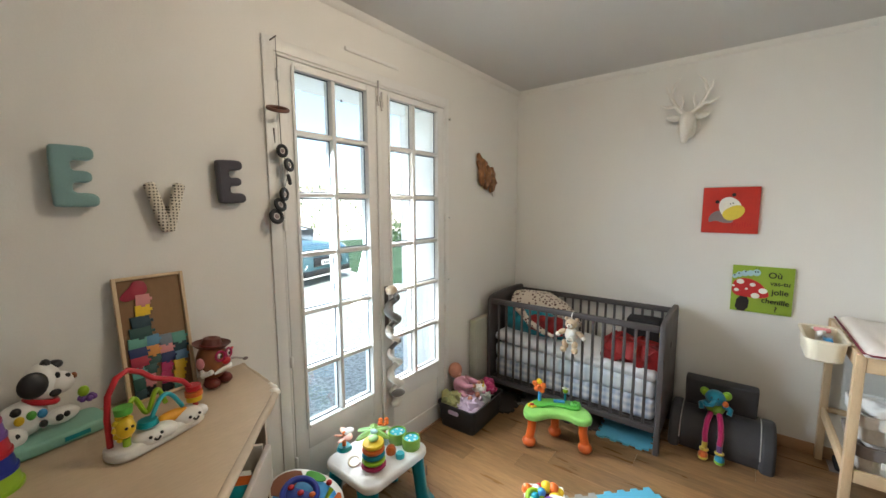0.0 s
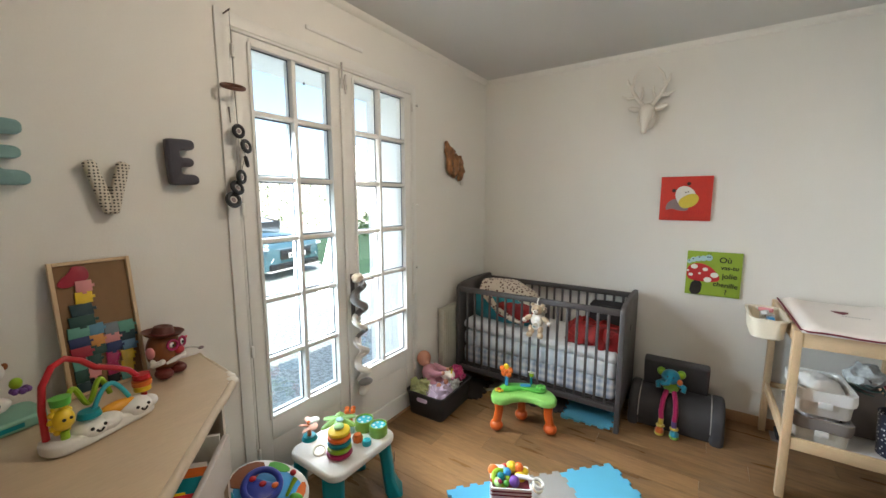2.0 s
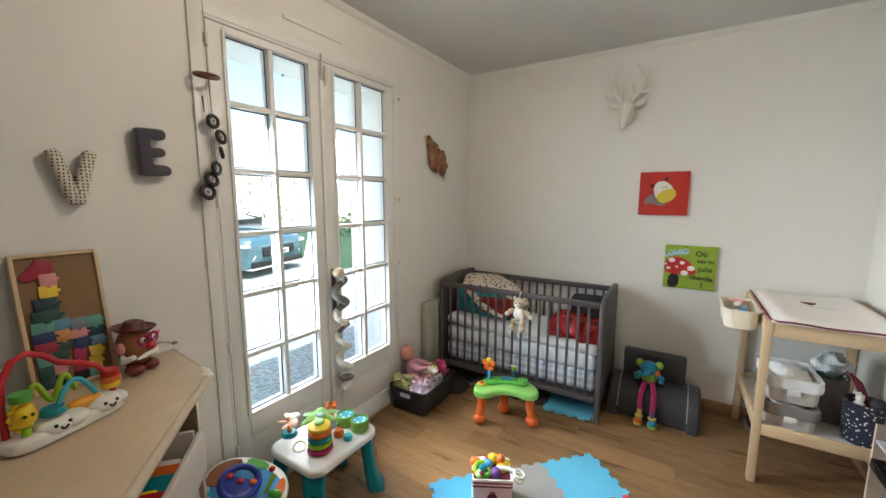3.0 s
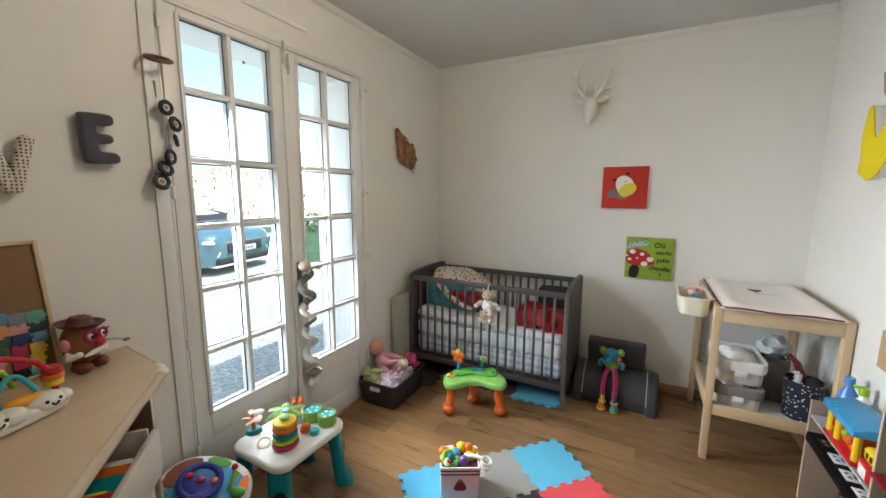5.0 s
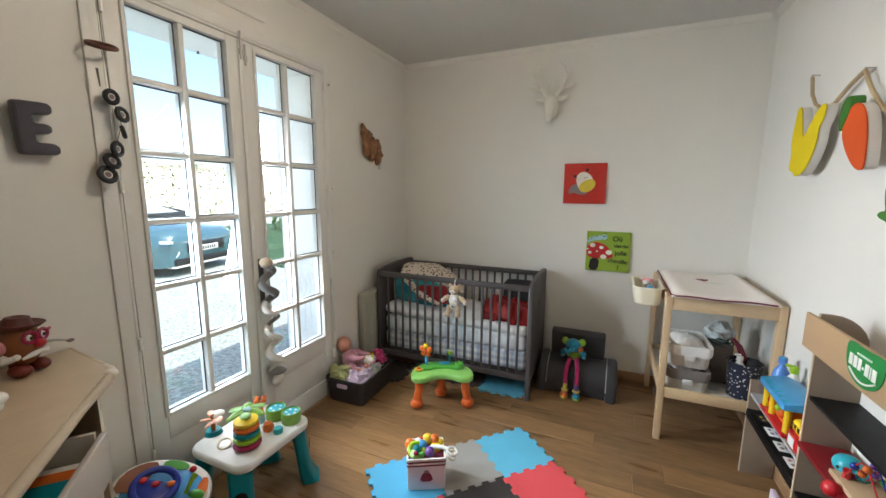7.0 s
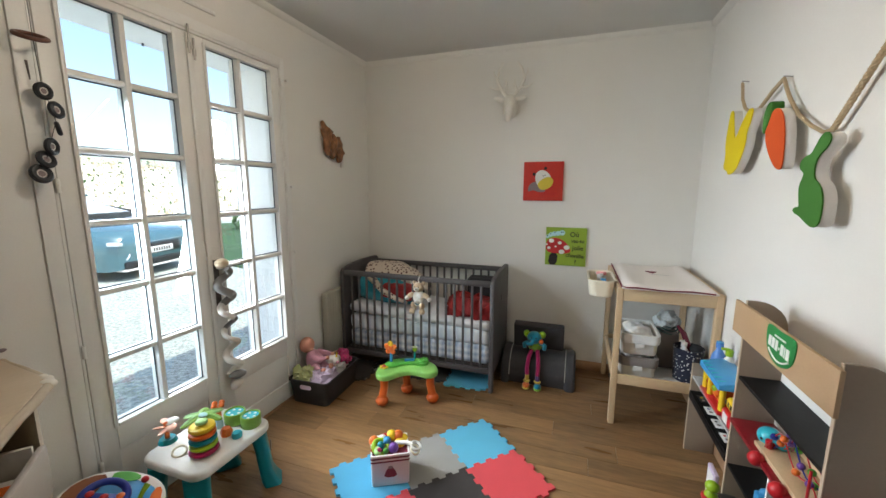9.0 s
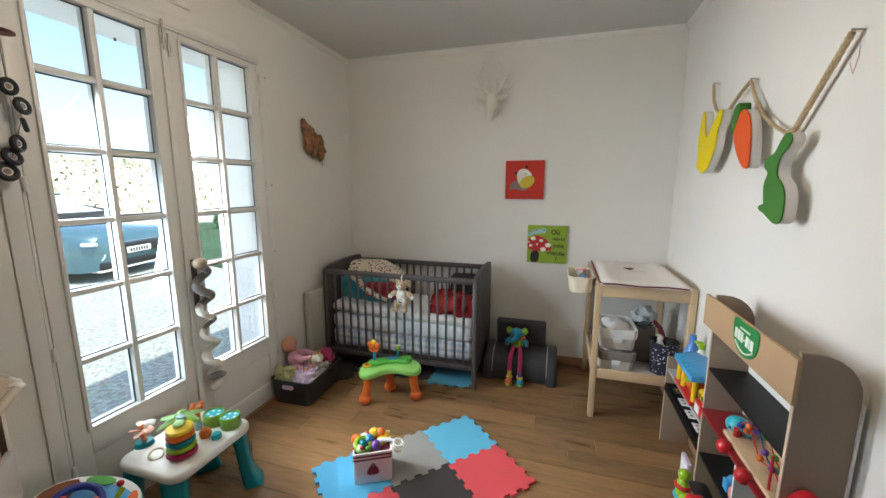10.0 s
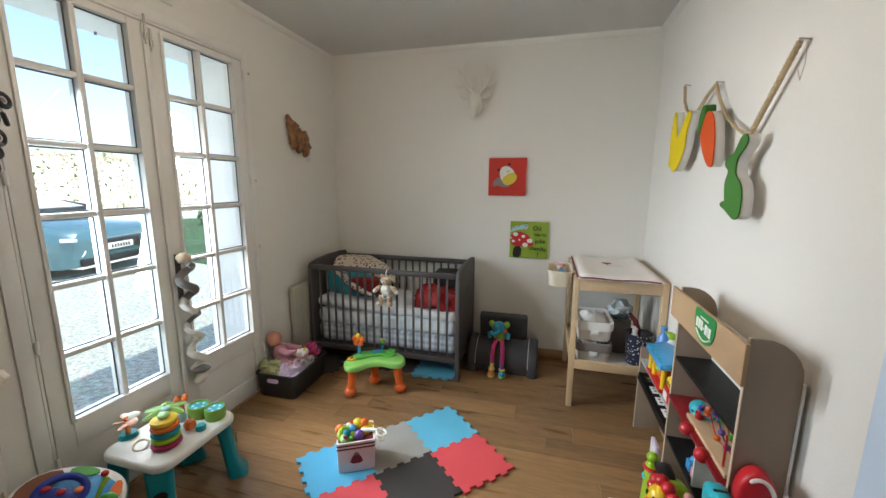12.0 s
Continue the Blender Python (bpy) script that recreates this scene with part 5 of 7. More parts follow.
def red_picture():
    cx, cz = 1.557, 1.503
    t = thing("red_canvas", (cx, 0, cz), "square red canvas with a painted white and yellow animal", "picture")
    cv = part("canvas", Build().box((cx - 0.150, -0.022, cz - 0.150), (cx + 0.150, -0.001, cz + 0.150), CAN_RED, 0.003), t)
    at = Matrix.Translation((cx, -0.0222, cz)) @ ON_BACK
    part("painted_shape", Build().prism(smooth([(-0.115, -0.085), (-0.11, -0.03), (-0.06, 0.005), (0.0, -0.02), (0.03, -0.08), (-0.03, -0.085), (-0.075, -0.065)], 2), 0, 0.0015, PT_GREY, at), cv, "grey painted body")
    part("painted_shape", Build().prism(smooth([(-0.065, 0.02), (-0.05, 0.075), (-0.005, 0.09), (0.04, 0.065), (0.065, 0.02), (0.03, -0.03), (-0.03, -0.055)], 2), 0, 0.0025, PT_WHITE, at), cv, "white painted head")
    part("painted_shape", Build().prism(smooth([(-0.045, -0.015), (0.01, 0.03), (0.06, 0.035), (0.082, 0.0), (0.06, -0.045), (0.005, -0.07), (-0.03, -0.055)], 2), 0, 0.0035, PT_YELLOW, at), cv, "yellow painted muzzle")
    for x, z, r in ((-0.07, 0.055, 0.012), (0.015, 0.10, 0.012), (0.0, 0.042, 0.004), (0.014, 0.046, 0.004)):
        part("painted_shape", Build().prism(circle(r, 12, x, z), 0.0005, 0.003, PT_DARK, at), cv)
    b = Build()
    for k in range(8):
        b.box((cx + 0.015 + 0.013 * k, -0.0235, cz - 0.105 + 0.006 * math.sin(k * 2.1)), (cx + 0.020 + 0.013 * k, -0.0222, cz - 0.08 + 0.008 * math.sin(k * 1.7)), PT_RED)
    part("painted_scrawl", b, cv)


red_picture()


def green_picture():
    cx, cz = 1.7495, 0.997
    t = thing("green_canvas", (cx, 0, cz), "square green canvas with a painted toadstool and words", "picture")
    cv = part("canvas", Build().box((cx - 0.152, -0.022, cz - 0.150), (cx + 0.152, -0.001, cz + 0.150), CAN_GREEN, 0.003), t)
    at = Matrix.Translation((cx, -0.0222, cz)) @ ON_BACK
    part("painted_shape", Build().prism(smooth([(-0.13, -0.148), (-0.118, -0.05), (-0.055, -0.05), (-0.062, -0.148)], 1), 0, 0.0015, PT_DARK, at), cv, "dark toadstool stem")
    part("painted_shape", Build().prism(smooth([(-0.150, -0.045), (-0.150, 0.045), (-0.09, 0.075), (-0.02, 0.055), (0.03, 0.0), (0.042, -0.04), (0.0, -0.055), (-0.07, -0.055)], 2), 0, 0.0025, PT_RED, at), cv, "red toadstool cap")
    for x, z, r in ((-0.108, 0.045, 0.020), (-0.045, 0.030, 0.015), (0.008, -0.005, 0.022), (-0.028, -0.040, 0.022), (-0.125, -0.012, 0.013), (-0.075, 0.0, 0.008), (-0.143, 0.015, 0.008)):
        part("painted_dot", Build().prism(circle(r, 16, x, z, r * 0.8), 0.0005, 0.0035, PT_WHITE, at), cv)
    for k, (x, z, r) in enumerate(((-0.138, 0.078, 0.014), (-0.115, 0.092, 0.018), (-0.088, 0.100, 0.019), (-0.060, 0.104, 0.019), (-0.030, 0.110, 0.021))):
        part("painted_segment", Build().prism(circle(r, 16, x, z), 0.0005, 0.0028 + 0.0002 * k, PT_BLUE, at), cv, "pale blue painted segment")
    for x, z in ((-0.118, 0.098), (-0.085, 0.112), (-0.140, 0.085), (-0.036, 0.115), (-0.024, 0.115)):
        part("painted_dot", Build().prism(circle(0.0045, 10, x, z), 0.001, 0.0045, PT_DARK, at), cv)
    for x in (-0.036, -0.022):
        part("painted_feeler", Build().tube([(cx + x, -0.024, cz + 0.128), (cx + x * 0.9, -0.024, cz + 0.144)], 0.0015, PT_DARK, 6), cv)
    lettering("Où", cx + 0.062, cz + 0.082, 0.052, cv, PT_DARK)
    lettering("vas-tu", cx + 0.088, cz + 0.036, 0.040, cv, PT_DARK)
    lettering("jolie", cx + 0.090, cz - 0.022, 0.048, cv, PT_DARK)
    lettering("chenille", cx + 0.070, cz - 0.082, 0.044, cv, PT_DARK, 4)
    lettering("?", cx + 0.075, cz - 0.132, 0.048, cv, PT_DARK)


green_picture()


# ---- garland on the right-hand wall ----
def garland():
    t = thing("rope_garland", (W, -1.2, 1.95), "felt duck, carrot and rabbit shapes on a plaited rope", "garland")
    x = W - 0.028

    def strand(points, r=0.0056):
        """Two twisted strands along a line."""
        pts = [Vector(p) for p in points]
        fine = []
        for a, c in zip(pts, pts[1:]):
            n = max(2, int((c - a).length / 0.004))
            fine += [a.lerp(c, k / n) for k in range(n)]
        fine.append(pts[-1])
        b = Build()
        for s in (0, math.pi):
            b.tube([p + 0.0036 * Vector((math.cos(k * 1.25 + s), 0.6 * math.sin(k * 1.25 + s), 0.6 * math.sin(k * 1.25 + s))) for k, p in enumerate(fine)], r, ROPE, 6)
        return b

    A, B, C = (x, -0.665, 1.985), (x, -1.105, 1.895), (x, -1.70, 1.872)
    part("rope", strand([A, (x, -0.69, 1.90), (x, -0.74, 1.845), (x, -0.815, 1.812), (x, -0.91, 1.815), (x, -1.015, 1.865), B]), t)
    part("rope", strand([B, (x, -1.135, 1.85), (x, -1.173, 1.804), (x, -1.255, 1.728), (x, -1.354, 1.671), (x, -1.434, 1.638), (x, -1.483, 1.639)]), t)
    part("rope", strand([(x, -1.483, 1.639), C], 0.0070), t)
    for p in (A, B, C):
        part("nail", Build().cyl((W, p[1], p[2] + 0.004), (x - 0.004, p[1], p[2] + 0.008), 0.0028, STEEL, seg=8), t)
    part("loose_thread", Build().tube([(x, -1.70, 1.875), (x, -1.735, 1.86), (x, -1.742, 1.80), (x, -1.728, 1.755), (x, -1.71, 1.79)], 0.0014, mat("pale_pink_thread", (0.62, 0.45, 0.40), 0.9), 5), t)

    def shape(name, outline, y, z, m, label, thick=0.036):
        at = Matrix.Translation((W - 0.036, y, z)) @ ON_RIGHT
        b = Build().prism(outline, 0.0, thick, FELT_W, at, 0.004)
        o = part(name, b, t, label)
        part("front_face", Build().prism([(u * 1.01, v * 1.01) for u, v in outline], thick + 0.0005, thick + 0.005, m, at), o)
        return o

    duck = smooth([(-0.120, 0.165), (-0.084, 0.165), (-0.066, 0.10), (-0.036, 0.027), (-0.015, 0.021), (0.036, 0.085), (0.105, 0.139), (0.15, 0.133), (0.135, 0.075), (0.105, 0.043), (0.105, -0.011), (0.075, -0.075), (0.015, -0.139), (-0.060, -0.155),
                   (-0.084, -0.133), (-0.144, -0.117), (-0.126, -0.059), (-0.15, 0.021), (-0.135, 0.101)], 1)
    shape("felt_duck", duck, -0.825, 1.672, FELT_Y, "yellow felt bird shape with white sides")
    carrot = smooth([(-0.02, 0.095), (0.035, 0.08), (0.07, 0.0), (0.085, -0.13), (0.07, -0.155), (0.02, -0.13), (-0.05, -0.04), (-0.065, 0.03)], 2)
    cr = shape("felt_carrot", [(x * 1.22, z) for x, z in carrot], -1.20, 1.672, FELT_O, "orange felt carrot with white sides")
    at = Matrix.Translation((W - 0.027, -1.20, 1.672)) @ ON_RIGHT
    part("carrot_top", Build().prism(smooth([(-0.09, -0.01), (-0.105, 0.06), (-0.085, 0.12), (-0.04, 0.13), (-0.03, 0.09), (-0.055, 0.04)], 2), 0.010, 0.054, FELT_G, at, 0.004), cr, "green felt leaves")
    bunny = smooth([(0.050, 0.152), (0.077, 0.133), (0.070, 0.106), (0.023, 0.076), (0.010, 0.046), (0.016, 0.008), (0.057, -0.015), (0.081, -0.053), (0.084, -0.106), (0.077, -0.141), (0.043, -0.152), (0.003, -0.137), (-0.038, -0.118),
                    (-0.072, -0.110), (-0.085, -0.099), (-0.065, -0.087), (-0.045, -0.091), (-0.058, -0.053), (-0.065, -0.015), (-0.045, 0.019), (-0.051, 0.030), (-0.076, 0.042), (-0.076, 0.065), (-0.051, 0.082), (-0.018, 0.087), (-0.004, 0.106), (0.023, 0.141)], 1)
    shape("felt_rabbit", bunny, -1.505, 1.475, FELT_G, "green felt rabbit shape with white sides")


garland()


# ---- dresser with toys ----
def dresser():
    t = thing("dresser", (0.3, -3.0, 0), "beige dresser with white corner guard and an open drawer", "dresser")
    top = [(0.006, -2.462), (0.302, -2.484), (0.334, -2.496), (0.355, -2.513), (0.905, -2.992), (0.50, -3.55), (0.006, -3.55)]
    part("worktop", Build().prism(top, 0.846, 0.880, LAMINATE, None, 0.006), t)
    edge = [Vector((x, y, 0.864)) for x, y in ((0.006, -2.459), (0.304, -2.481), (0.338, -2.494), (0.360, -2.511), (0.909, -2.988))]
    part("edge_strip", rumple(Build().tube([a.lerp(c, k / 8) for a, c in zip(edge, edge[1:]) for k in range(8)] + [edge[-1]], 0.0145, EDGEF, 10), 0.004, 18, 2), t, "pale soft edge strip")
    b = Build()
    for p, r in (((0.338, -2.499, 0.868), 0.024), ((0.308, -2.485, 0.872), 0.017), ((0.362, -2.518, 0.868), 0.017), ((0.280, -2.481, 0.874), 0.012), ((0.384, -2.538, 0.868), 0.012)):
        b.ball(p, (r, r, r * 0.62), CREAM, seg=14)
    part("corner_guard", b, t, "white lobed corner guard")
    inner = [(0.012, -2.513), (0.29, -2.538), (0.325, -2.562), (0.84, -3.005), (0.47, -3.52), (0.012, -3.52)]
    b = Build().prism(inner, 0.02, 0.56, CREAM, None, 0.004)
    part("carcase", b, t)
    part("side_panel", Build().prism([(0.012, -2.490), (0.305, -2.515), (0.322, -2.530), (0.295, -2.536), (0.012, -2.512)], 0.0, 0.845, LAMINATE), t)
    part("back_panel", Build().box((0.012, -3.53, 0.56), (0.03, -2.50, 0.845), BACKBOARD), t)
    u = Vector((0.757, -0.654, 0))
    m = Matrix(((u.x, 0.654, 0, 0.338), (u.y, 0.757, 0, -2.572), (0, 0, 1, 0), (0, 0, 0, 1)))
    d = part("drawer", Build().box((0.02, -0.30, 0.565), (0.68, 0.028, 0.577), CREAM, 0, m).box((0.02, -0.30, 0.577), (0.032, 0.028, 0.72), CREAM, 0, m).box((0.668, -0.30, 0.577), (0.68, 0.028, 0.72), CREAM, 0, m), t, "drawer pulled partly open")
    part("drawer_front", Build().box((0.0, 0.030, 0.555), (0.70, 0.050, 0.705), DRAWERP, 0.006, m), d, "pale beige drawer front")
    for z0, z1 in ((0.30, 0.545), (0.04, 0.29)):
        lower = part("drawer_front", Build().box((-0.01, -0.006, z0), (0.70, 0.018, z1), DRAWERP, 0.006, m), t, "pale beige drawer front")
        part("raised_panel", Build().prism([(0.345 + x, z) for x, z in smooth([(-0.30, z0 + 0.03), (0.30, z0 + 0.03), (0.30, z1 - 0.05), (0.15, z1 - 0.03), (-0.15, z1 - 0.03), (-0.30, z1 - 0.05)], 2)], 0.018, 0.026, DRAWERP, m @ Matrix(((1, 0, 0, 0), (0, 0, 1, 0), (0, 1, 0, 0), (0, 0, 0, 1))), 0.004), lower)
    rng = random.Random(3)
    cols = [(PAPER, "white"), (P_ORANGE, "orange"), (P_TEAL, "teal"), (FELT_Y, "yellow"), (P_RED, "red"), (PAPER, "white"), (P_LIME, "lime"), (P_BLUE, "dark blue"), (FELT_Y, "yellow"), (P_RED, "red"), (P_GREEN, "green"), (P_BLUE, "dark blue")]
    for k, (mm, word) in enumerate(cols):
        at = m @ Matrix.Translation((0.215 + 0.040 * k, -0.085 + rng.uniform(-0.02, 0.02), 0.579)) @ pose(0, 0, 0, 0, 24 + rng.uniform(-1.5, 1.5), rng.uniform(-3, 3))
        w, h = rng.uniform(0.15, 0.18), rng.uniform(0.085, 0.100)
        b = Build().box((-w, -h, 0), (0, h, 0.0016), mm, 0.0006, at).box((-w, -h, 0.0104), (0, h, 0.012), mm, 0.0006, at).box((-w + 0.003, -h + 0.003, 0.0016), (-0.003, h - 0.003, 0.0104), PAPER, 0, at)
        b.prism(circle(0.045, 16, -0.09 + rng.uniform(-0.02, 0.02), rng.uniform(-0.02, 0.03), 0.03), 0.0121, 0.0128, cols[(k + 5) % 12][0], at)
        solo("picture_book", b, tuple(at.translation), "%s children's book leaning in the open drawer" % word, "book", "books in the drawer")


dresser()


def puzzle():
    t = thing("wooden_puzzle", (0.06, -2.75, 0.88), "framed wooden puzzle of a colourful animal", "puzzle")
    at = Matrix.Translation((0.068, -2.755, 0.881)) @ pose(0, 0, 0, 0, -8, 3) @ ON_LEFT
    w, h = 0.205, 0.425
    part("backing", Build().box((-w / 2 + 0.008, 0.008, 0), (w / 2 - 0.008, h - 0.008, 0.006), BACKBOARD, 0, at), t, "brown hardboard backing")
    for lo, hi in (((-w / 2, 0, 0), (-w / 2 + 0.011, h, 0.016)), ((w / 2 - 0.011, 0, 0), (w / 2, h, 0.016)), ((-w / 2 + 0.011, h - 0.011, 0), (w / 2 - 0.011, h, 0.016)), ((-w / 2 + 0.011, 0, 0), (w / 2 - 0.011, 0.011, 0.016))):
        part("frame_strip", Build().box(lo, hi, BEECH, 0.002, at), t)
    rng = random.Random(12)
    g = {"r": mat("cherry_paint", (0.33, 0.012, 0.03), 0.4), "p": mat("rose_paint", (0.62, 0.24, 0.24), 0.4), "y": P_YELLOW, "k": BLACKB, "g": mat("bottle_green_paint", (0.010, 0.055, 0.042), 0.4), "t": mat("sea_green_paint", (0.10, 0.30, 0.235), 0.4), "b": mat("slate_blue_paint", (0.09, 0.24, 0.36), 0.4), "o": mat("tan_orange_paint", (0.60, 0.26, 0.06), 0.4), "n": mat("navy_paint", (0.010, 0.022, 0.10), 0.4), "l": mat("dusty_blue_paint", (0.12, 0.24, 0.36), 0.4), "m": P_MAGENTA}

    def piece(x, y, pw, ph, c, skew=0.0):
        o = [(-pw / 2, -ph / 2), (-pw * 0.15, -ph / 2), (-pw * 0.16, -ph * 0.68), (pw * 0.12, -ph * 0.68), (pw * 0.12, -ph / 2), (pw / 2, -ph / 2), (pw / 2, -ph * 0.12), (pw * 0.66, -ph * 0.14), (pw * 0.66, ph * 0.14), (pw / 2, ph * 0.12), (pw / 2, ph / 2), (-pw / 2, ph / 2)]
        part("puzzle_piece", Build().prism([(x + u + skew * v, y + v) for u, v in o], 0.0065, 0.0135 + rng.uniform(0, 0.002), g[c], at, 0.001), t)

    g["d"], g["e"] = mat("dark_teal_paint", (0.008, 0.035, 0.045), 0.4), mat("grey_blue_paint", (0.17, 0.20, 0.23), 0.4)
    part("puzzle_piece", Build().prism(smooth([(-0.088, 0.352), (-0.082, 0.368), (-0.055, 0.392), (-0.048, 0.408), (-0.030, 0.410), (-0.012, 0.400), (-0.008, 0.372), (-0.022, 0.356), (-0.045, 0.350), (-0.070, 0.342)], 1), 0.0065, 0.014, g["r"], at, 0.001), t)
    for x, y, pw, ph, c in ((-0.026, 0.343, 0.040, 0.036, "p"), (-0.030, 0.307, 0.042, 0.036, "y"), (-0.040, 0.269, 0.054, 0.038, "d"), (-0.044, 0.233, 0.062, 0.034, "g"),
                            (-0.056, 0.200, 0.052, 0.034, "t"), (-0.013, 0.200, 0.036, 0.036, "b"), (0.024, 0.192, 0.038, 0.036, "e"), (0.064, 0.190, 0.042, 0.036, "t"),
                            (-0.058, 0.168, 0.050, 0.032, "n"), (-0.016, 0.165, 0.036, 0.034, "o"), (0.022, 0.160, 0.040, 0.030, "p"), (0.064, 0.156, 0.042, 0.034, "d"),
                            (-0.058, 0.136, 0.048, 0.034, "r"), (-0.016, 0.133, 0.038, 0.032, "g"), (0.024, 0.130, 0.040, 0.032, "n"), (0.064, 0.124, 0.038, 0.034, "l"),
                            (-0.064, 0.100, 0.036, 0.040, "t"), (-0.030, 0.103, 0.034, 0.034, "g"), (0.016, 0.098, 0.032, 0.036, "m"), (0.056, 0.092, 0.034, 0.034, "y"),
                            (-0.066, 0.062, 0.032, 0.040, "g"), (-0.034, 0.068, 0.030, 0.038, "p"), (0.012, 0.060, 0.030, 0.040, "m"), (0.050, 0.056, 0.032, 0.038, "y"),
                            (-0.066, 0.026, 0.032, 0.030, "d"), (-0.036, 0.028, 0.028, 0.036, "k"), (0.010, 0.026, 0.030, 0.028, "k"), (0.046, 0.024, 0.032, 0.026, "t")):
        piece(x, y, pw, ph, c, rng.uniform(-0.10, 0.10))


puzzle()


def bead_arch():
    t = thing("baby_arch_toy", (0.38, -2.84, 0.88), "white baby toy with smiling cloud base and coloured arches", "baby toy")
    a, c = Vector((0.395, -2.955, 0.88)), Vector((0.335, -2.715, 0.88))
    d = (c - a).normalized()
    s = Vector((-d.y, d.x, 0)) * -1
    base = smooth([(-0.03, -0.055), (0.05, -0.065), (0.13, -0.055), (0.22, -0.05), (0.275, -0.035), (0.285, 0.0), (0.26, 0.04), (0.13, 0.05), (0.0, 0.055), (-0.04, 0.03), (-0.05, -0.02)], 2)
    m = Matrix(((d.x, s.x, 0, a.x), (d.y, s.y, 0, a.y), (0, 0, 1, 0.88), (0, 0, 0, 1))) @ Matrix.Translation((0.022, 0, 0)) @ Matrix.Diagonal((0.76, 0.80, 1.15, 1))
    part("base", Build().prism(base, 0.002, 0.032, WHITEP, m, 0.010, seg=3), t)
    for x, y, r in ((0.075, 0.012, 0.042), (0.115, 0.02, 0.036), (0.215, 0.008, 0.042), (0.25, 0.01, 0.030)):
        cl = part("cloud", Build().ball(m @ Vector((x, y, 0.03)), (r, r, r * 0.60), WHITEP), t)
        if r > 0.04:
            for k in (-1, 1):
                part("eye", Build().ball(m @ Vector((x + 0.018 * k, y + 0.0450, 0.038)), 0.0045, P_BLACK, seg=8), cl)
            part("mouth", Build().tube(arc(m @ Vector((x - 0.010, y + 0.0520, 0.034)), m @ Vector((x + 0.010, y + 0.0520, 0.034)), -0.007, 6), 0.0028, P_BLACK, 6), cl)
    part("yellow_shell", Build().ball(m @ Vector((0.165, 0.0, 0.046)), (0.044, 0.018, 0.016), plastic("amber_plastic", (0.78, 0.34, 0.02)), pose(0, 0, 0, 0, 0, 100)), t)

    def bow(p, q, rise, r, mm, name="arch"):
        part(name, Build().tube(arc(m @ Vector(p), m @ Vector(q), rise, 18), r, mm, 10), t)

    big = [m @ Vector((u, v, z)) for u, v, z in ((-0.025, -0.02, 0.03), (-0.026, -0.02, 0.10), (-0.018, -0.02, 0.15), (0.01, -0.02, 0.185), (0.045, -0.02, 0.195), (0.085, -0.018, 0.180), (0.12, -0.015, 0.155), (0.17, -0.01, 0.140), (0.215, -0.005, 0.122), (0.246, 0.0, 0.092), (0.255, 0.0, 0.04))]
    part("arch", Build().tube(big, 0.0075, P_RED, 10), t, "red hooped rail")
    wav = [m @ Vector((0.03 + 0.13 * k / 30, -0.025, 0.088 + 0.026 * math.sin(k / 30 * 10.2 - 0.4) + 0.012 * math.sin(math.pi * k / 30))) for k in range(31)]
    part("wave_rail", Build().tube(wav, 0.0065, P_LIME, 8), t, "lime wavy rail")
    bow((0.085, 0.01, 0.06), (0.20, 0.005, 0.06), 0.058, 0.006, P_CYAN)
    for z, r, mm in ((0.096, 0.021, P_RED), (0.080, 0.024, P_ORANGE), (0.066, 0.021, P_YELLOW)):
        part("bead", Build().cyl(m @ Vector((0.250, 0, z - 0.006)), m @ Vector((0.250, 0, z + 0.006)), r, mm), t)
    part("bead", Build().cyl(m @ Vector((0.075, 0.012, 0.056)), m @ Vector((0.075, 0.012, 0.069)), 0.026, P_TEAL, 0.022), t)
    b = Build().ball(m @ Vector((0.005, 0.018, 0.075)), (0.021, 0.022, 0.028), P_YELLOW)
    for k in range(12):
        w = k * math.pi / 6
        b.ball(m @ Vector((0.003 + 0.024 * math.cos(w), 0.010, 0.075 + 0.030 * math.sin(w))), 0.008, P_YELLOW, seg=8)
    b.cyl(m @ Vector((0.005, 0.018, 0.03)), m @ Vector((0.005, 0.018, 0.05)), 0.009, P_LIME).cyl(m @ Vector((0.005, 0.015, 0.108)), m @ Vector((0.005, 0.015, 0.124)), 0.019, P_GREEN, 0.021)
    for k in (-1, 1):
        b.ball(m @ Vector((0.005 + 0.009 * k, 0.043, 0.080)), 0.004, P_BLACK, seg=8)
    part("sun_rattle", b, t, "yellow sun-shaped rattle with a green cap")


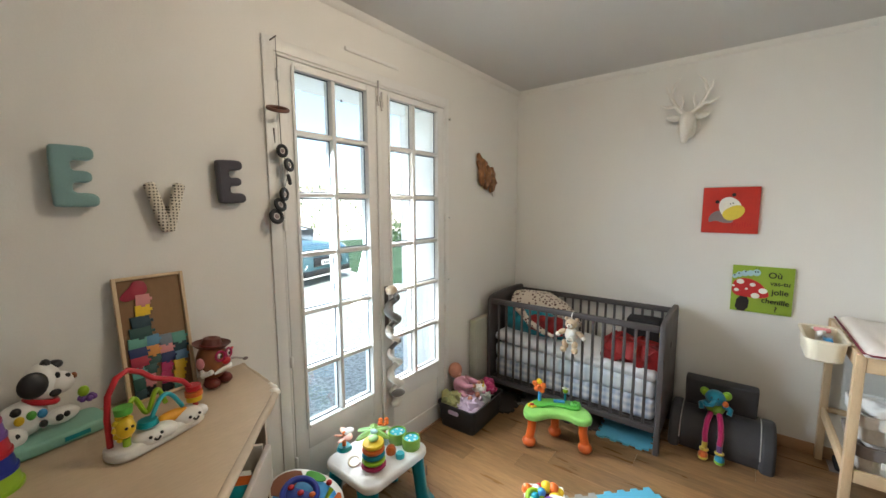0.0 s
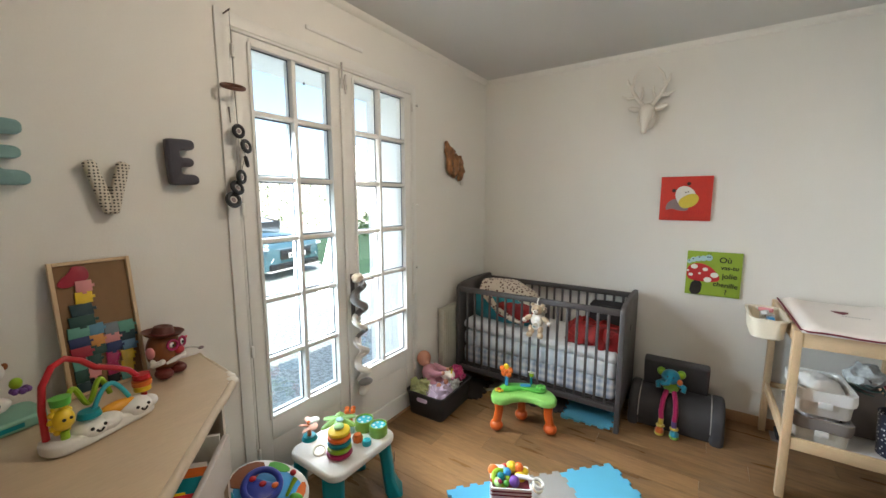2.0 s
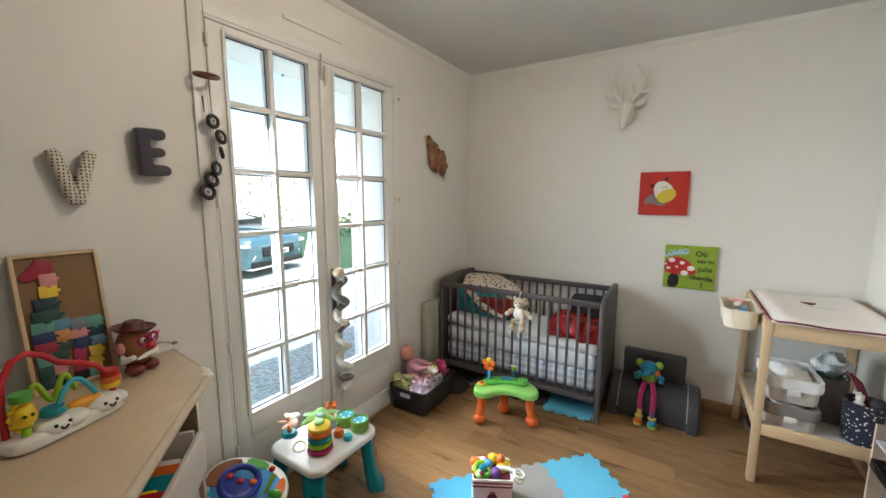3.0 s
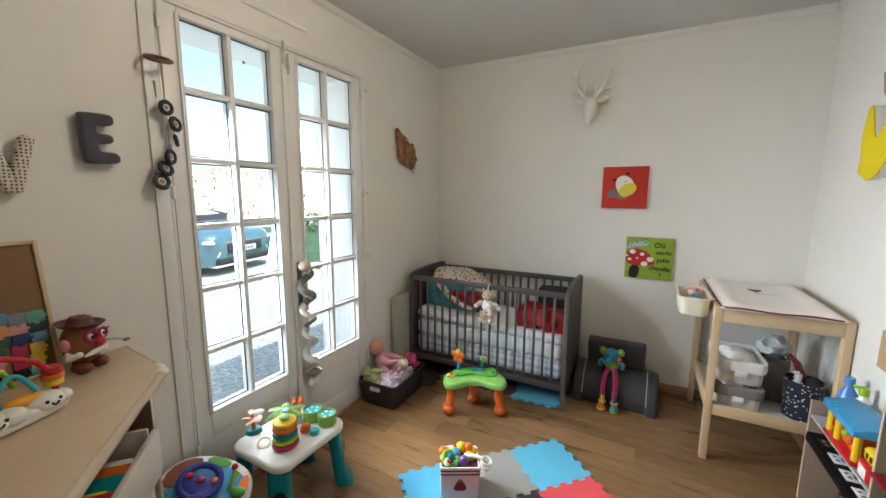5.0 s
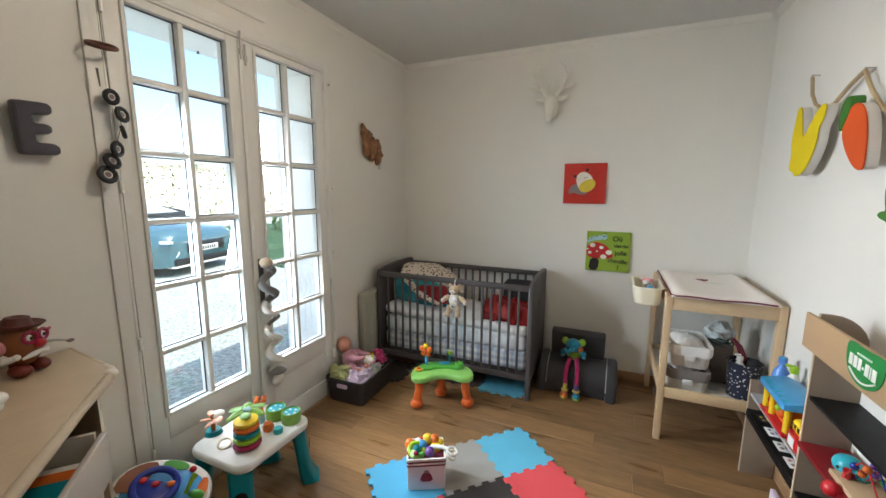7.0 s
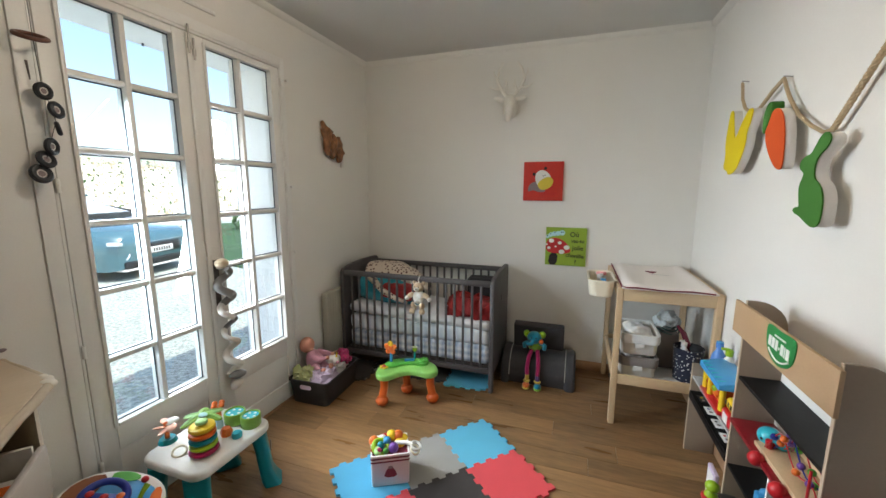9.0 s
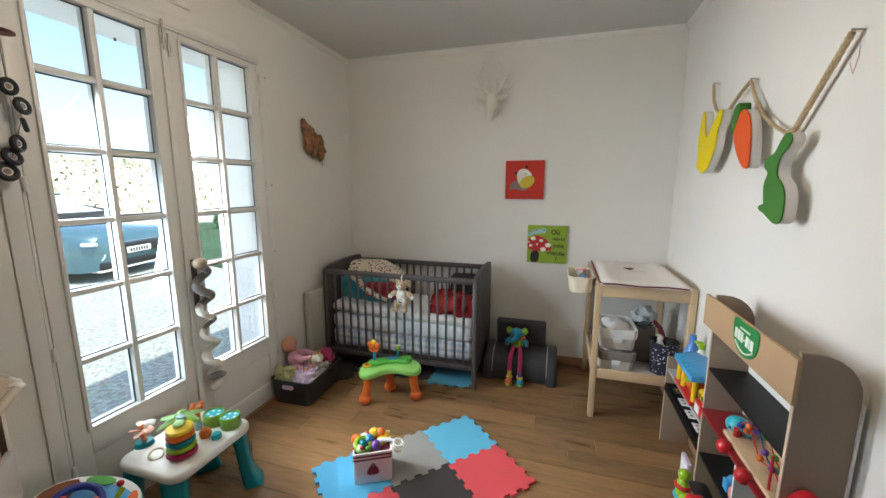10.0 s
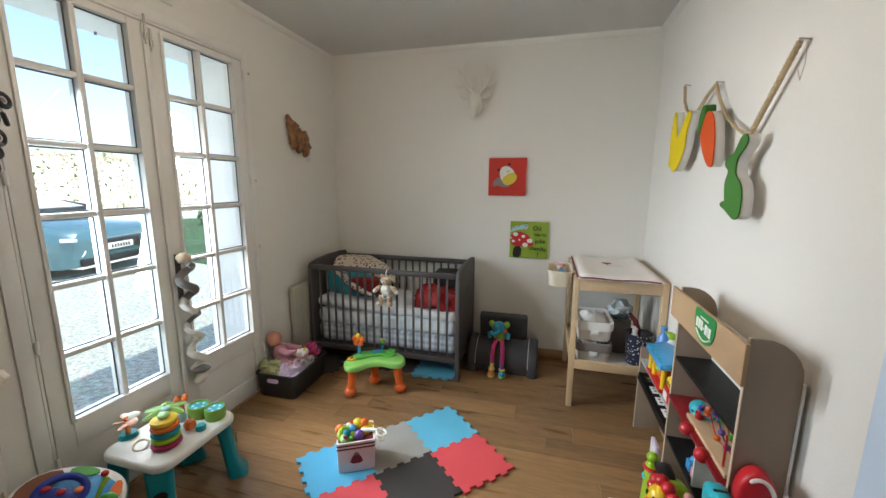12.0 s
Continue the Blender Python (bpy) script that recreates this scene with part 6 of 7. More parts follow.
bead_arch()
def egg_figure():
    c = Vector((0.125, -2.615, 0.88))
    t = thing("toy_figure", c, "brown egg-shaped toy figure with a hat and glasses", "toy figure")
    hatm, shoe = plastic("dark_red_brown_plastic", (0.115, 0.028, 0.018), 0.45), plastic("maroon_plastic", (0.17, 0.026, 0.018), 0.4)
    part("body", Build().ball(c + Vector((0, 0, 0.098)), (0.054, 0.056, 0.074), P_BROWN, seg=24), t)
    for y in (-0.027, 0.030):
        part("foot", Build().ball(c + Vector((0.020, y, 0.020)), (0.034, 0.025, 0.020), shoe).cyl(c + Vector((0.004, y, 0.02)), c + Vector((0.0, y * 0.8, 0.05)), 0.014, shoe), t, "maroon foot")
    b = Build().lathe([(0.0, 0.0), (0.038, 0.0), (0.054, 0.004), (0.064, 0.014), (0.066, 0.016), (0.054, 0.009), (0.038, 0.006), (0.034, 0.020), (0.029, 0.034), (0.018, 0.037), (0.007, 0.030), (0.0, 0.029)], c + Vector((0, 0, 0.150)), hatm, 28, pose(0, 0, 0, -5, 4, 0))
    part("hat", b, t, "dark brown brimmed hat")
    part("hat_band", Build().torus(c + Vector((0.0, 0.0, 0.160)), (0.07, 0.09, 1), 0.037, 0.003, shoe, 26, 6), t)
    part("nose", Build().ball(c + Vector((0.056, 0.010, 0.098)), (0.015, 0.018, 0.014), P_RED, seg=12), t, "red nose")
    part("moustache", Build().tube([c + Vector((0.044, -0.036, 0.062)), c + Vector((0.055, -0.012, 0.070)), c + Vector((0.058, 0.008, 0.074)), c + Vector((0.054, 0.026, 0.068)), c + Vector((0.044, 0.044, 0.074))], [0.004, 0.009, 0.007, 0.009, 0.004], WHITEP, 8), t, "white moustache")
    part("ear", Build().ball(c + Vector((0.004, -0.058, 0.105)), (0.017, 0.011, 0.021), P_PINK, seg=12), t, "pink ear")
    for s_ in (-1, 1):
        rim = part("glasses_rim", Build().torus(c + Vector((0.052, 0.020 * s_ + 0.008, 0.123)), (1, 0.25 * s_, 0.1), 0.017, 0.0045, P_MAGENTA, 20, 6), t, "pink glasses rim")
        part("eye", Build().ball(c + Vector((0.048, 0.020 * s_ + 0.008, 0.122)), (0.006, 0.009, 0.010), WHITEP, seg=10).ball(c + Vector((0.054, 0.020 * s_ + 0.009, 0.121)), (0.003, 0.005, 0.006), P_BLACK, seg=8), rim, "white eye with a black pupil")
    part("glasses_arm", Build().tube([c + Vector((0.046, 0.046, 0.124)), c + Vector((0.035, 0.066, 0.128)), c + Vector((0.015, 0.064, 0.120))], 0.0035, P_RED, 6), t)
    part("arm", Build().tube([c + Vector((0.02, 0.052, 0.085)), c + Vector((0.03, 0.085, 0.078)), c + Vector((0.045, 0.112, 0.066))], [0.006, 0.004, 0.003], STEEL, 8).ball(c + Vector((0.047, 0.116, 0.064)), (0.010, 0.012, 0.006), PT_GREY, seg=8), t, "thin arm with a grey tip")
    part("arm", Build().tube([c + Vector((0.004, -0.053, 0.075)), c + Vector((0.022, -0.064, 0.066)), c + Vector((0.040, -0.056, 0.072))], [0.008, 0.012, 0.009], WHITEP, 8).ball(c + Vector((0.044, -0.052, 0.074)), (0.010, 0.012, 0.010), WHITEP, seg=8), t, "white gloved arm")
    t.matrix_basis = pose(*c, 0, 0, 24) @ Matrix.Diagonal((0.95, 0.95, 0.97, 1))


egg_figure()


def keyboard_toy():
    t = local(thing("musical_dog_toy", (0, 0, 0), "mint plastic music toy with a spotted white dog on it", "baby toy"), (0.12, -3.055, 0.882), 10)
    part("base", Build().prism(rounded(0.13, 0.26, 0.03), 0, 0.035, P_MINT, Matrix.Translation((0.02, 0, 0)), 0.010, seg=3), t)
    part("grille", Build().box((0.087, 0.02, 0.012), (0.0885, 0.075, 0.024), P_TEAL), t)
    b = Build()
    b.ball((0.0, -0.035, 0.075), (0.045, 0.060, 0.045), WHITEP).ball((-0.01, 0.02, 0.150), (0.046, 0.048, 0.052), WHITEP).ball((0.003, 0.052, 0.142), (0.034, 0.040, 0.030), WHITEP, seg=16).ball((0.004, 0.092, 0.150), 0.009, P_BROWN, seg=8)
    b.ball((0.030, -0.010, 0.160), (0.018, 0.036, 0.034), P_BLACK, seg=16).ball((-0.02, 0.055, 0.188), (0.02, 0.022, 0.012), P_BLACK, seg=12).ball((0.024, 0.048, 0.168), (0.007, 0.007, 0.009), P_BLACK, seg=8).ball((0.034, 0.036, 0.126), (0.008, 0.015, 0.010), P_BLACK, seg=8)
    b.torus((-0.004, 0.012, 0.108), (0, 0.3, 1), 0.036, 0.008, P_RED, 20, 8)
    b.ball((0.042, -0.05, 0.085), (0.008, 0.012, 0.012), P_YELLOW, seg=8).ball((0.043, -0.024, 0.09), (0.008, 0.012, 0.012), P_GREEN, seg=8).ball((0.042, 0.0, 0.086), (0.008, 0.012, 0.012), P_SKY, seg=8)
    b.ball((0.03, 0.045, 0.062), (0.022, 0.045, 0.022), WHITEP, seg=12).ball((0.046, 0.035, 0.062), (0.009, 0.012, 0.010), P_BLACK, seg=8).ball((0.038, -0.07, 0.045), (0.024, 0.036, 0.026), WHITEP, seg=12)
    for x, y, z, q in ((0.028, -0.052, 0.104, 0.012), (0.012, -0.085, 0.090, 0.014), (0.040, 0.0, 0.058, 0.010), (0.052, -0.062, 0.052, 0.009), (0.022, 0.072, 0.160, 0.007), (-0.004, 0.03, 0.200, 0.012), (0.050, 0.052, 0.066, 0.008)):
        b.ball((x, y, z), (q, q * 1.1, q), P_BLACK, seg=8)
    bmesh.ops.transform(b.bm, matrix=Matrix.Translation((0.005, -0.005, 0.042)) @ Matrix.Diagonal((0.88, 0.88, 1.08, 1)) @ Matrix.Translation((0, 0, -0.036)), verts=b.bm.verts)
    part("dog", b, t, "white toy dog with black spots")
    b = Build().ball((0.035, 0.085, 0.118), (0.012, 0.014, 0.016), P_LIME, seg=10)
    for k in range(6):
        b.ball((0.036 + 0.014 * math.cos(k), 0.092 + 0.014 * math.sin(k * 1.05), 0.096), 0.009, P_PURPLE, seg=8)
    part("grape_charm", b, t, "purple grape charm")


keyboard_toy()
cups = thing("stacking_cups", (0.30, -3.165, 0.88), "tower of coloured plastic stacking cups", "stacking cups")
z = 0.882
for k, (r, mm, h) in enumerate(((0.064, P_LIME, 0.042), (0.058, P_BLUE, 0.042), (0.052, P_RED, 0.040), (0.046, P_PURPLE, 0.036), (0.040, P_MAGENTA, 0.032), (0.032, P_ORANGE, 0.030))):
    part("cup", Build().lathe([(r * 0.80, h), (r * 0.82, h + 0.002), (r * 0.84, h), (r * 0.94, 0.010), (r, 0.008), (r, 0.0), (r * 0.9, 0.0), (r * 0.78, h - 0.004)], (0.30, -3.165, z), mm, 28), cups)
    z += h


# ---- activity table by the window ----
def flower_table():
    t = thing("activity_table", (0.28, -1.95, 0), "white toddler activity table with teal legs and toys", "activity table")
    m = pose(0.290, -1.972, 0, 0, 0, 0)
    part("tabletop", Build().prism(rounded(0.345, 0.405, 0.062, 7), 0.288, 0.328, WHITEP, m, 0.014, seg=4), t)
    for sx in (-1, 1):
        for sy in (-1, 1):
            p, q = m @ Vector((sx * 0.108, sy * 0.158, 0)), m @ Vector((sx * 0.148, sy * 0.195, 0))
            f = (q - p).normalized()
            a = Matrix(((f.x, -f.y, 0, 0), (f.y, f.x, 0, 0), (0, 0, 1, 0), (0, 0, 0, 1)))
            b = Build()
            loops = []
            for k, (z, w, d) in enumerate(((0.293, 0.048, 0.034), (0.20, 0.046, 0.030), (0.08, 0.046, 0.030), (0.03, 0.056, 0.036), (0.004, 0.060, 0.040), (0.0, 0.054, 0.036))):
                c = p.lerp(q, min(1, k / 4))
                loops.append([Vector((c.x, c.y, z)) + a @ Vector((y, x, 0)) for x, y in rounded(w * 2, d * 2, 0.02)])
            leg = part("leg", b.rings(loops, P_TEAL), t, "teal splayed leg")
            c = p.lerp(q, 0.38) + f * 0.0325
            # No opening is cut: a black disc gives the hole's dark inside.
            part("hole", Build().prism(circle(0.026, 20, 0, 0, 0.024), 0, 0.003, P_BLACK, Matrix.Translation((c.x, c.y, 0.19)) @ f.to_track_quat("Z", "Y").to_matrix().to_4x4()), leg, "black disc for the shade in a round cut-out")
    Z = 0.329
    rod = Vector((0.352, -2.052, Z))
    rings_ = part("ring_base", Build().cyl(rod, rod + Vector((0, 0, 0.135)), 0.010, WHITEP), t)
    for k, (R, mm) in enumerate(((0.058, P_MAGENTA), (0.055, P_LIME), (0.054, P_TEAL), (0.053, P_ORANGE), (0.051, P_YELLOW))):
        part("ring", Build().lathe([(0.012, 0), (R * 0.85, 0), (R, 0.010), (R * 0.96, 0.020), (R * 0.8, 0.0245), (0.012, 0.0245)], rod + Vector((0, 0, 0.002 + 0.0255 * k)), mm, 26), rings_)
    part("ring_cap", Build().ball(rod + Vector((0, 0, 0.140)), (0.024, 0.024, 0.010), P_LEAF), rings_)
    # palm leaves
    palm = Vector((0.285, -1.995, Z))
    pm = part("palm_trunk", Build().cyl(palm, palm + Vector((0, 0, 0.118)), 0.014, P_YELLOW, 0.011), t)
    for k in range(6):
        w = radians(60 * k + 15)
        at = Matrix.Translation(palm + Vector((0.046 * math.cos(w), 0.046 * math.sin(w), 0.118))) @ pose(0, 0, 0, 0, 16, math.degrees(w))
        lf = part("palm_leaf", Build().ball(at @ Vector((0, 0, 0)), (0.046, 0.021, 0.007), P_LEAF if k % 2 else P_DRUM, at.to_3x3().to_4x4(), 16), pm, "pale green leaf")
        part("leaf_rib", Build().tube([at @ Vector((-0.036, 0, 0.0055)), at @ Vector((0.0, 0, 0.0085)), at @ Vector((0.036, 0, 0.0055))], 0.0035, P_LEAF, 6), lf)
    part("palm_button", Build().ball(palm + Vector((0.02, -0.012, 0.134)), (0.020, 0.017, 0.008), PT_BLUE, seg=14), pm, "pale blue button")
    # daisy spinner
    fl = Vector((0.135, -2.055, Z))
    d = part("daisy_base", Build().cyl(fl, fl + Vector((0, 0, 0.018)), 0.038, P_TEAL, 0.030).cyl(fl + Vector((0, 0, 0.018)), fl + Vector((0, 0, 0.07)), 0.010, P_ORANGE), t)
    for k in range(5):
        w = radians(72 * k)
        part("petal", Build().ball(fl + Vector((0.012 + 0.028 * math.cos(w), -0.006 + 0.020 * math.sin(w), 0.082 + 0.014 * math.sin(w))), (0.030, 0.021, 0.006), P_PETAL if k != 1 else WHITEP, pose(0, 0, 0, 25, 0, math.degrees(w)), 10), d, "peach petal")
    part("daisy_heart", Build().ball(fl + Vector((0.012, -0.006, 0.09)), 0.012, P_ORANGE, seg=10), d)
    part("small_ring", Build().torus((0.262, -2.095, Z + 0.010), (0.3, -0.3, 1), 0.026, 0.005, CREAMP, 22, 8), t)
    # drums and pegs
    for x, y, r in ((0.30, -1.845, 0.048), (0.392, -1.840, 0.045)):
        dr = part("drum", Build().lathe([(r * 0.92, 0), (r, 0.006), (r, 0.050), (r * 0.94, 0.056), (r * 0.86, 0.056), (r * 0.84, 0.048), (0.0, 0.047)], (x, y, Z), P_DRUM, 26), t, "green round drum")
        part("drum_face", Build().cyl((x, y, Z + 0.048), (x, y, Z + 0.0495), r * 0.80, P_CYAN, seg=24), dr)
        for k in range(5):
            part("drum_dot", Build().ball((x + r * 0.5 * math.cos(k * 1.257), y + r * 0.5 * math.sin(k * 1.257), Z + 0.050), (0.007, 0.007, 0.003), WHITEP, seg=8), dr)
    part("peg", Build().lathe([(0.024, 0), (0.026, 0.02), (0.018, 0.036), (0.0, 0.038)], (0.345, -1.935, Z), P_ORANGE, 8), t, "orange block")
    part("peg", Build().lathe([(0.021, 0), (0.022, 0.018), (0.018, 0.024), (0.0, 0.024)], (0.402, -1.930, Z), P_CYAN, 16), t, "turquoise button")
    part("peg", Build().lathe([(0.018, 0), (0.018, 0.03), (0.010, 0.045), (0.0, 0.046)], (0.265, -1.905, Z), PT_BLUE, 12), t)
    b = Build().cyl((0.20, -1.85, Z), (0.20, -1.85, Z + 0.055), 0.012, P_ORANGE)
    for k in range(4):
        b.ball((0.20 + 0.022 * math.cos(k * 1.57), -1.85 + 0.022 * math.sin(k * 1.57), Z + 0.072), (0.014, 0.014, 0.012), P_ORANGE, seg=10)
    part("crab_figure", b, t, "orange clawed figure")


flower_table()


# ---- steering-wheel toy ----
def steering_toy():
    t = thing("steering_toy", (0.21, -2.35, 0), "toddler dashboard toy with a blue steering wheel", "driving toy")
    m = pose(0.235, -2.345, 0.275, 16, 18, 36)
    body = smooth([(-0.165, -0.075), (-0.10, -0.115), (0.10, -0.115), (0.165, -0.075), (0.175, 0.03), (0.12, 0.105), (0.0, 0.135), (-0.12, 0.105), (-0.175, 0.03)], 2)
    part("dashboard", Build().prism(body, 0, 0.038, WHITEP, m, 0.012, seg=3), t)
    part("pedestal", Build().cyl((0.22, -2.36, 0.0), (0.235, -2.345, 0.275), 0.11, P_TEAL, 0.09, 24), t)
    part("panel", Build().prism([(x * 0.80 + 0.01, y * 0.72 - 0.005) for x, y in body], 0.0385, 0.045, P_SKY, m, 0.002), t, "sky blue panel")
    part("panel_left", Build().prism(smooth([(-0.15, -0.04), (-0.155, 0.03), (-0.11, 0.085), (-0.05, 0.10), (-0.06, 0.03), (-0.08, -0.03)], 1), 0.0455, 0.049, P_BROWN, m), t, "brown road panel")
    part("panel_green", Build().prism(smooth([(-0.04, 0.075), (-0.04, 0.11), (0.02, 0.115), (0.06, 0.095), (0.03, 0.075)], 1), 0.0455, 0.049, P_GREEN, m), t)
    part("panel_orange", Build().prism(smooth([(0.13, -0.05), (0.155, 0.0), (0.14, 0.06), (0.115, 0.055), (0.115, -0.04)], 1), 0.0455, 0.05, P_ORANGE, m), t)
    c = m @ Vector((-0.02, -0.015, 0.075))
    nrm = m.to_3x3() @ Vector((0, 0, 1))
    wheel = part("steering_wheel", Build().torus(c, nrm, 0.068, 0.013, P_BLUE, 32, 12), t, "blue steering wheel")
    part("spoke_plate", Build().prism(smooth([(-0.065, 0.02), (0.065, 0.02), (0.065, -0.02), (0.02, -0.06), (-0.02, -0.06), (-0.065, -0.02)], 1), 0.066, 0.080, P_BLUE, m @ Matrix.Translation((-0.02, -0.015, 0)), 0.004), wheel)
    part("wheel_hub", Build().cyl(m @ Vector((-0.02, -0.015, 0.045)), m @ Vector((-0.02, -0.015, 0.07)), 0.025, P_BLUE), wheel)
    for x, y, mm in ((-0.02, -0.012, P_RED), (0.028, -0.004, P_ORANGE), (-0.066, -0.004, P_RED)):
        part("wheel_button", Build().ball(m @ Vector((x, y, 0.082)), (0.014, 0.014, 0.009), mm, seg=12), wheel)
    part("gear_lever", Build().tube([m @ Vector((0.085, -0.01, 0.045)), m @ Vector((0.09, 0.01, 0.085)), m @ Vector((0.095, 0.035, 0.095))], [0.007, 0.008, 0.011], P_LIME, 10), t, "lime gear lever")
    part("indicator", Build().ball(m @ Vector((0.125, -0.02, 0.062)), (0.028, 0.018, 0.018), P_GREEN, m.to_3x3().to_4x4()), t, "green roller button")
    part("horn", Build().ball(m @ Vector((0.07, 0.085, 0.05)), (0.013, 0.013, 0.012), P_RED, seg=12), t, "red button")
    part("key", Build().ball(m @ Vector((-0.13, -0.07, 0.046)), (0.026, 0.02, 0.010), P_TEAL, m.to_3x3().to_4x4()), t)
    part("front_strip", Build().tube(arc(m @ Vector((-0.03, -0.105, 0.04)), m @ Vector((0.12, -0.085, 0.04)), 0.006, 8), 0.009, P_LIME, 8), t)


steering_toy()


# ---- foam tiles ----
TILE_W = 0.316


def foam_outline(w, teeth, depth, phase):
    """A square with jigsaw teeth on its four sides."""
    pts = []
    for side in range(4):
        a = radians(90 * side)
        n = teeth * 2
        for k in range(n):
            out = depth / 2 if (k + phase[side]) % 2 == 0 else -depth / 2
            for f, g in ((0.06, 0.04), (0.94, 0.06)):
                x = -w / 2 + 0.006 + (w - 0.012) * (k + f) / n
                y = -w / 2 - out
                pts.append((x * math.cos(a) - y * math.sin(a), x * math.sin(a) + y * math.cos(a)))
    return pts


def foam_tile(name, centre, turn, m, label, phase):
    at = Matrix.Translation((centre[0], centre[1], 0)) @ pose(0, 0, 0, 0, 0, turn)
    b = Build().prism(foam_outline(TILE_W - 0.001, 4, 0.017, phase), 0.0005, 0.0125, m, at)
    solo(name, b, (centre[0], centre[1], 0), label, "floor mat", "foam tiles on the floor")


MC, MT = Vector((1.228, -1.512)), 45.5
ux, vx = Vector((math.cos(radians(MT)), math.sin(radians(MT)))), Vector((math.sin(radians(MT)), -math.cos(radians(MT))))
for i, j, m, word in ((0, 0, FOAM_B, "blue"), (1, 0, FOAM_G, "grey"), (2, 0, FOAM_L, "light blue"), (0, 1, FOAM_R, "coral red"), (1, 1, FOAM_K, "charcoal"), (2, 1, FOAM_R, "coral red")):
    foam_tile("foam_tile", MC + ux * TILE_W * (i - 1) + vx * TILE_W * (j - 0.5), MT, m, "%s interlocking foam tile on the oak floor" % word, (0, 0, 0, 0))
for cx, cy, m, word in ((1.10, -0.46, FOAM_L, "light blue"), (0.785, -0.44, FOAM_K, "charcoal"), (0.47, -0.42, FOAM_G, "grey"), (0.20, -0.62, FOAM_K, "charcoal")):
    foam_tile("foam_tile", (cx, cy), 4, m, "%s foam tile pushed under the cot" % word, (0, 1, 0, 1))


# ---- striped toy box on the mat ----
def toy_box():
    t = local(thing("toy_box", (0, 0, 0), "white fabric toy box with wine stripes, full of toys", "toy box"), (0.985, -1.565, 0.0130), 29)
    w, d, h = 0.178, 0.150, 0.165

    def loop(ww, dd, z, r=0.010):
        return [Vector((x, y, z)) for x, y in rounded(ww, dd, r, 3)]

    part("box_body", Build().rings([loop(w, d, 0), loop(w + 0.004, d + 0.004, 0.004), loop(w + 0.010, d + 0.010, h), loop(w - 0.004, d - 0.004, h), loop(w - 0.012, d - 0.012, 0.01)], WHITEC), t)
    for z in (h - 0.038, h - 0.020):
        part("stripe", Build().rings([loop(w + 0.0105, d + 0.0105, z), loop(w + 0.0115, d + 0.0115, z + 0.001), loop(w + 0.0115, d + 0.0115, z + 0.007), loop(w + 0.0105, d + 0.0105, z + 0.008)], WINE), t)
    at = Matrix.Translation((0, -d / 2 - 0.0048, 0)) @ ON_BACK
    part("motif", Build().prism(smooth([(-0.034, 0.048), (0.034, 0.048), (0.022, 0.085), (0.008, 0.098), (-0.008, 0.098), (-0.022, 0.085)], 1), 0, 0.0015, WINE, at), t, "wine-red printed motif")
    part("motif_cap", Build().prism(smooth([(-0.014, 0.094), (0.014, 0.094), (0.010, 0.108), (-0.010, 0.108)], 1), 0.0005, 0.002, PT_GREY, at), t)


toy_box()
bx = pose(0.985, -1.565, 0.013, 0, 0, 29)


def in_box(name, b, at, label):
    p = bx @ Vector(at)
    me = b.mesh(name)
    me.transform(bx)
    me.transform(Matrix.Translation(p).inverted())
    ob = new(name, me)
    ob.location = p
    tagged(ob, label, "rattle", "toys in the box")


in_box("caterpillar_rattle", Build().ball((-0.02, 0.05, 0.165), 0.026, P_RED, seg=14).ball((0.012, 0.052, 0.178), 0.028, P_YELLOW, seg=14).ball((0.045, 0.048, 0.176), 0.027, P_ORANGE, seg=14).ball((0.072, 0.042, 0.160), 0.024, P_YELLOW, seg=14).box((-0.02, 0.03, 0.012), (0.06, 0.06, 0.15), P_YELLOW, 0.01), (0.02, 0.05, 0.012), "red and yellow ball rattle on top")
in_box("green_rattle", Build().torus((-0.045, -0.02, 0.17), (0.3, -0.5, 1), 0.036, 0.012, P_LIME, 24, 10).ball((-0.080, -0.03, 0.165), 0.016, P_RED, seg=10).ball((-0.022, -0.05, 0.168), 0.014, P_GREEN, seg=10).ball((-0.045, -0.02, 0.178), 0.02, P_TEAL, seg=12).box((-0.06, -0.04, 0.012), (-0.03, -0.01, 0.15), P_LIME, 0.005), (-0.045, -0.02, 0.012), "lime ring rattle with beads")
in_box("orange_ball", Build().ball((-0.078, 0.035, 0.168), 0.026, P_ORANGE).cyl((-0.06, 0.03, 0.016), (-0.07, 0.033, 0.15), 0.014, P_YELLOW, 0.011), (-0.06, 0.03, 0.012), "orange ball on a yellow stem")
in_box("purple_ball", Build().ball((0.018, -0.038, 0.172), 0.025, P_PURPLE).cyl((0.018, -0.035, 0.016), (0.018, -0.038, 0.15), 0.014, P_BLUE), (0.018, -0.035, 0.012), "purple ball rattle in the box")
in_box("blue_ball", Build().ball((-0.015, 0.012, 0.178), 0.022, P_SKY).ball((-0.035, 0.03, 0.182), 0.018, WHITEP, seg=12).cyl((-0.015, 0.012, 0.016), (-0.015, 0.012, 0.16), 0.012, WHITEP), (-0.015, 0.012, 0.012), "blue and white ball rattle")
in_box("white_keys", Build().tube([(0.03, 0.0, 0.172), (0.075, -0.02, 0.182), (0.11, -0.032, 0.178)], [0.010, 0.010, 0.008], WHITEP, 10).torus((0.128, -0.038, 0.170), (0.3, -0.2, 1), 0.024, 0.006, WHITEP, 20, 8).torus((0.122, -0.05, 0.158), (0.5, -0.6, 1), 0.022, 0.006, CREAMP, 20, 8).cyl((0.03, 0.0, 0.016), (0.03, 0.0, 0.172), 0.010, WHITEP), (0.03, 0.0, 0.012), "white plastic key ring hanging over the edge")
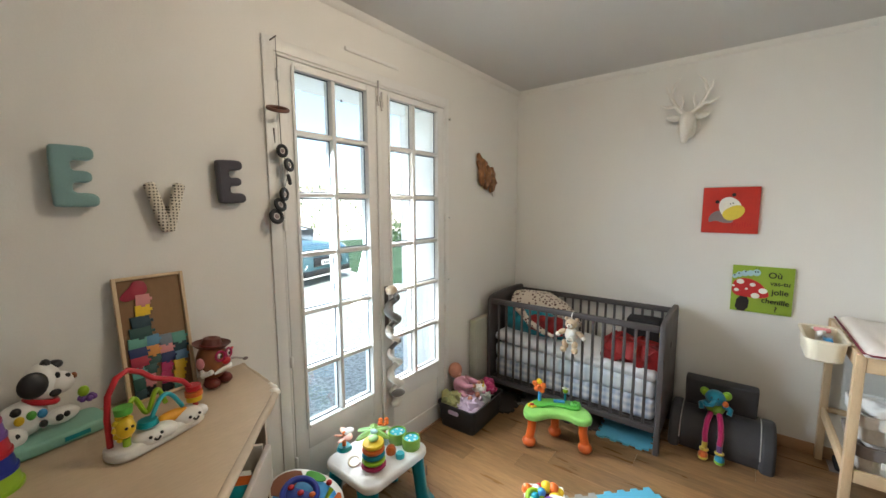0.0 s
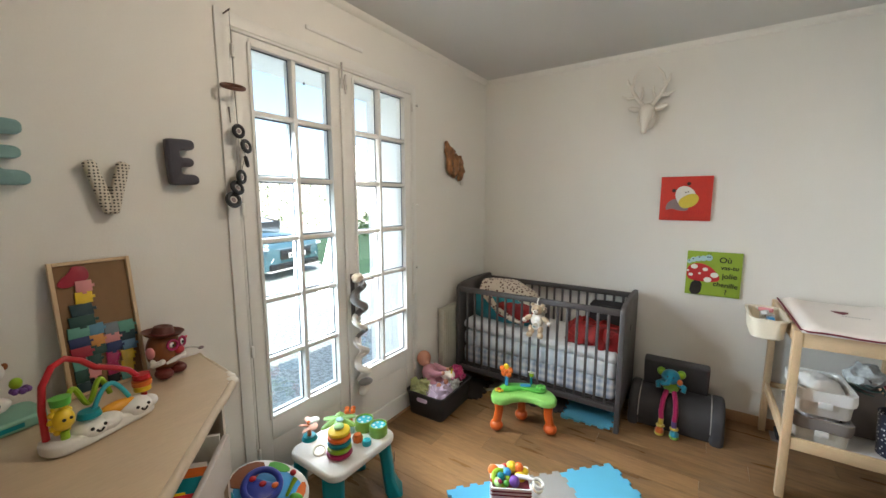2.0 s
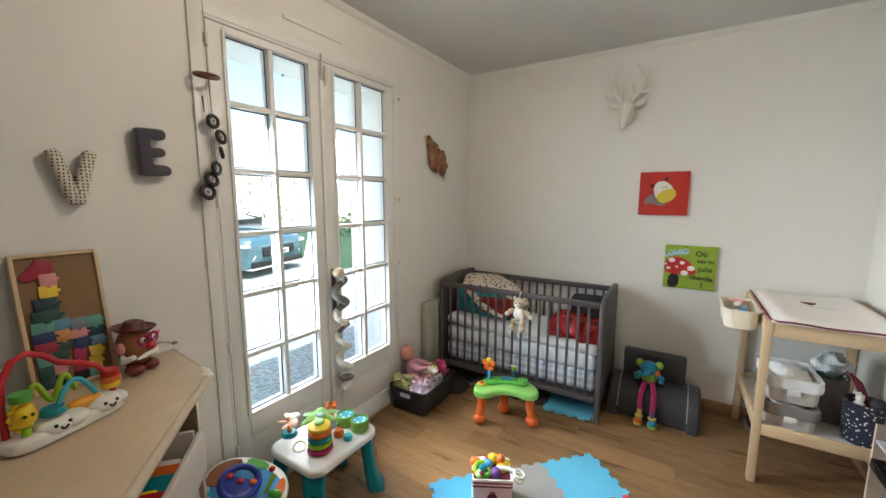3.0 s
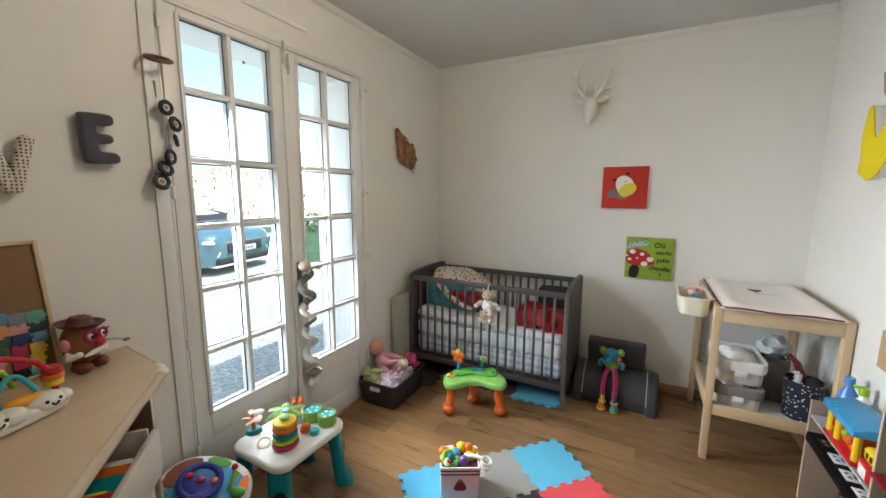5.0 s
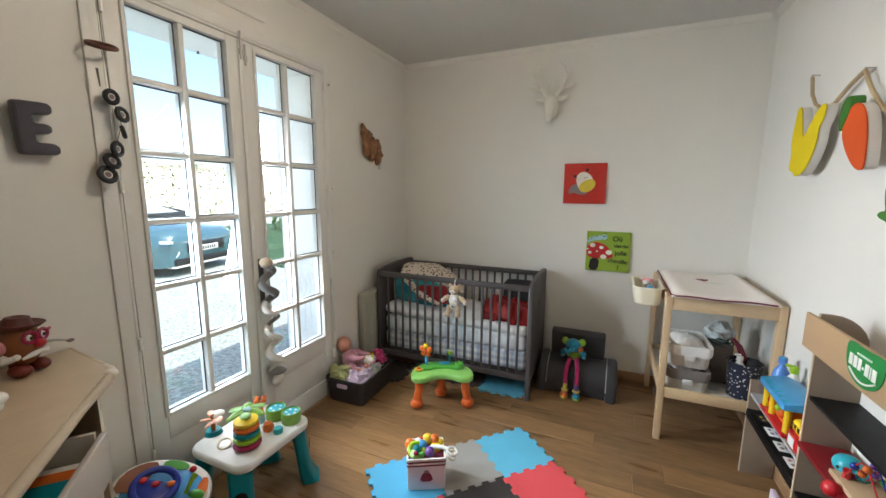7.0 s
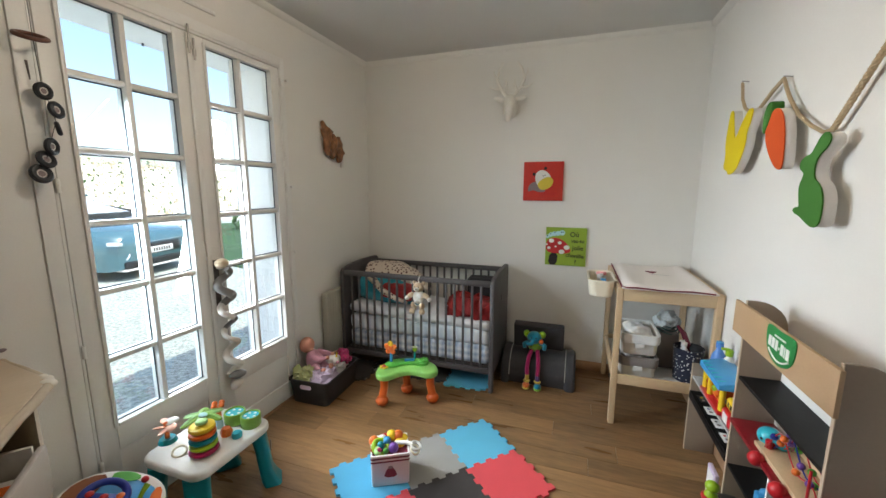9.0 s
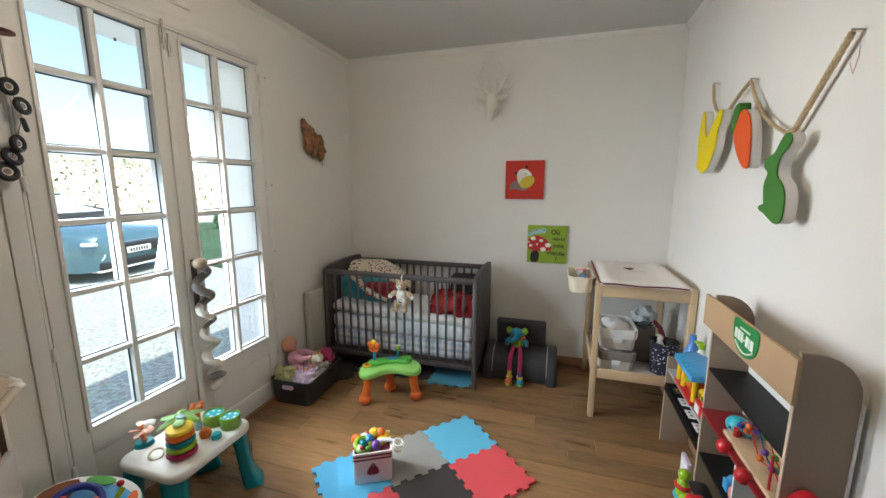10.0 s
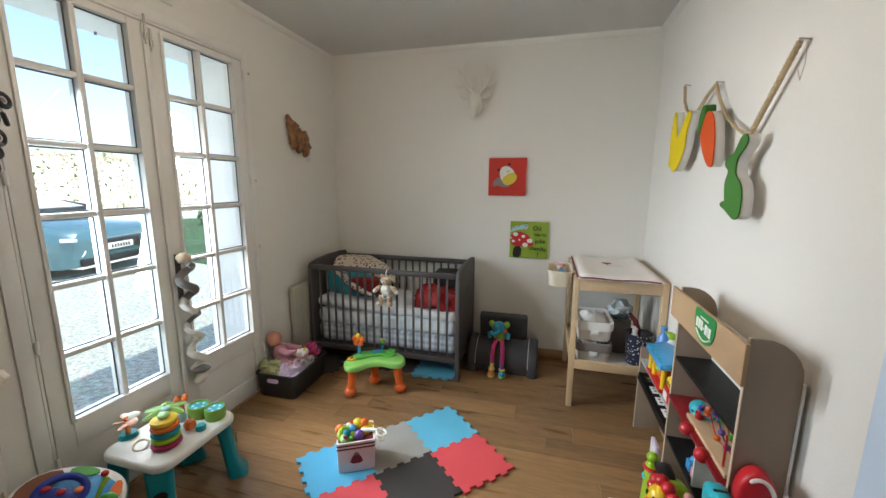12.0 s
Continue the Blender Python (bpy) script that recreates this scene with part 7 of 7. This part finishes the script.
in_box("teething_toy", Build().ball((-0.06, -0.045, 0.17), (0.02, 0.03, 0.016), P_LEAF, seg=12).ball((-0.052, -0.055, 0.18), 0.012, P_MAGENTA, seg=10).ball((0.05, 0.01, 0.16), (0.03, 0.03, 0.02), P_YELLOW, seg=12).box((-0.07, -0.05, 0.012), (-0.05, -0.03, 0.16), P_LEAF, 0.004), (-0.06, -0.04, 0.012), "pale green teething toy")


# ---- play shop ----
def play_shop():
    t = thing("play_shop", (2.53, -1.4, 0), "kraft board play shop with a green sign and shelves", "play shop")
    f, bk = 2.455, 2.592

    def side(y, h, r, name="side_panel"):
        prof = [(f, 0.0), (bk, 0.0), (bk, h - r)] + [(bk - r + r * math.cos(radians(a)), h - r + r * math.sin(radians(a))) for a in range(15, 91, 15)] + [(f, h)]
        return part(name, Build().prism(prof, -y - 0.006, -y + 0.006, GREIGE, Matrix(((1, 0, 0, 0), (0, 0, -1, 0), (0, 1, 0, 0), (0, 0, 0, 1))), 0.001), t)

    for y, h, r in ((-1.945, 1.020, 0.105), (-1.378, 1.020, 0.105), (-0.832, 0.512, 0.03)):
        sd = side(y, h, r)
        part("raw_edge", Build().box((f - 0.003, y - 0.006, 0.0), (f - 0.0005, y + 0.006, h), EDGE), sd, "pale cut edge")
    hd = part("sign_board", Build().box((2.428, -1.985, 0.888), (2.440, -1.345, 1.014), KRAFT, 0.002), t, "kraft sign board")
    sh = smooth([(-0.088, 0.040), (-0.075, 0.058), (0.0, 0.052), (0.075, 0.058), (0.088, 0.040), (0.080, -0.018), (0.05, -0.046), (0.0, -0.060), (-0.05, -0.046), (-0.080, -0.018)], 2)
    at = Matrix.Translation((2.4275, -1.712, 0.958)) @ ON_RIGHT
    sg = part("sign_badge", Build().prism([(x * 1.03, y * 1.0) for x, y in sh], 0, 0.0025, PT_GREEN, at), hd, "green badge with white bars")
    bars = Build()
    for u0, u1, low, top in ((-0.068, -0.050, -0.012, 0.022), (-0.046, -0.028, -0.013, 0.021), (-0.024, -0.008, -0.014, 0.020), (-0.004, 0.004, -0.006, 0.002), (0.009, 0.027, -0.017, 0.017), (0.031, 0.037, -0.018, 0.016), (0.041, 0.060, -0.019, 0.015)):
        bars.box((u0, low, 0.003), (u1, top, 0.004), WHITEP, 0.0004, at)
    for k in range(8):
        bars.box((-0.034 + 0.0088 * k, 0.028, 0.003), (-0.028 + 0.0088 * k, 0.034, 0.004), WHITEP, 0, at)
    bars.tube(arc(at @ Vector((-0.062, -0.022, 0.003)), at @ Vector((0.062, -0.022, 0.003)), -0.022, 12), 0.003, WHITEP, 6)
    bars_ob = bars.mesh("badge_bar")
    bars_ob.transform(BACK[t])
    o = new("badge_bar", bars_ob)
    o.parent = hd
    part("shelf", Build().box((f + 0.002, -1.938, 0.700), (bk, -1.385, 0.712), BLACKB), t, "black shelf board")
    part("shelf", Build().box((f - 0.012, -1.938, 0.515), (bk, -1.385, 0.530), REDB, 0.002), t, "dark red shelf board")
    part("shelf", Build().box((f + 0.002, -1.938, 0.312), (bk, -1.385, 0.324), BLACKB), t, "black shelf board")
    part("divider", Build().box((f + 0.004, -1.692, 0.3245), (bk, -1.682, 0.5145), PAPER), t, "pale upright divider")
    part("shelf", Build().box((f + 0.002, -1.371, 0.432), (bk, -0.839, 0.444), PIPING), t, "pale grey shelf board")
    part("shelf", Build().box((f - 0.004, -1.371, 0.345), (bk, -0.839, 0.357), BLACKB), t, "black shelf board")
    part("front_lip", Build().box((f - 0.006, -1.371, 0.318), (f + 0.001, -0.839, 0.3445), BLACKB), t)
    part("back_board", Build().box((2.5925, -1.956, 0.55), (2.598, -1.37, 0.90), WHITEP), t, "white back board")
    for y in (-1.635, -1.785):
        part("bead_knob", Build().ball((f - 0.014, y, 0.524), 0.026, P_RED, seg=14), t)


play_shop()
for y, ground, c, label in ((-0.93, P_BLACK, FELT_Y, "small black card with a yellow picture"), (-1.04, PAPER, P_BLUE, "small white card with a blue picture"), (-1.15, PAPER, PT_DARK, "small white card with a dark picture"), (-1.26, PAPER, P_RED, "small white card with a red picture")):
    b = Build().box((2.470, y - 0.036, 0.3575), (2.565, y + 0.036, 0.3605), ground, 0.001)
    b.prism(smooth([(2.50, y - 0.020), (2.53, y - 0.024), (2.548, y + 0.004), (2.53, y + 0.026), (2.505, y + 0.018)], 2), 0.3606, 0.3615, c).prism(circle(0.008, 10, 2.488, y - 0.014), 0.3606, 0.3615, PT_GREY).prism(circle(0.006, 10, 2.486, y + 0.014), 0.3606, 0.3615, c)
    solo("picture_card", b, (2.515, y, 0.3575), label + " lying on the shelf", "card", "cards on the shelf")


def toy_house():
    t = thing("shape_house", (2.525, -1.10, 0.4445), "plastic toy house with a blue roof and yellow posts", "toy house")
    x0, x1, y0, y1, z = 2.462, 2.588, -1.235, -0.985, 0.4445
    part("base", Build().box((x0 - 0.012, y0, z), (x1, y1, z + 0.022), P_RED, 0.006), t)
    part("walls", Build().box((x0 + 0.020, y0 + 0.02, z + 0.022), (x1 - 0.01, y1 - 0.02, z + 0.125), P_ORANGE, 0.004), t)
    for y in (y0 + 0.014, y1 - 0.014, (y0 + y1) / 2 + 0.04):
        part("post", Build().cyl((x0 + 0.006, y, z + 0.02), (x0 + 0.006, y, z + 0.13), 0.0125, P_YELLOW), t)
    part("roof", Build().prism([(x0 - 0.02, z + 0.125), (x1, z + 0.125), (x1, z + 0.150), ((x0 + x1) / 2 + 0.01, z + 0.170), (x0 - 0.02, z + 0.150)], -y1 - 0.012, -y0 + 0.012, P_SKY, Matrix(((1, 0, 0, 0), (0, 0, -1, 0), (0, 1, 0, 0), (0, 0, 0, 1))), 0.006), t, "sky blue ribbed roof")
    for k in range(6):
        part("roof_rib", Build().box((x0 - 0.015, y0 + 0.02 + 0.042 * k, z + 0.150), ((x0 + x1) / 2, y0 + 0.026 + 0.042 * k, z + 0.158), P_CYAN, 0.002), t)
    part("door", Build().box((x0 + 0.012, y1 - 0.09, z + 0.025), (x0 + 0.020, y1 - 0.035, z + 0.105), P_LIME, 0.003), t, "lime door")
    part("window_block", Build().ball((x0 + 0.012, y0 + 0.10, z + 0.07), (0.016, 0.028, 0.028), P_ORANGE).ball((x0 + 0.004, y0 + 0.095, z + 0.085), 0.016, P_LIME, seg=10), t)
    part("side_block", Build().ball((x0 + 0.014, y1 - 0.012, z + 0.06), (0.014, 0.018, 0.024), P_RED, seg=10), t)


toy_house()
b = Build().box((2.458, -1.350, 0.4445), (2.560, -1.250, 0.505), P_RED, 0.012).box((2.466, -1.346, 0.505), (2.552, -1.254, 0.560), P_YELLOW, 0.022, seg=3).box((2.4585, -1.325, 0.455), (2.457, -1.275, 0.495), PAPER)
for k in range(3):
    b.box((2.4655, -1.33 + 0.026 * k, 0.525), (2.4665, -1.315 + 0.026 * k, 0.545), P_BLACK)
solo("toy_van", b, (2.51, -1.30, 0.4445), "red and yellow plastic toy bus", "toy vehicle")
b = Build().lathe([(0.034, 0), (0.037, 0.004), (0.037, 0.11), (0.030, 0.155), (0.014, 0.185), (0.013, 0.195), (0.017, 0.196), (0.017, 0.222), (0.0, 0.224)], (2.545, -0.895, 0.4445), BOTTLE, 20)
b.lathe([(0.033, 0.003), (0.034, 0.10), (0.0, 0.10)], (2.545, -0.895, 0.4445), P_SKY, 20)
b.cyl((2.545, -0.895, 0.641), (2.545, -0.895, 0.672), 0.0165, P_SKY)
solo("blue_bottle", b, (2.545, -0.895, 0.4445), "translucent blue bottle on the shelf", "bottle")
b = Build().lathe([(0.026, 0), (0.029, 0.004), (0.030, 0.12), (0.022, 0.16), (0.012, 0.176), (0.012, 0.186), (0.0, 0.187)], (2.565, -0.965, 0.4445), WHITEP, 18).lathe([(0.016, 0.183), (0.017, 0.21), (0.012, 0.216), (0.0, 0.217)], (2.565, -0.965, 0.4445), P_LIME, 16)
b.box((2.53, -0.972, 0.655), (2.565, -0.958, 0.667), P_LIME, 0.003)
solo("pump_bottle", b, (2.565, -0.965, 0.4445), "white soap bottle with a lime pump", "bottle")
# on the red shelf
b = Build().ball((2.512, -1.545, 0.563), (0.038, 0.040, 0.034), P_CYAN, seg=22).ball((2.530, -1.585, 0.562), (0.020, 0.026, 0.018), P_CYAN, seg=12).ball((2.481, -1.562, 0.562), 0.006, P_BLACK, seg=8)
b.tube([(2.505, -1.583, 0.56), (2.490, -1.595, 0.545), (2.485, -1.60, 0.58)], 0.010, P_RED, 8)
solo("toy_whale", b, (2.52, -1.46, 0.531), "round turquoise plastic animal on the red shelf", "toy animal")


def bead_maze():
    t = thing("bead_maze", (2.52, -1.74, 0.531), "wooden bead maze with red and blue wires", "bead maze")
    part("base", Build().box((2.462, -1.90, 0.531), (2.575, -1.555, 0.548), BEECH, 0.004), t)
    part("side_board", Build().prism([(-0.165, 0), (0.165, 0), (0.12, 0.10), (-0.16, 0.045)], 0, 0.012, BEECH, Matrix.Translation((2.585, -1.73, 0.548)) @ ON_RIGHT), t)
    rng = random.Random(5)
    for k, m in enumerate((P_RED, P_BLUE, P_RED, P_MAGENTA)):
        x, ph = 2.485 + 0.022 * k, rng.uniform(0, 3)
        pts = [(x + 0.012 * math.sin(4 * u + ph), -1.87 + 0.28 * u, 0.548 + 0.11 * abs(math.sin(math.pi * u)) ** 0.7 * (0.75 + 0.35 * math.sin(9 * u + ph))) for u in [j / 26 for j in range(27)]]
        part("wire", Build().tube(pts, 0.0022, m, 6), t)
        for j in (4, 9, 15, 20):
            part("bead", Build().ball(pts[j + k % 2], 0.0115, (P_RED, P_YELLOW, P_BLUE, P_ORANGE, P_PURPLE, P_GREEN)[(j + k) % 6], seg=10), t)
    part("post", Build().cyl((2.472, -1.862, 0.548), (2.472, -1.862, 0.66), 0.004, P_RED, seg=8), t)


bead_maze()
for y, z, m, word in ((-1.60, 0.325, P_SKY, "blue"), (-1.65, 0.325, P_PINK, "pink")):
    b = Build().box((2.47, y - 0.02, z), (2.53, y + 0.02, z + 0.045), m, 0.008).ball((2.50, y, z + 0.05), (0.022, 0.017, 0.015), m, seg=10)
    solo("toy_block", b, (2.50, y, z), "small %s plastic toy on the black shelf" % word, "toy")


# ---- floor toys by the shop ----
def lion():
    x, y = 2.362, -1.745
    t = thing("ride_on_lion", (x, y, 0), "lime push toy with a red-maned yellow lion face", "push toy")
    part("base", Build().box((x - 0.075, y - 0.13, 0.03), (x + 0.085, y + 0.13, 0.10), P_LIME, 0.025, seg=3), t)
    for u in (-0.085, 0.085):
        for v in (-0.08, 0.09):
            part("wheel", Build().cyl((x + u - 0.012, y + v, 0.035), (x + u + 0.012, y + v, 0.035), 0.035, P_ORANGE, seg=18), t)
    part("body", Build().prism([(y + p, q) for p, q in smooth([(-0.125, 0.09), (0.125, 0.09), (0.12, 0.30), (0.02, 0.375), (-0.10, 0.39)], 2)], x - 0.055, x + 0.06, P_LIME, ON_LEFT, 0.02, seg=3), t)
    part("seat", Build().box((x - 0.030, y + 0.005, 0.362), (x + 0.030, y + 0.085, 0.388), P_BLACK, 0.012), t, "black saddle")
    tilt = Matrix.Translation((x - 0.028, y - 0.062, 0.345)) @ pose(0, 0, 0, 0, 0, 20)
    for k in range(10):
        w = k * math.pi / 5
        part("mane_tuft", Build().ball(tilt @ Vector((0, 0.056 * math.cos(w), 0.056 * math.sin(w))), 0.025, P_RED, seg=10), t)
    part("face", Build().ball(tilt @ Vector((-0.018, 0, 0)), (0.040, 0.045, 0.048), P_YELLOW), t, "yellow face")
    part("muzzle", Build().ball(tilt @ Vector((-0.056, 0, -0.014)), (0.016, 0.024, 0.018), P_ORANGE, seg=10), t)
    for u in (-1, 1):
        part("eye", Build().ball(tilt @ Vector((-0.053, 0.018 * u, 0.016)), (0.005, 0.006, 0.011), P_BLACK, seg=8), t)


lion()
b = Build().box((2.16, -1.86, 0.0), (2.245, -1.74, 0.255), WHITEP, 0.012).ball((2.20, -1.80, 0.258), (0.040, 0.05, 0.018), WHITEP, seg=14)
solo("toy_bin", b, (2.21, -1.81, 0), "white plastic toy bin on the floor", "bin")
b = Build().box((2.335, -2.06, 0.0), (2.445, -1.935, 0.485), P_CYAN, 0.03, seg=3).box((2.385, -2.03, 0.475), (2.447, -1.94, 0.555), P_CYAN, 0.02, seg=3).box((2.398, -1.995, 0.548), (2.435, -1.985, 0.558), P_BLACK, 0.003).ball((2.352, -1.955, 0.485), 0.014, P_PINK, seg=10)
for y in (-2.03, -1.965):
    b.cyl((2.327, y, 0.05), (2.340, y, 0.05), 0.028, P_BLUE)
solo("toy_truck", b, (2.39, -1.995, 0), "tall turquoise plastic toy truck on the floor", "toy vehicle")


def red_case():
    t = thing("red_toy_case", (2.49, -1.995, 0), "red plastic domed toy case with a pale handle", "toy case")
    m = Matrix.Translation((2.500, -1.990, 0)) @ pose(0, 0, 0, 0, 0, -10) @ ON_BACK
    dome = [(0.050 * math.cos(radians(a)), 0.555 + 0.092 * math.sin(radians(a))) for a in range(0, 181, 12)]
    part("shell", Build().prism([(-0.047, 0), (0.047, 0)] + dome, -0.030, 0.028, P_RED, m, 0.016, seg=3), t)
    part("handle", Build().tube([m @ Vector((0.040 * math.cos(radians(a)), 0.555 + 0.078 * math.sin(radians(a)), 0.031)) for a in range(-20, 126, 8)], [0.003] + [0.006] * 17 + [0.004], WHITEP, 8), t, "pale curved handle")
    part("window", Build().prism(smooth([(-0.034, 0.50), (0.022, 0.50), (0.022, 0.565), (-0.028, 0.575)], 1), 0.0285, 0.031, CARVED, m), t, "brown see-through window")
    part("base_trim", Build().prism(rounded(0.08, 0.03, 0.012), 0.0285, 0.033, WHITEP, m @ Matrix.Translation((0, 0.46, 0))), t, "white trim")


red_case()
t = thing("stacking_worm", (2.395, -1.44, 0), "lime toy with red and turquoise rings", "toy")
part("body", Build().lathe([(0.030, 0), (0.034, 0.01), (0.030, 0.10), (0.026, 0.205), (0.012, 0.225), (0.0, 0.228)], (2.395, -1.44, 0), P_LIME, 18), t)
part("ring", Build().torus((2.395, -1.44, 0.19), (0, 0, 1), 0.026, 0.010, P_RED, 20, 8), t, "red ring")
part("ring", Build().torus((2.395, -1.44, 0.14), (0, 0, 1), 0.027, 0.010, P_CYAN, 20, 8), t, "turquoise ring")
part("head", Build().ball((2.395, -1.44, 0.24), (0.026, 0.026, 0.024), P_LIME, seg=12), t)
b = Build().box((2.428, -1.36, 0.0), (2.446, -1.27, 0.235), MAUVE, 0.004).box((2.4265, -1.35, 0.02), (2.428, -1.28, 0.22), PAPER)
solo("toy_board", b, (2.437, -1.31, 0), "pale lilac picture board leaning on the play shop", "board")


# ---- floor planks ----
pitch = 0.142
y = S
rng = random.Random(21)
sizes = {}
while y < -0.002:
    yy = min(y + pitch, -0.001)
    x = 0.003
    first = rng.uniform(0.35, 1.25)
    while x < W - 0.003:
        ln = first if x < 0.01 else 1.29
        xx = min(x + ln, W - 0.003)
        if W - 0.003 - xx < 0.12:
            xx = W - 0.003
        key = (round(xx - x, 3), round(yy - y, 3))
        if key not in sizes:
            sizes[key] = Build().box((0, 0.0006, -0.0118), (key[0] - 0.0012, key[1] - 0.0006, 0), OAK, 0.0007, seg=1).mesh("plank")
        share("plank", sizes[key], floor, Matrix.Translation((x, y, 0)))
        x = xx
    y = yy
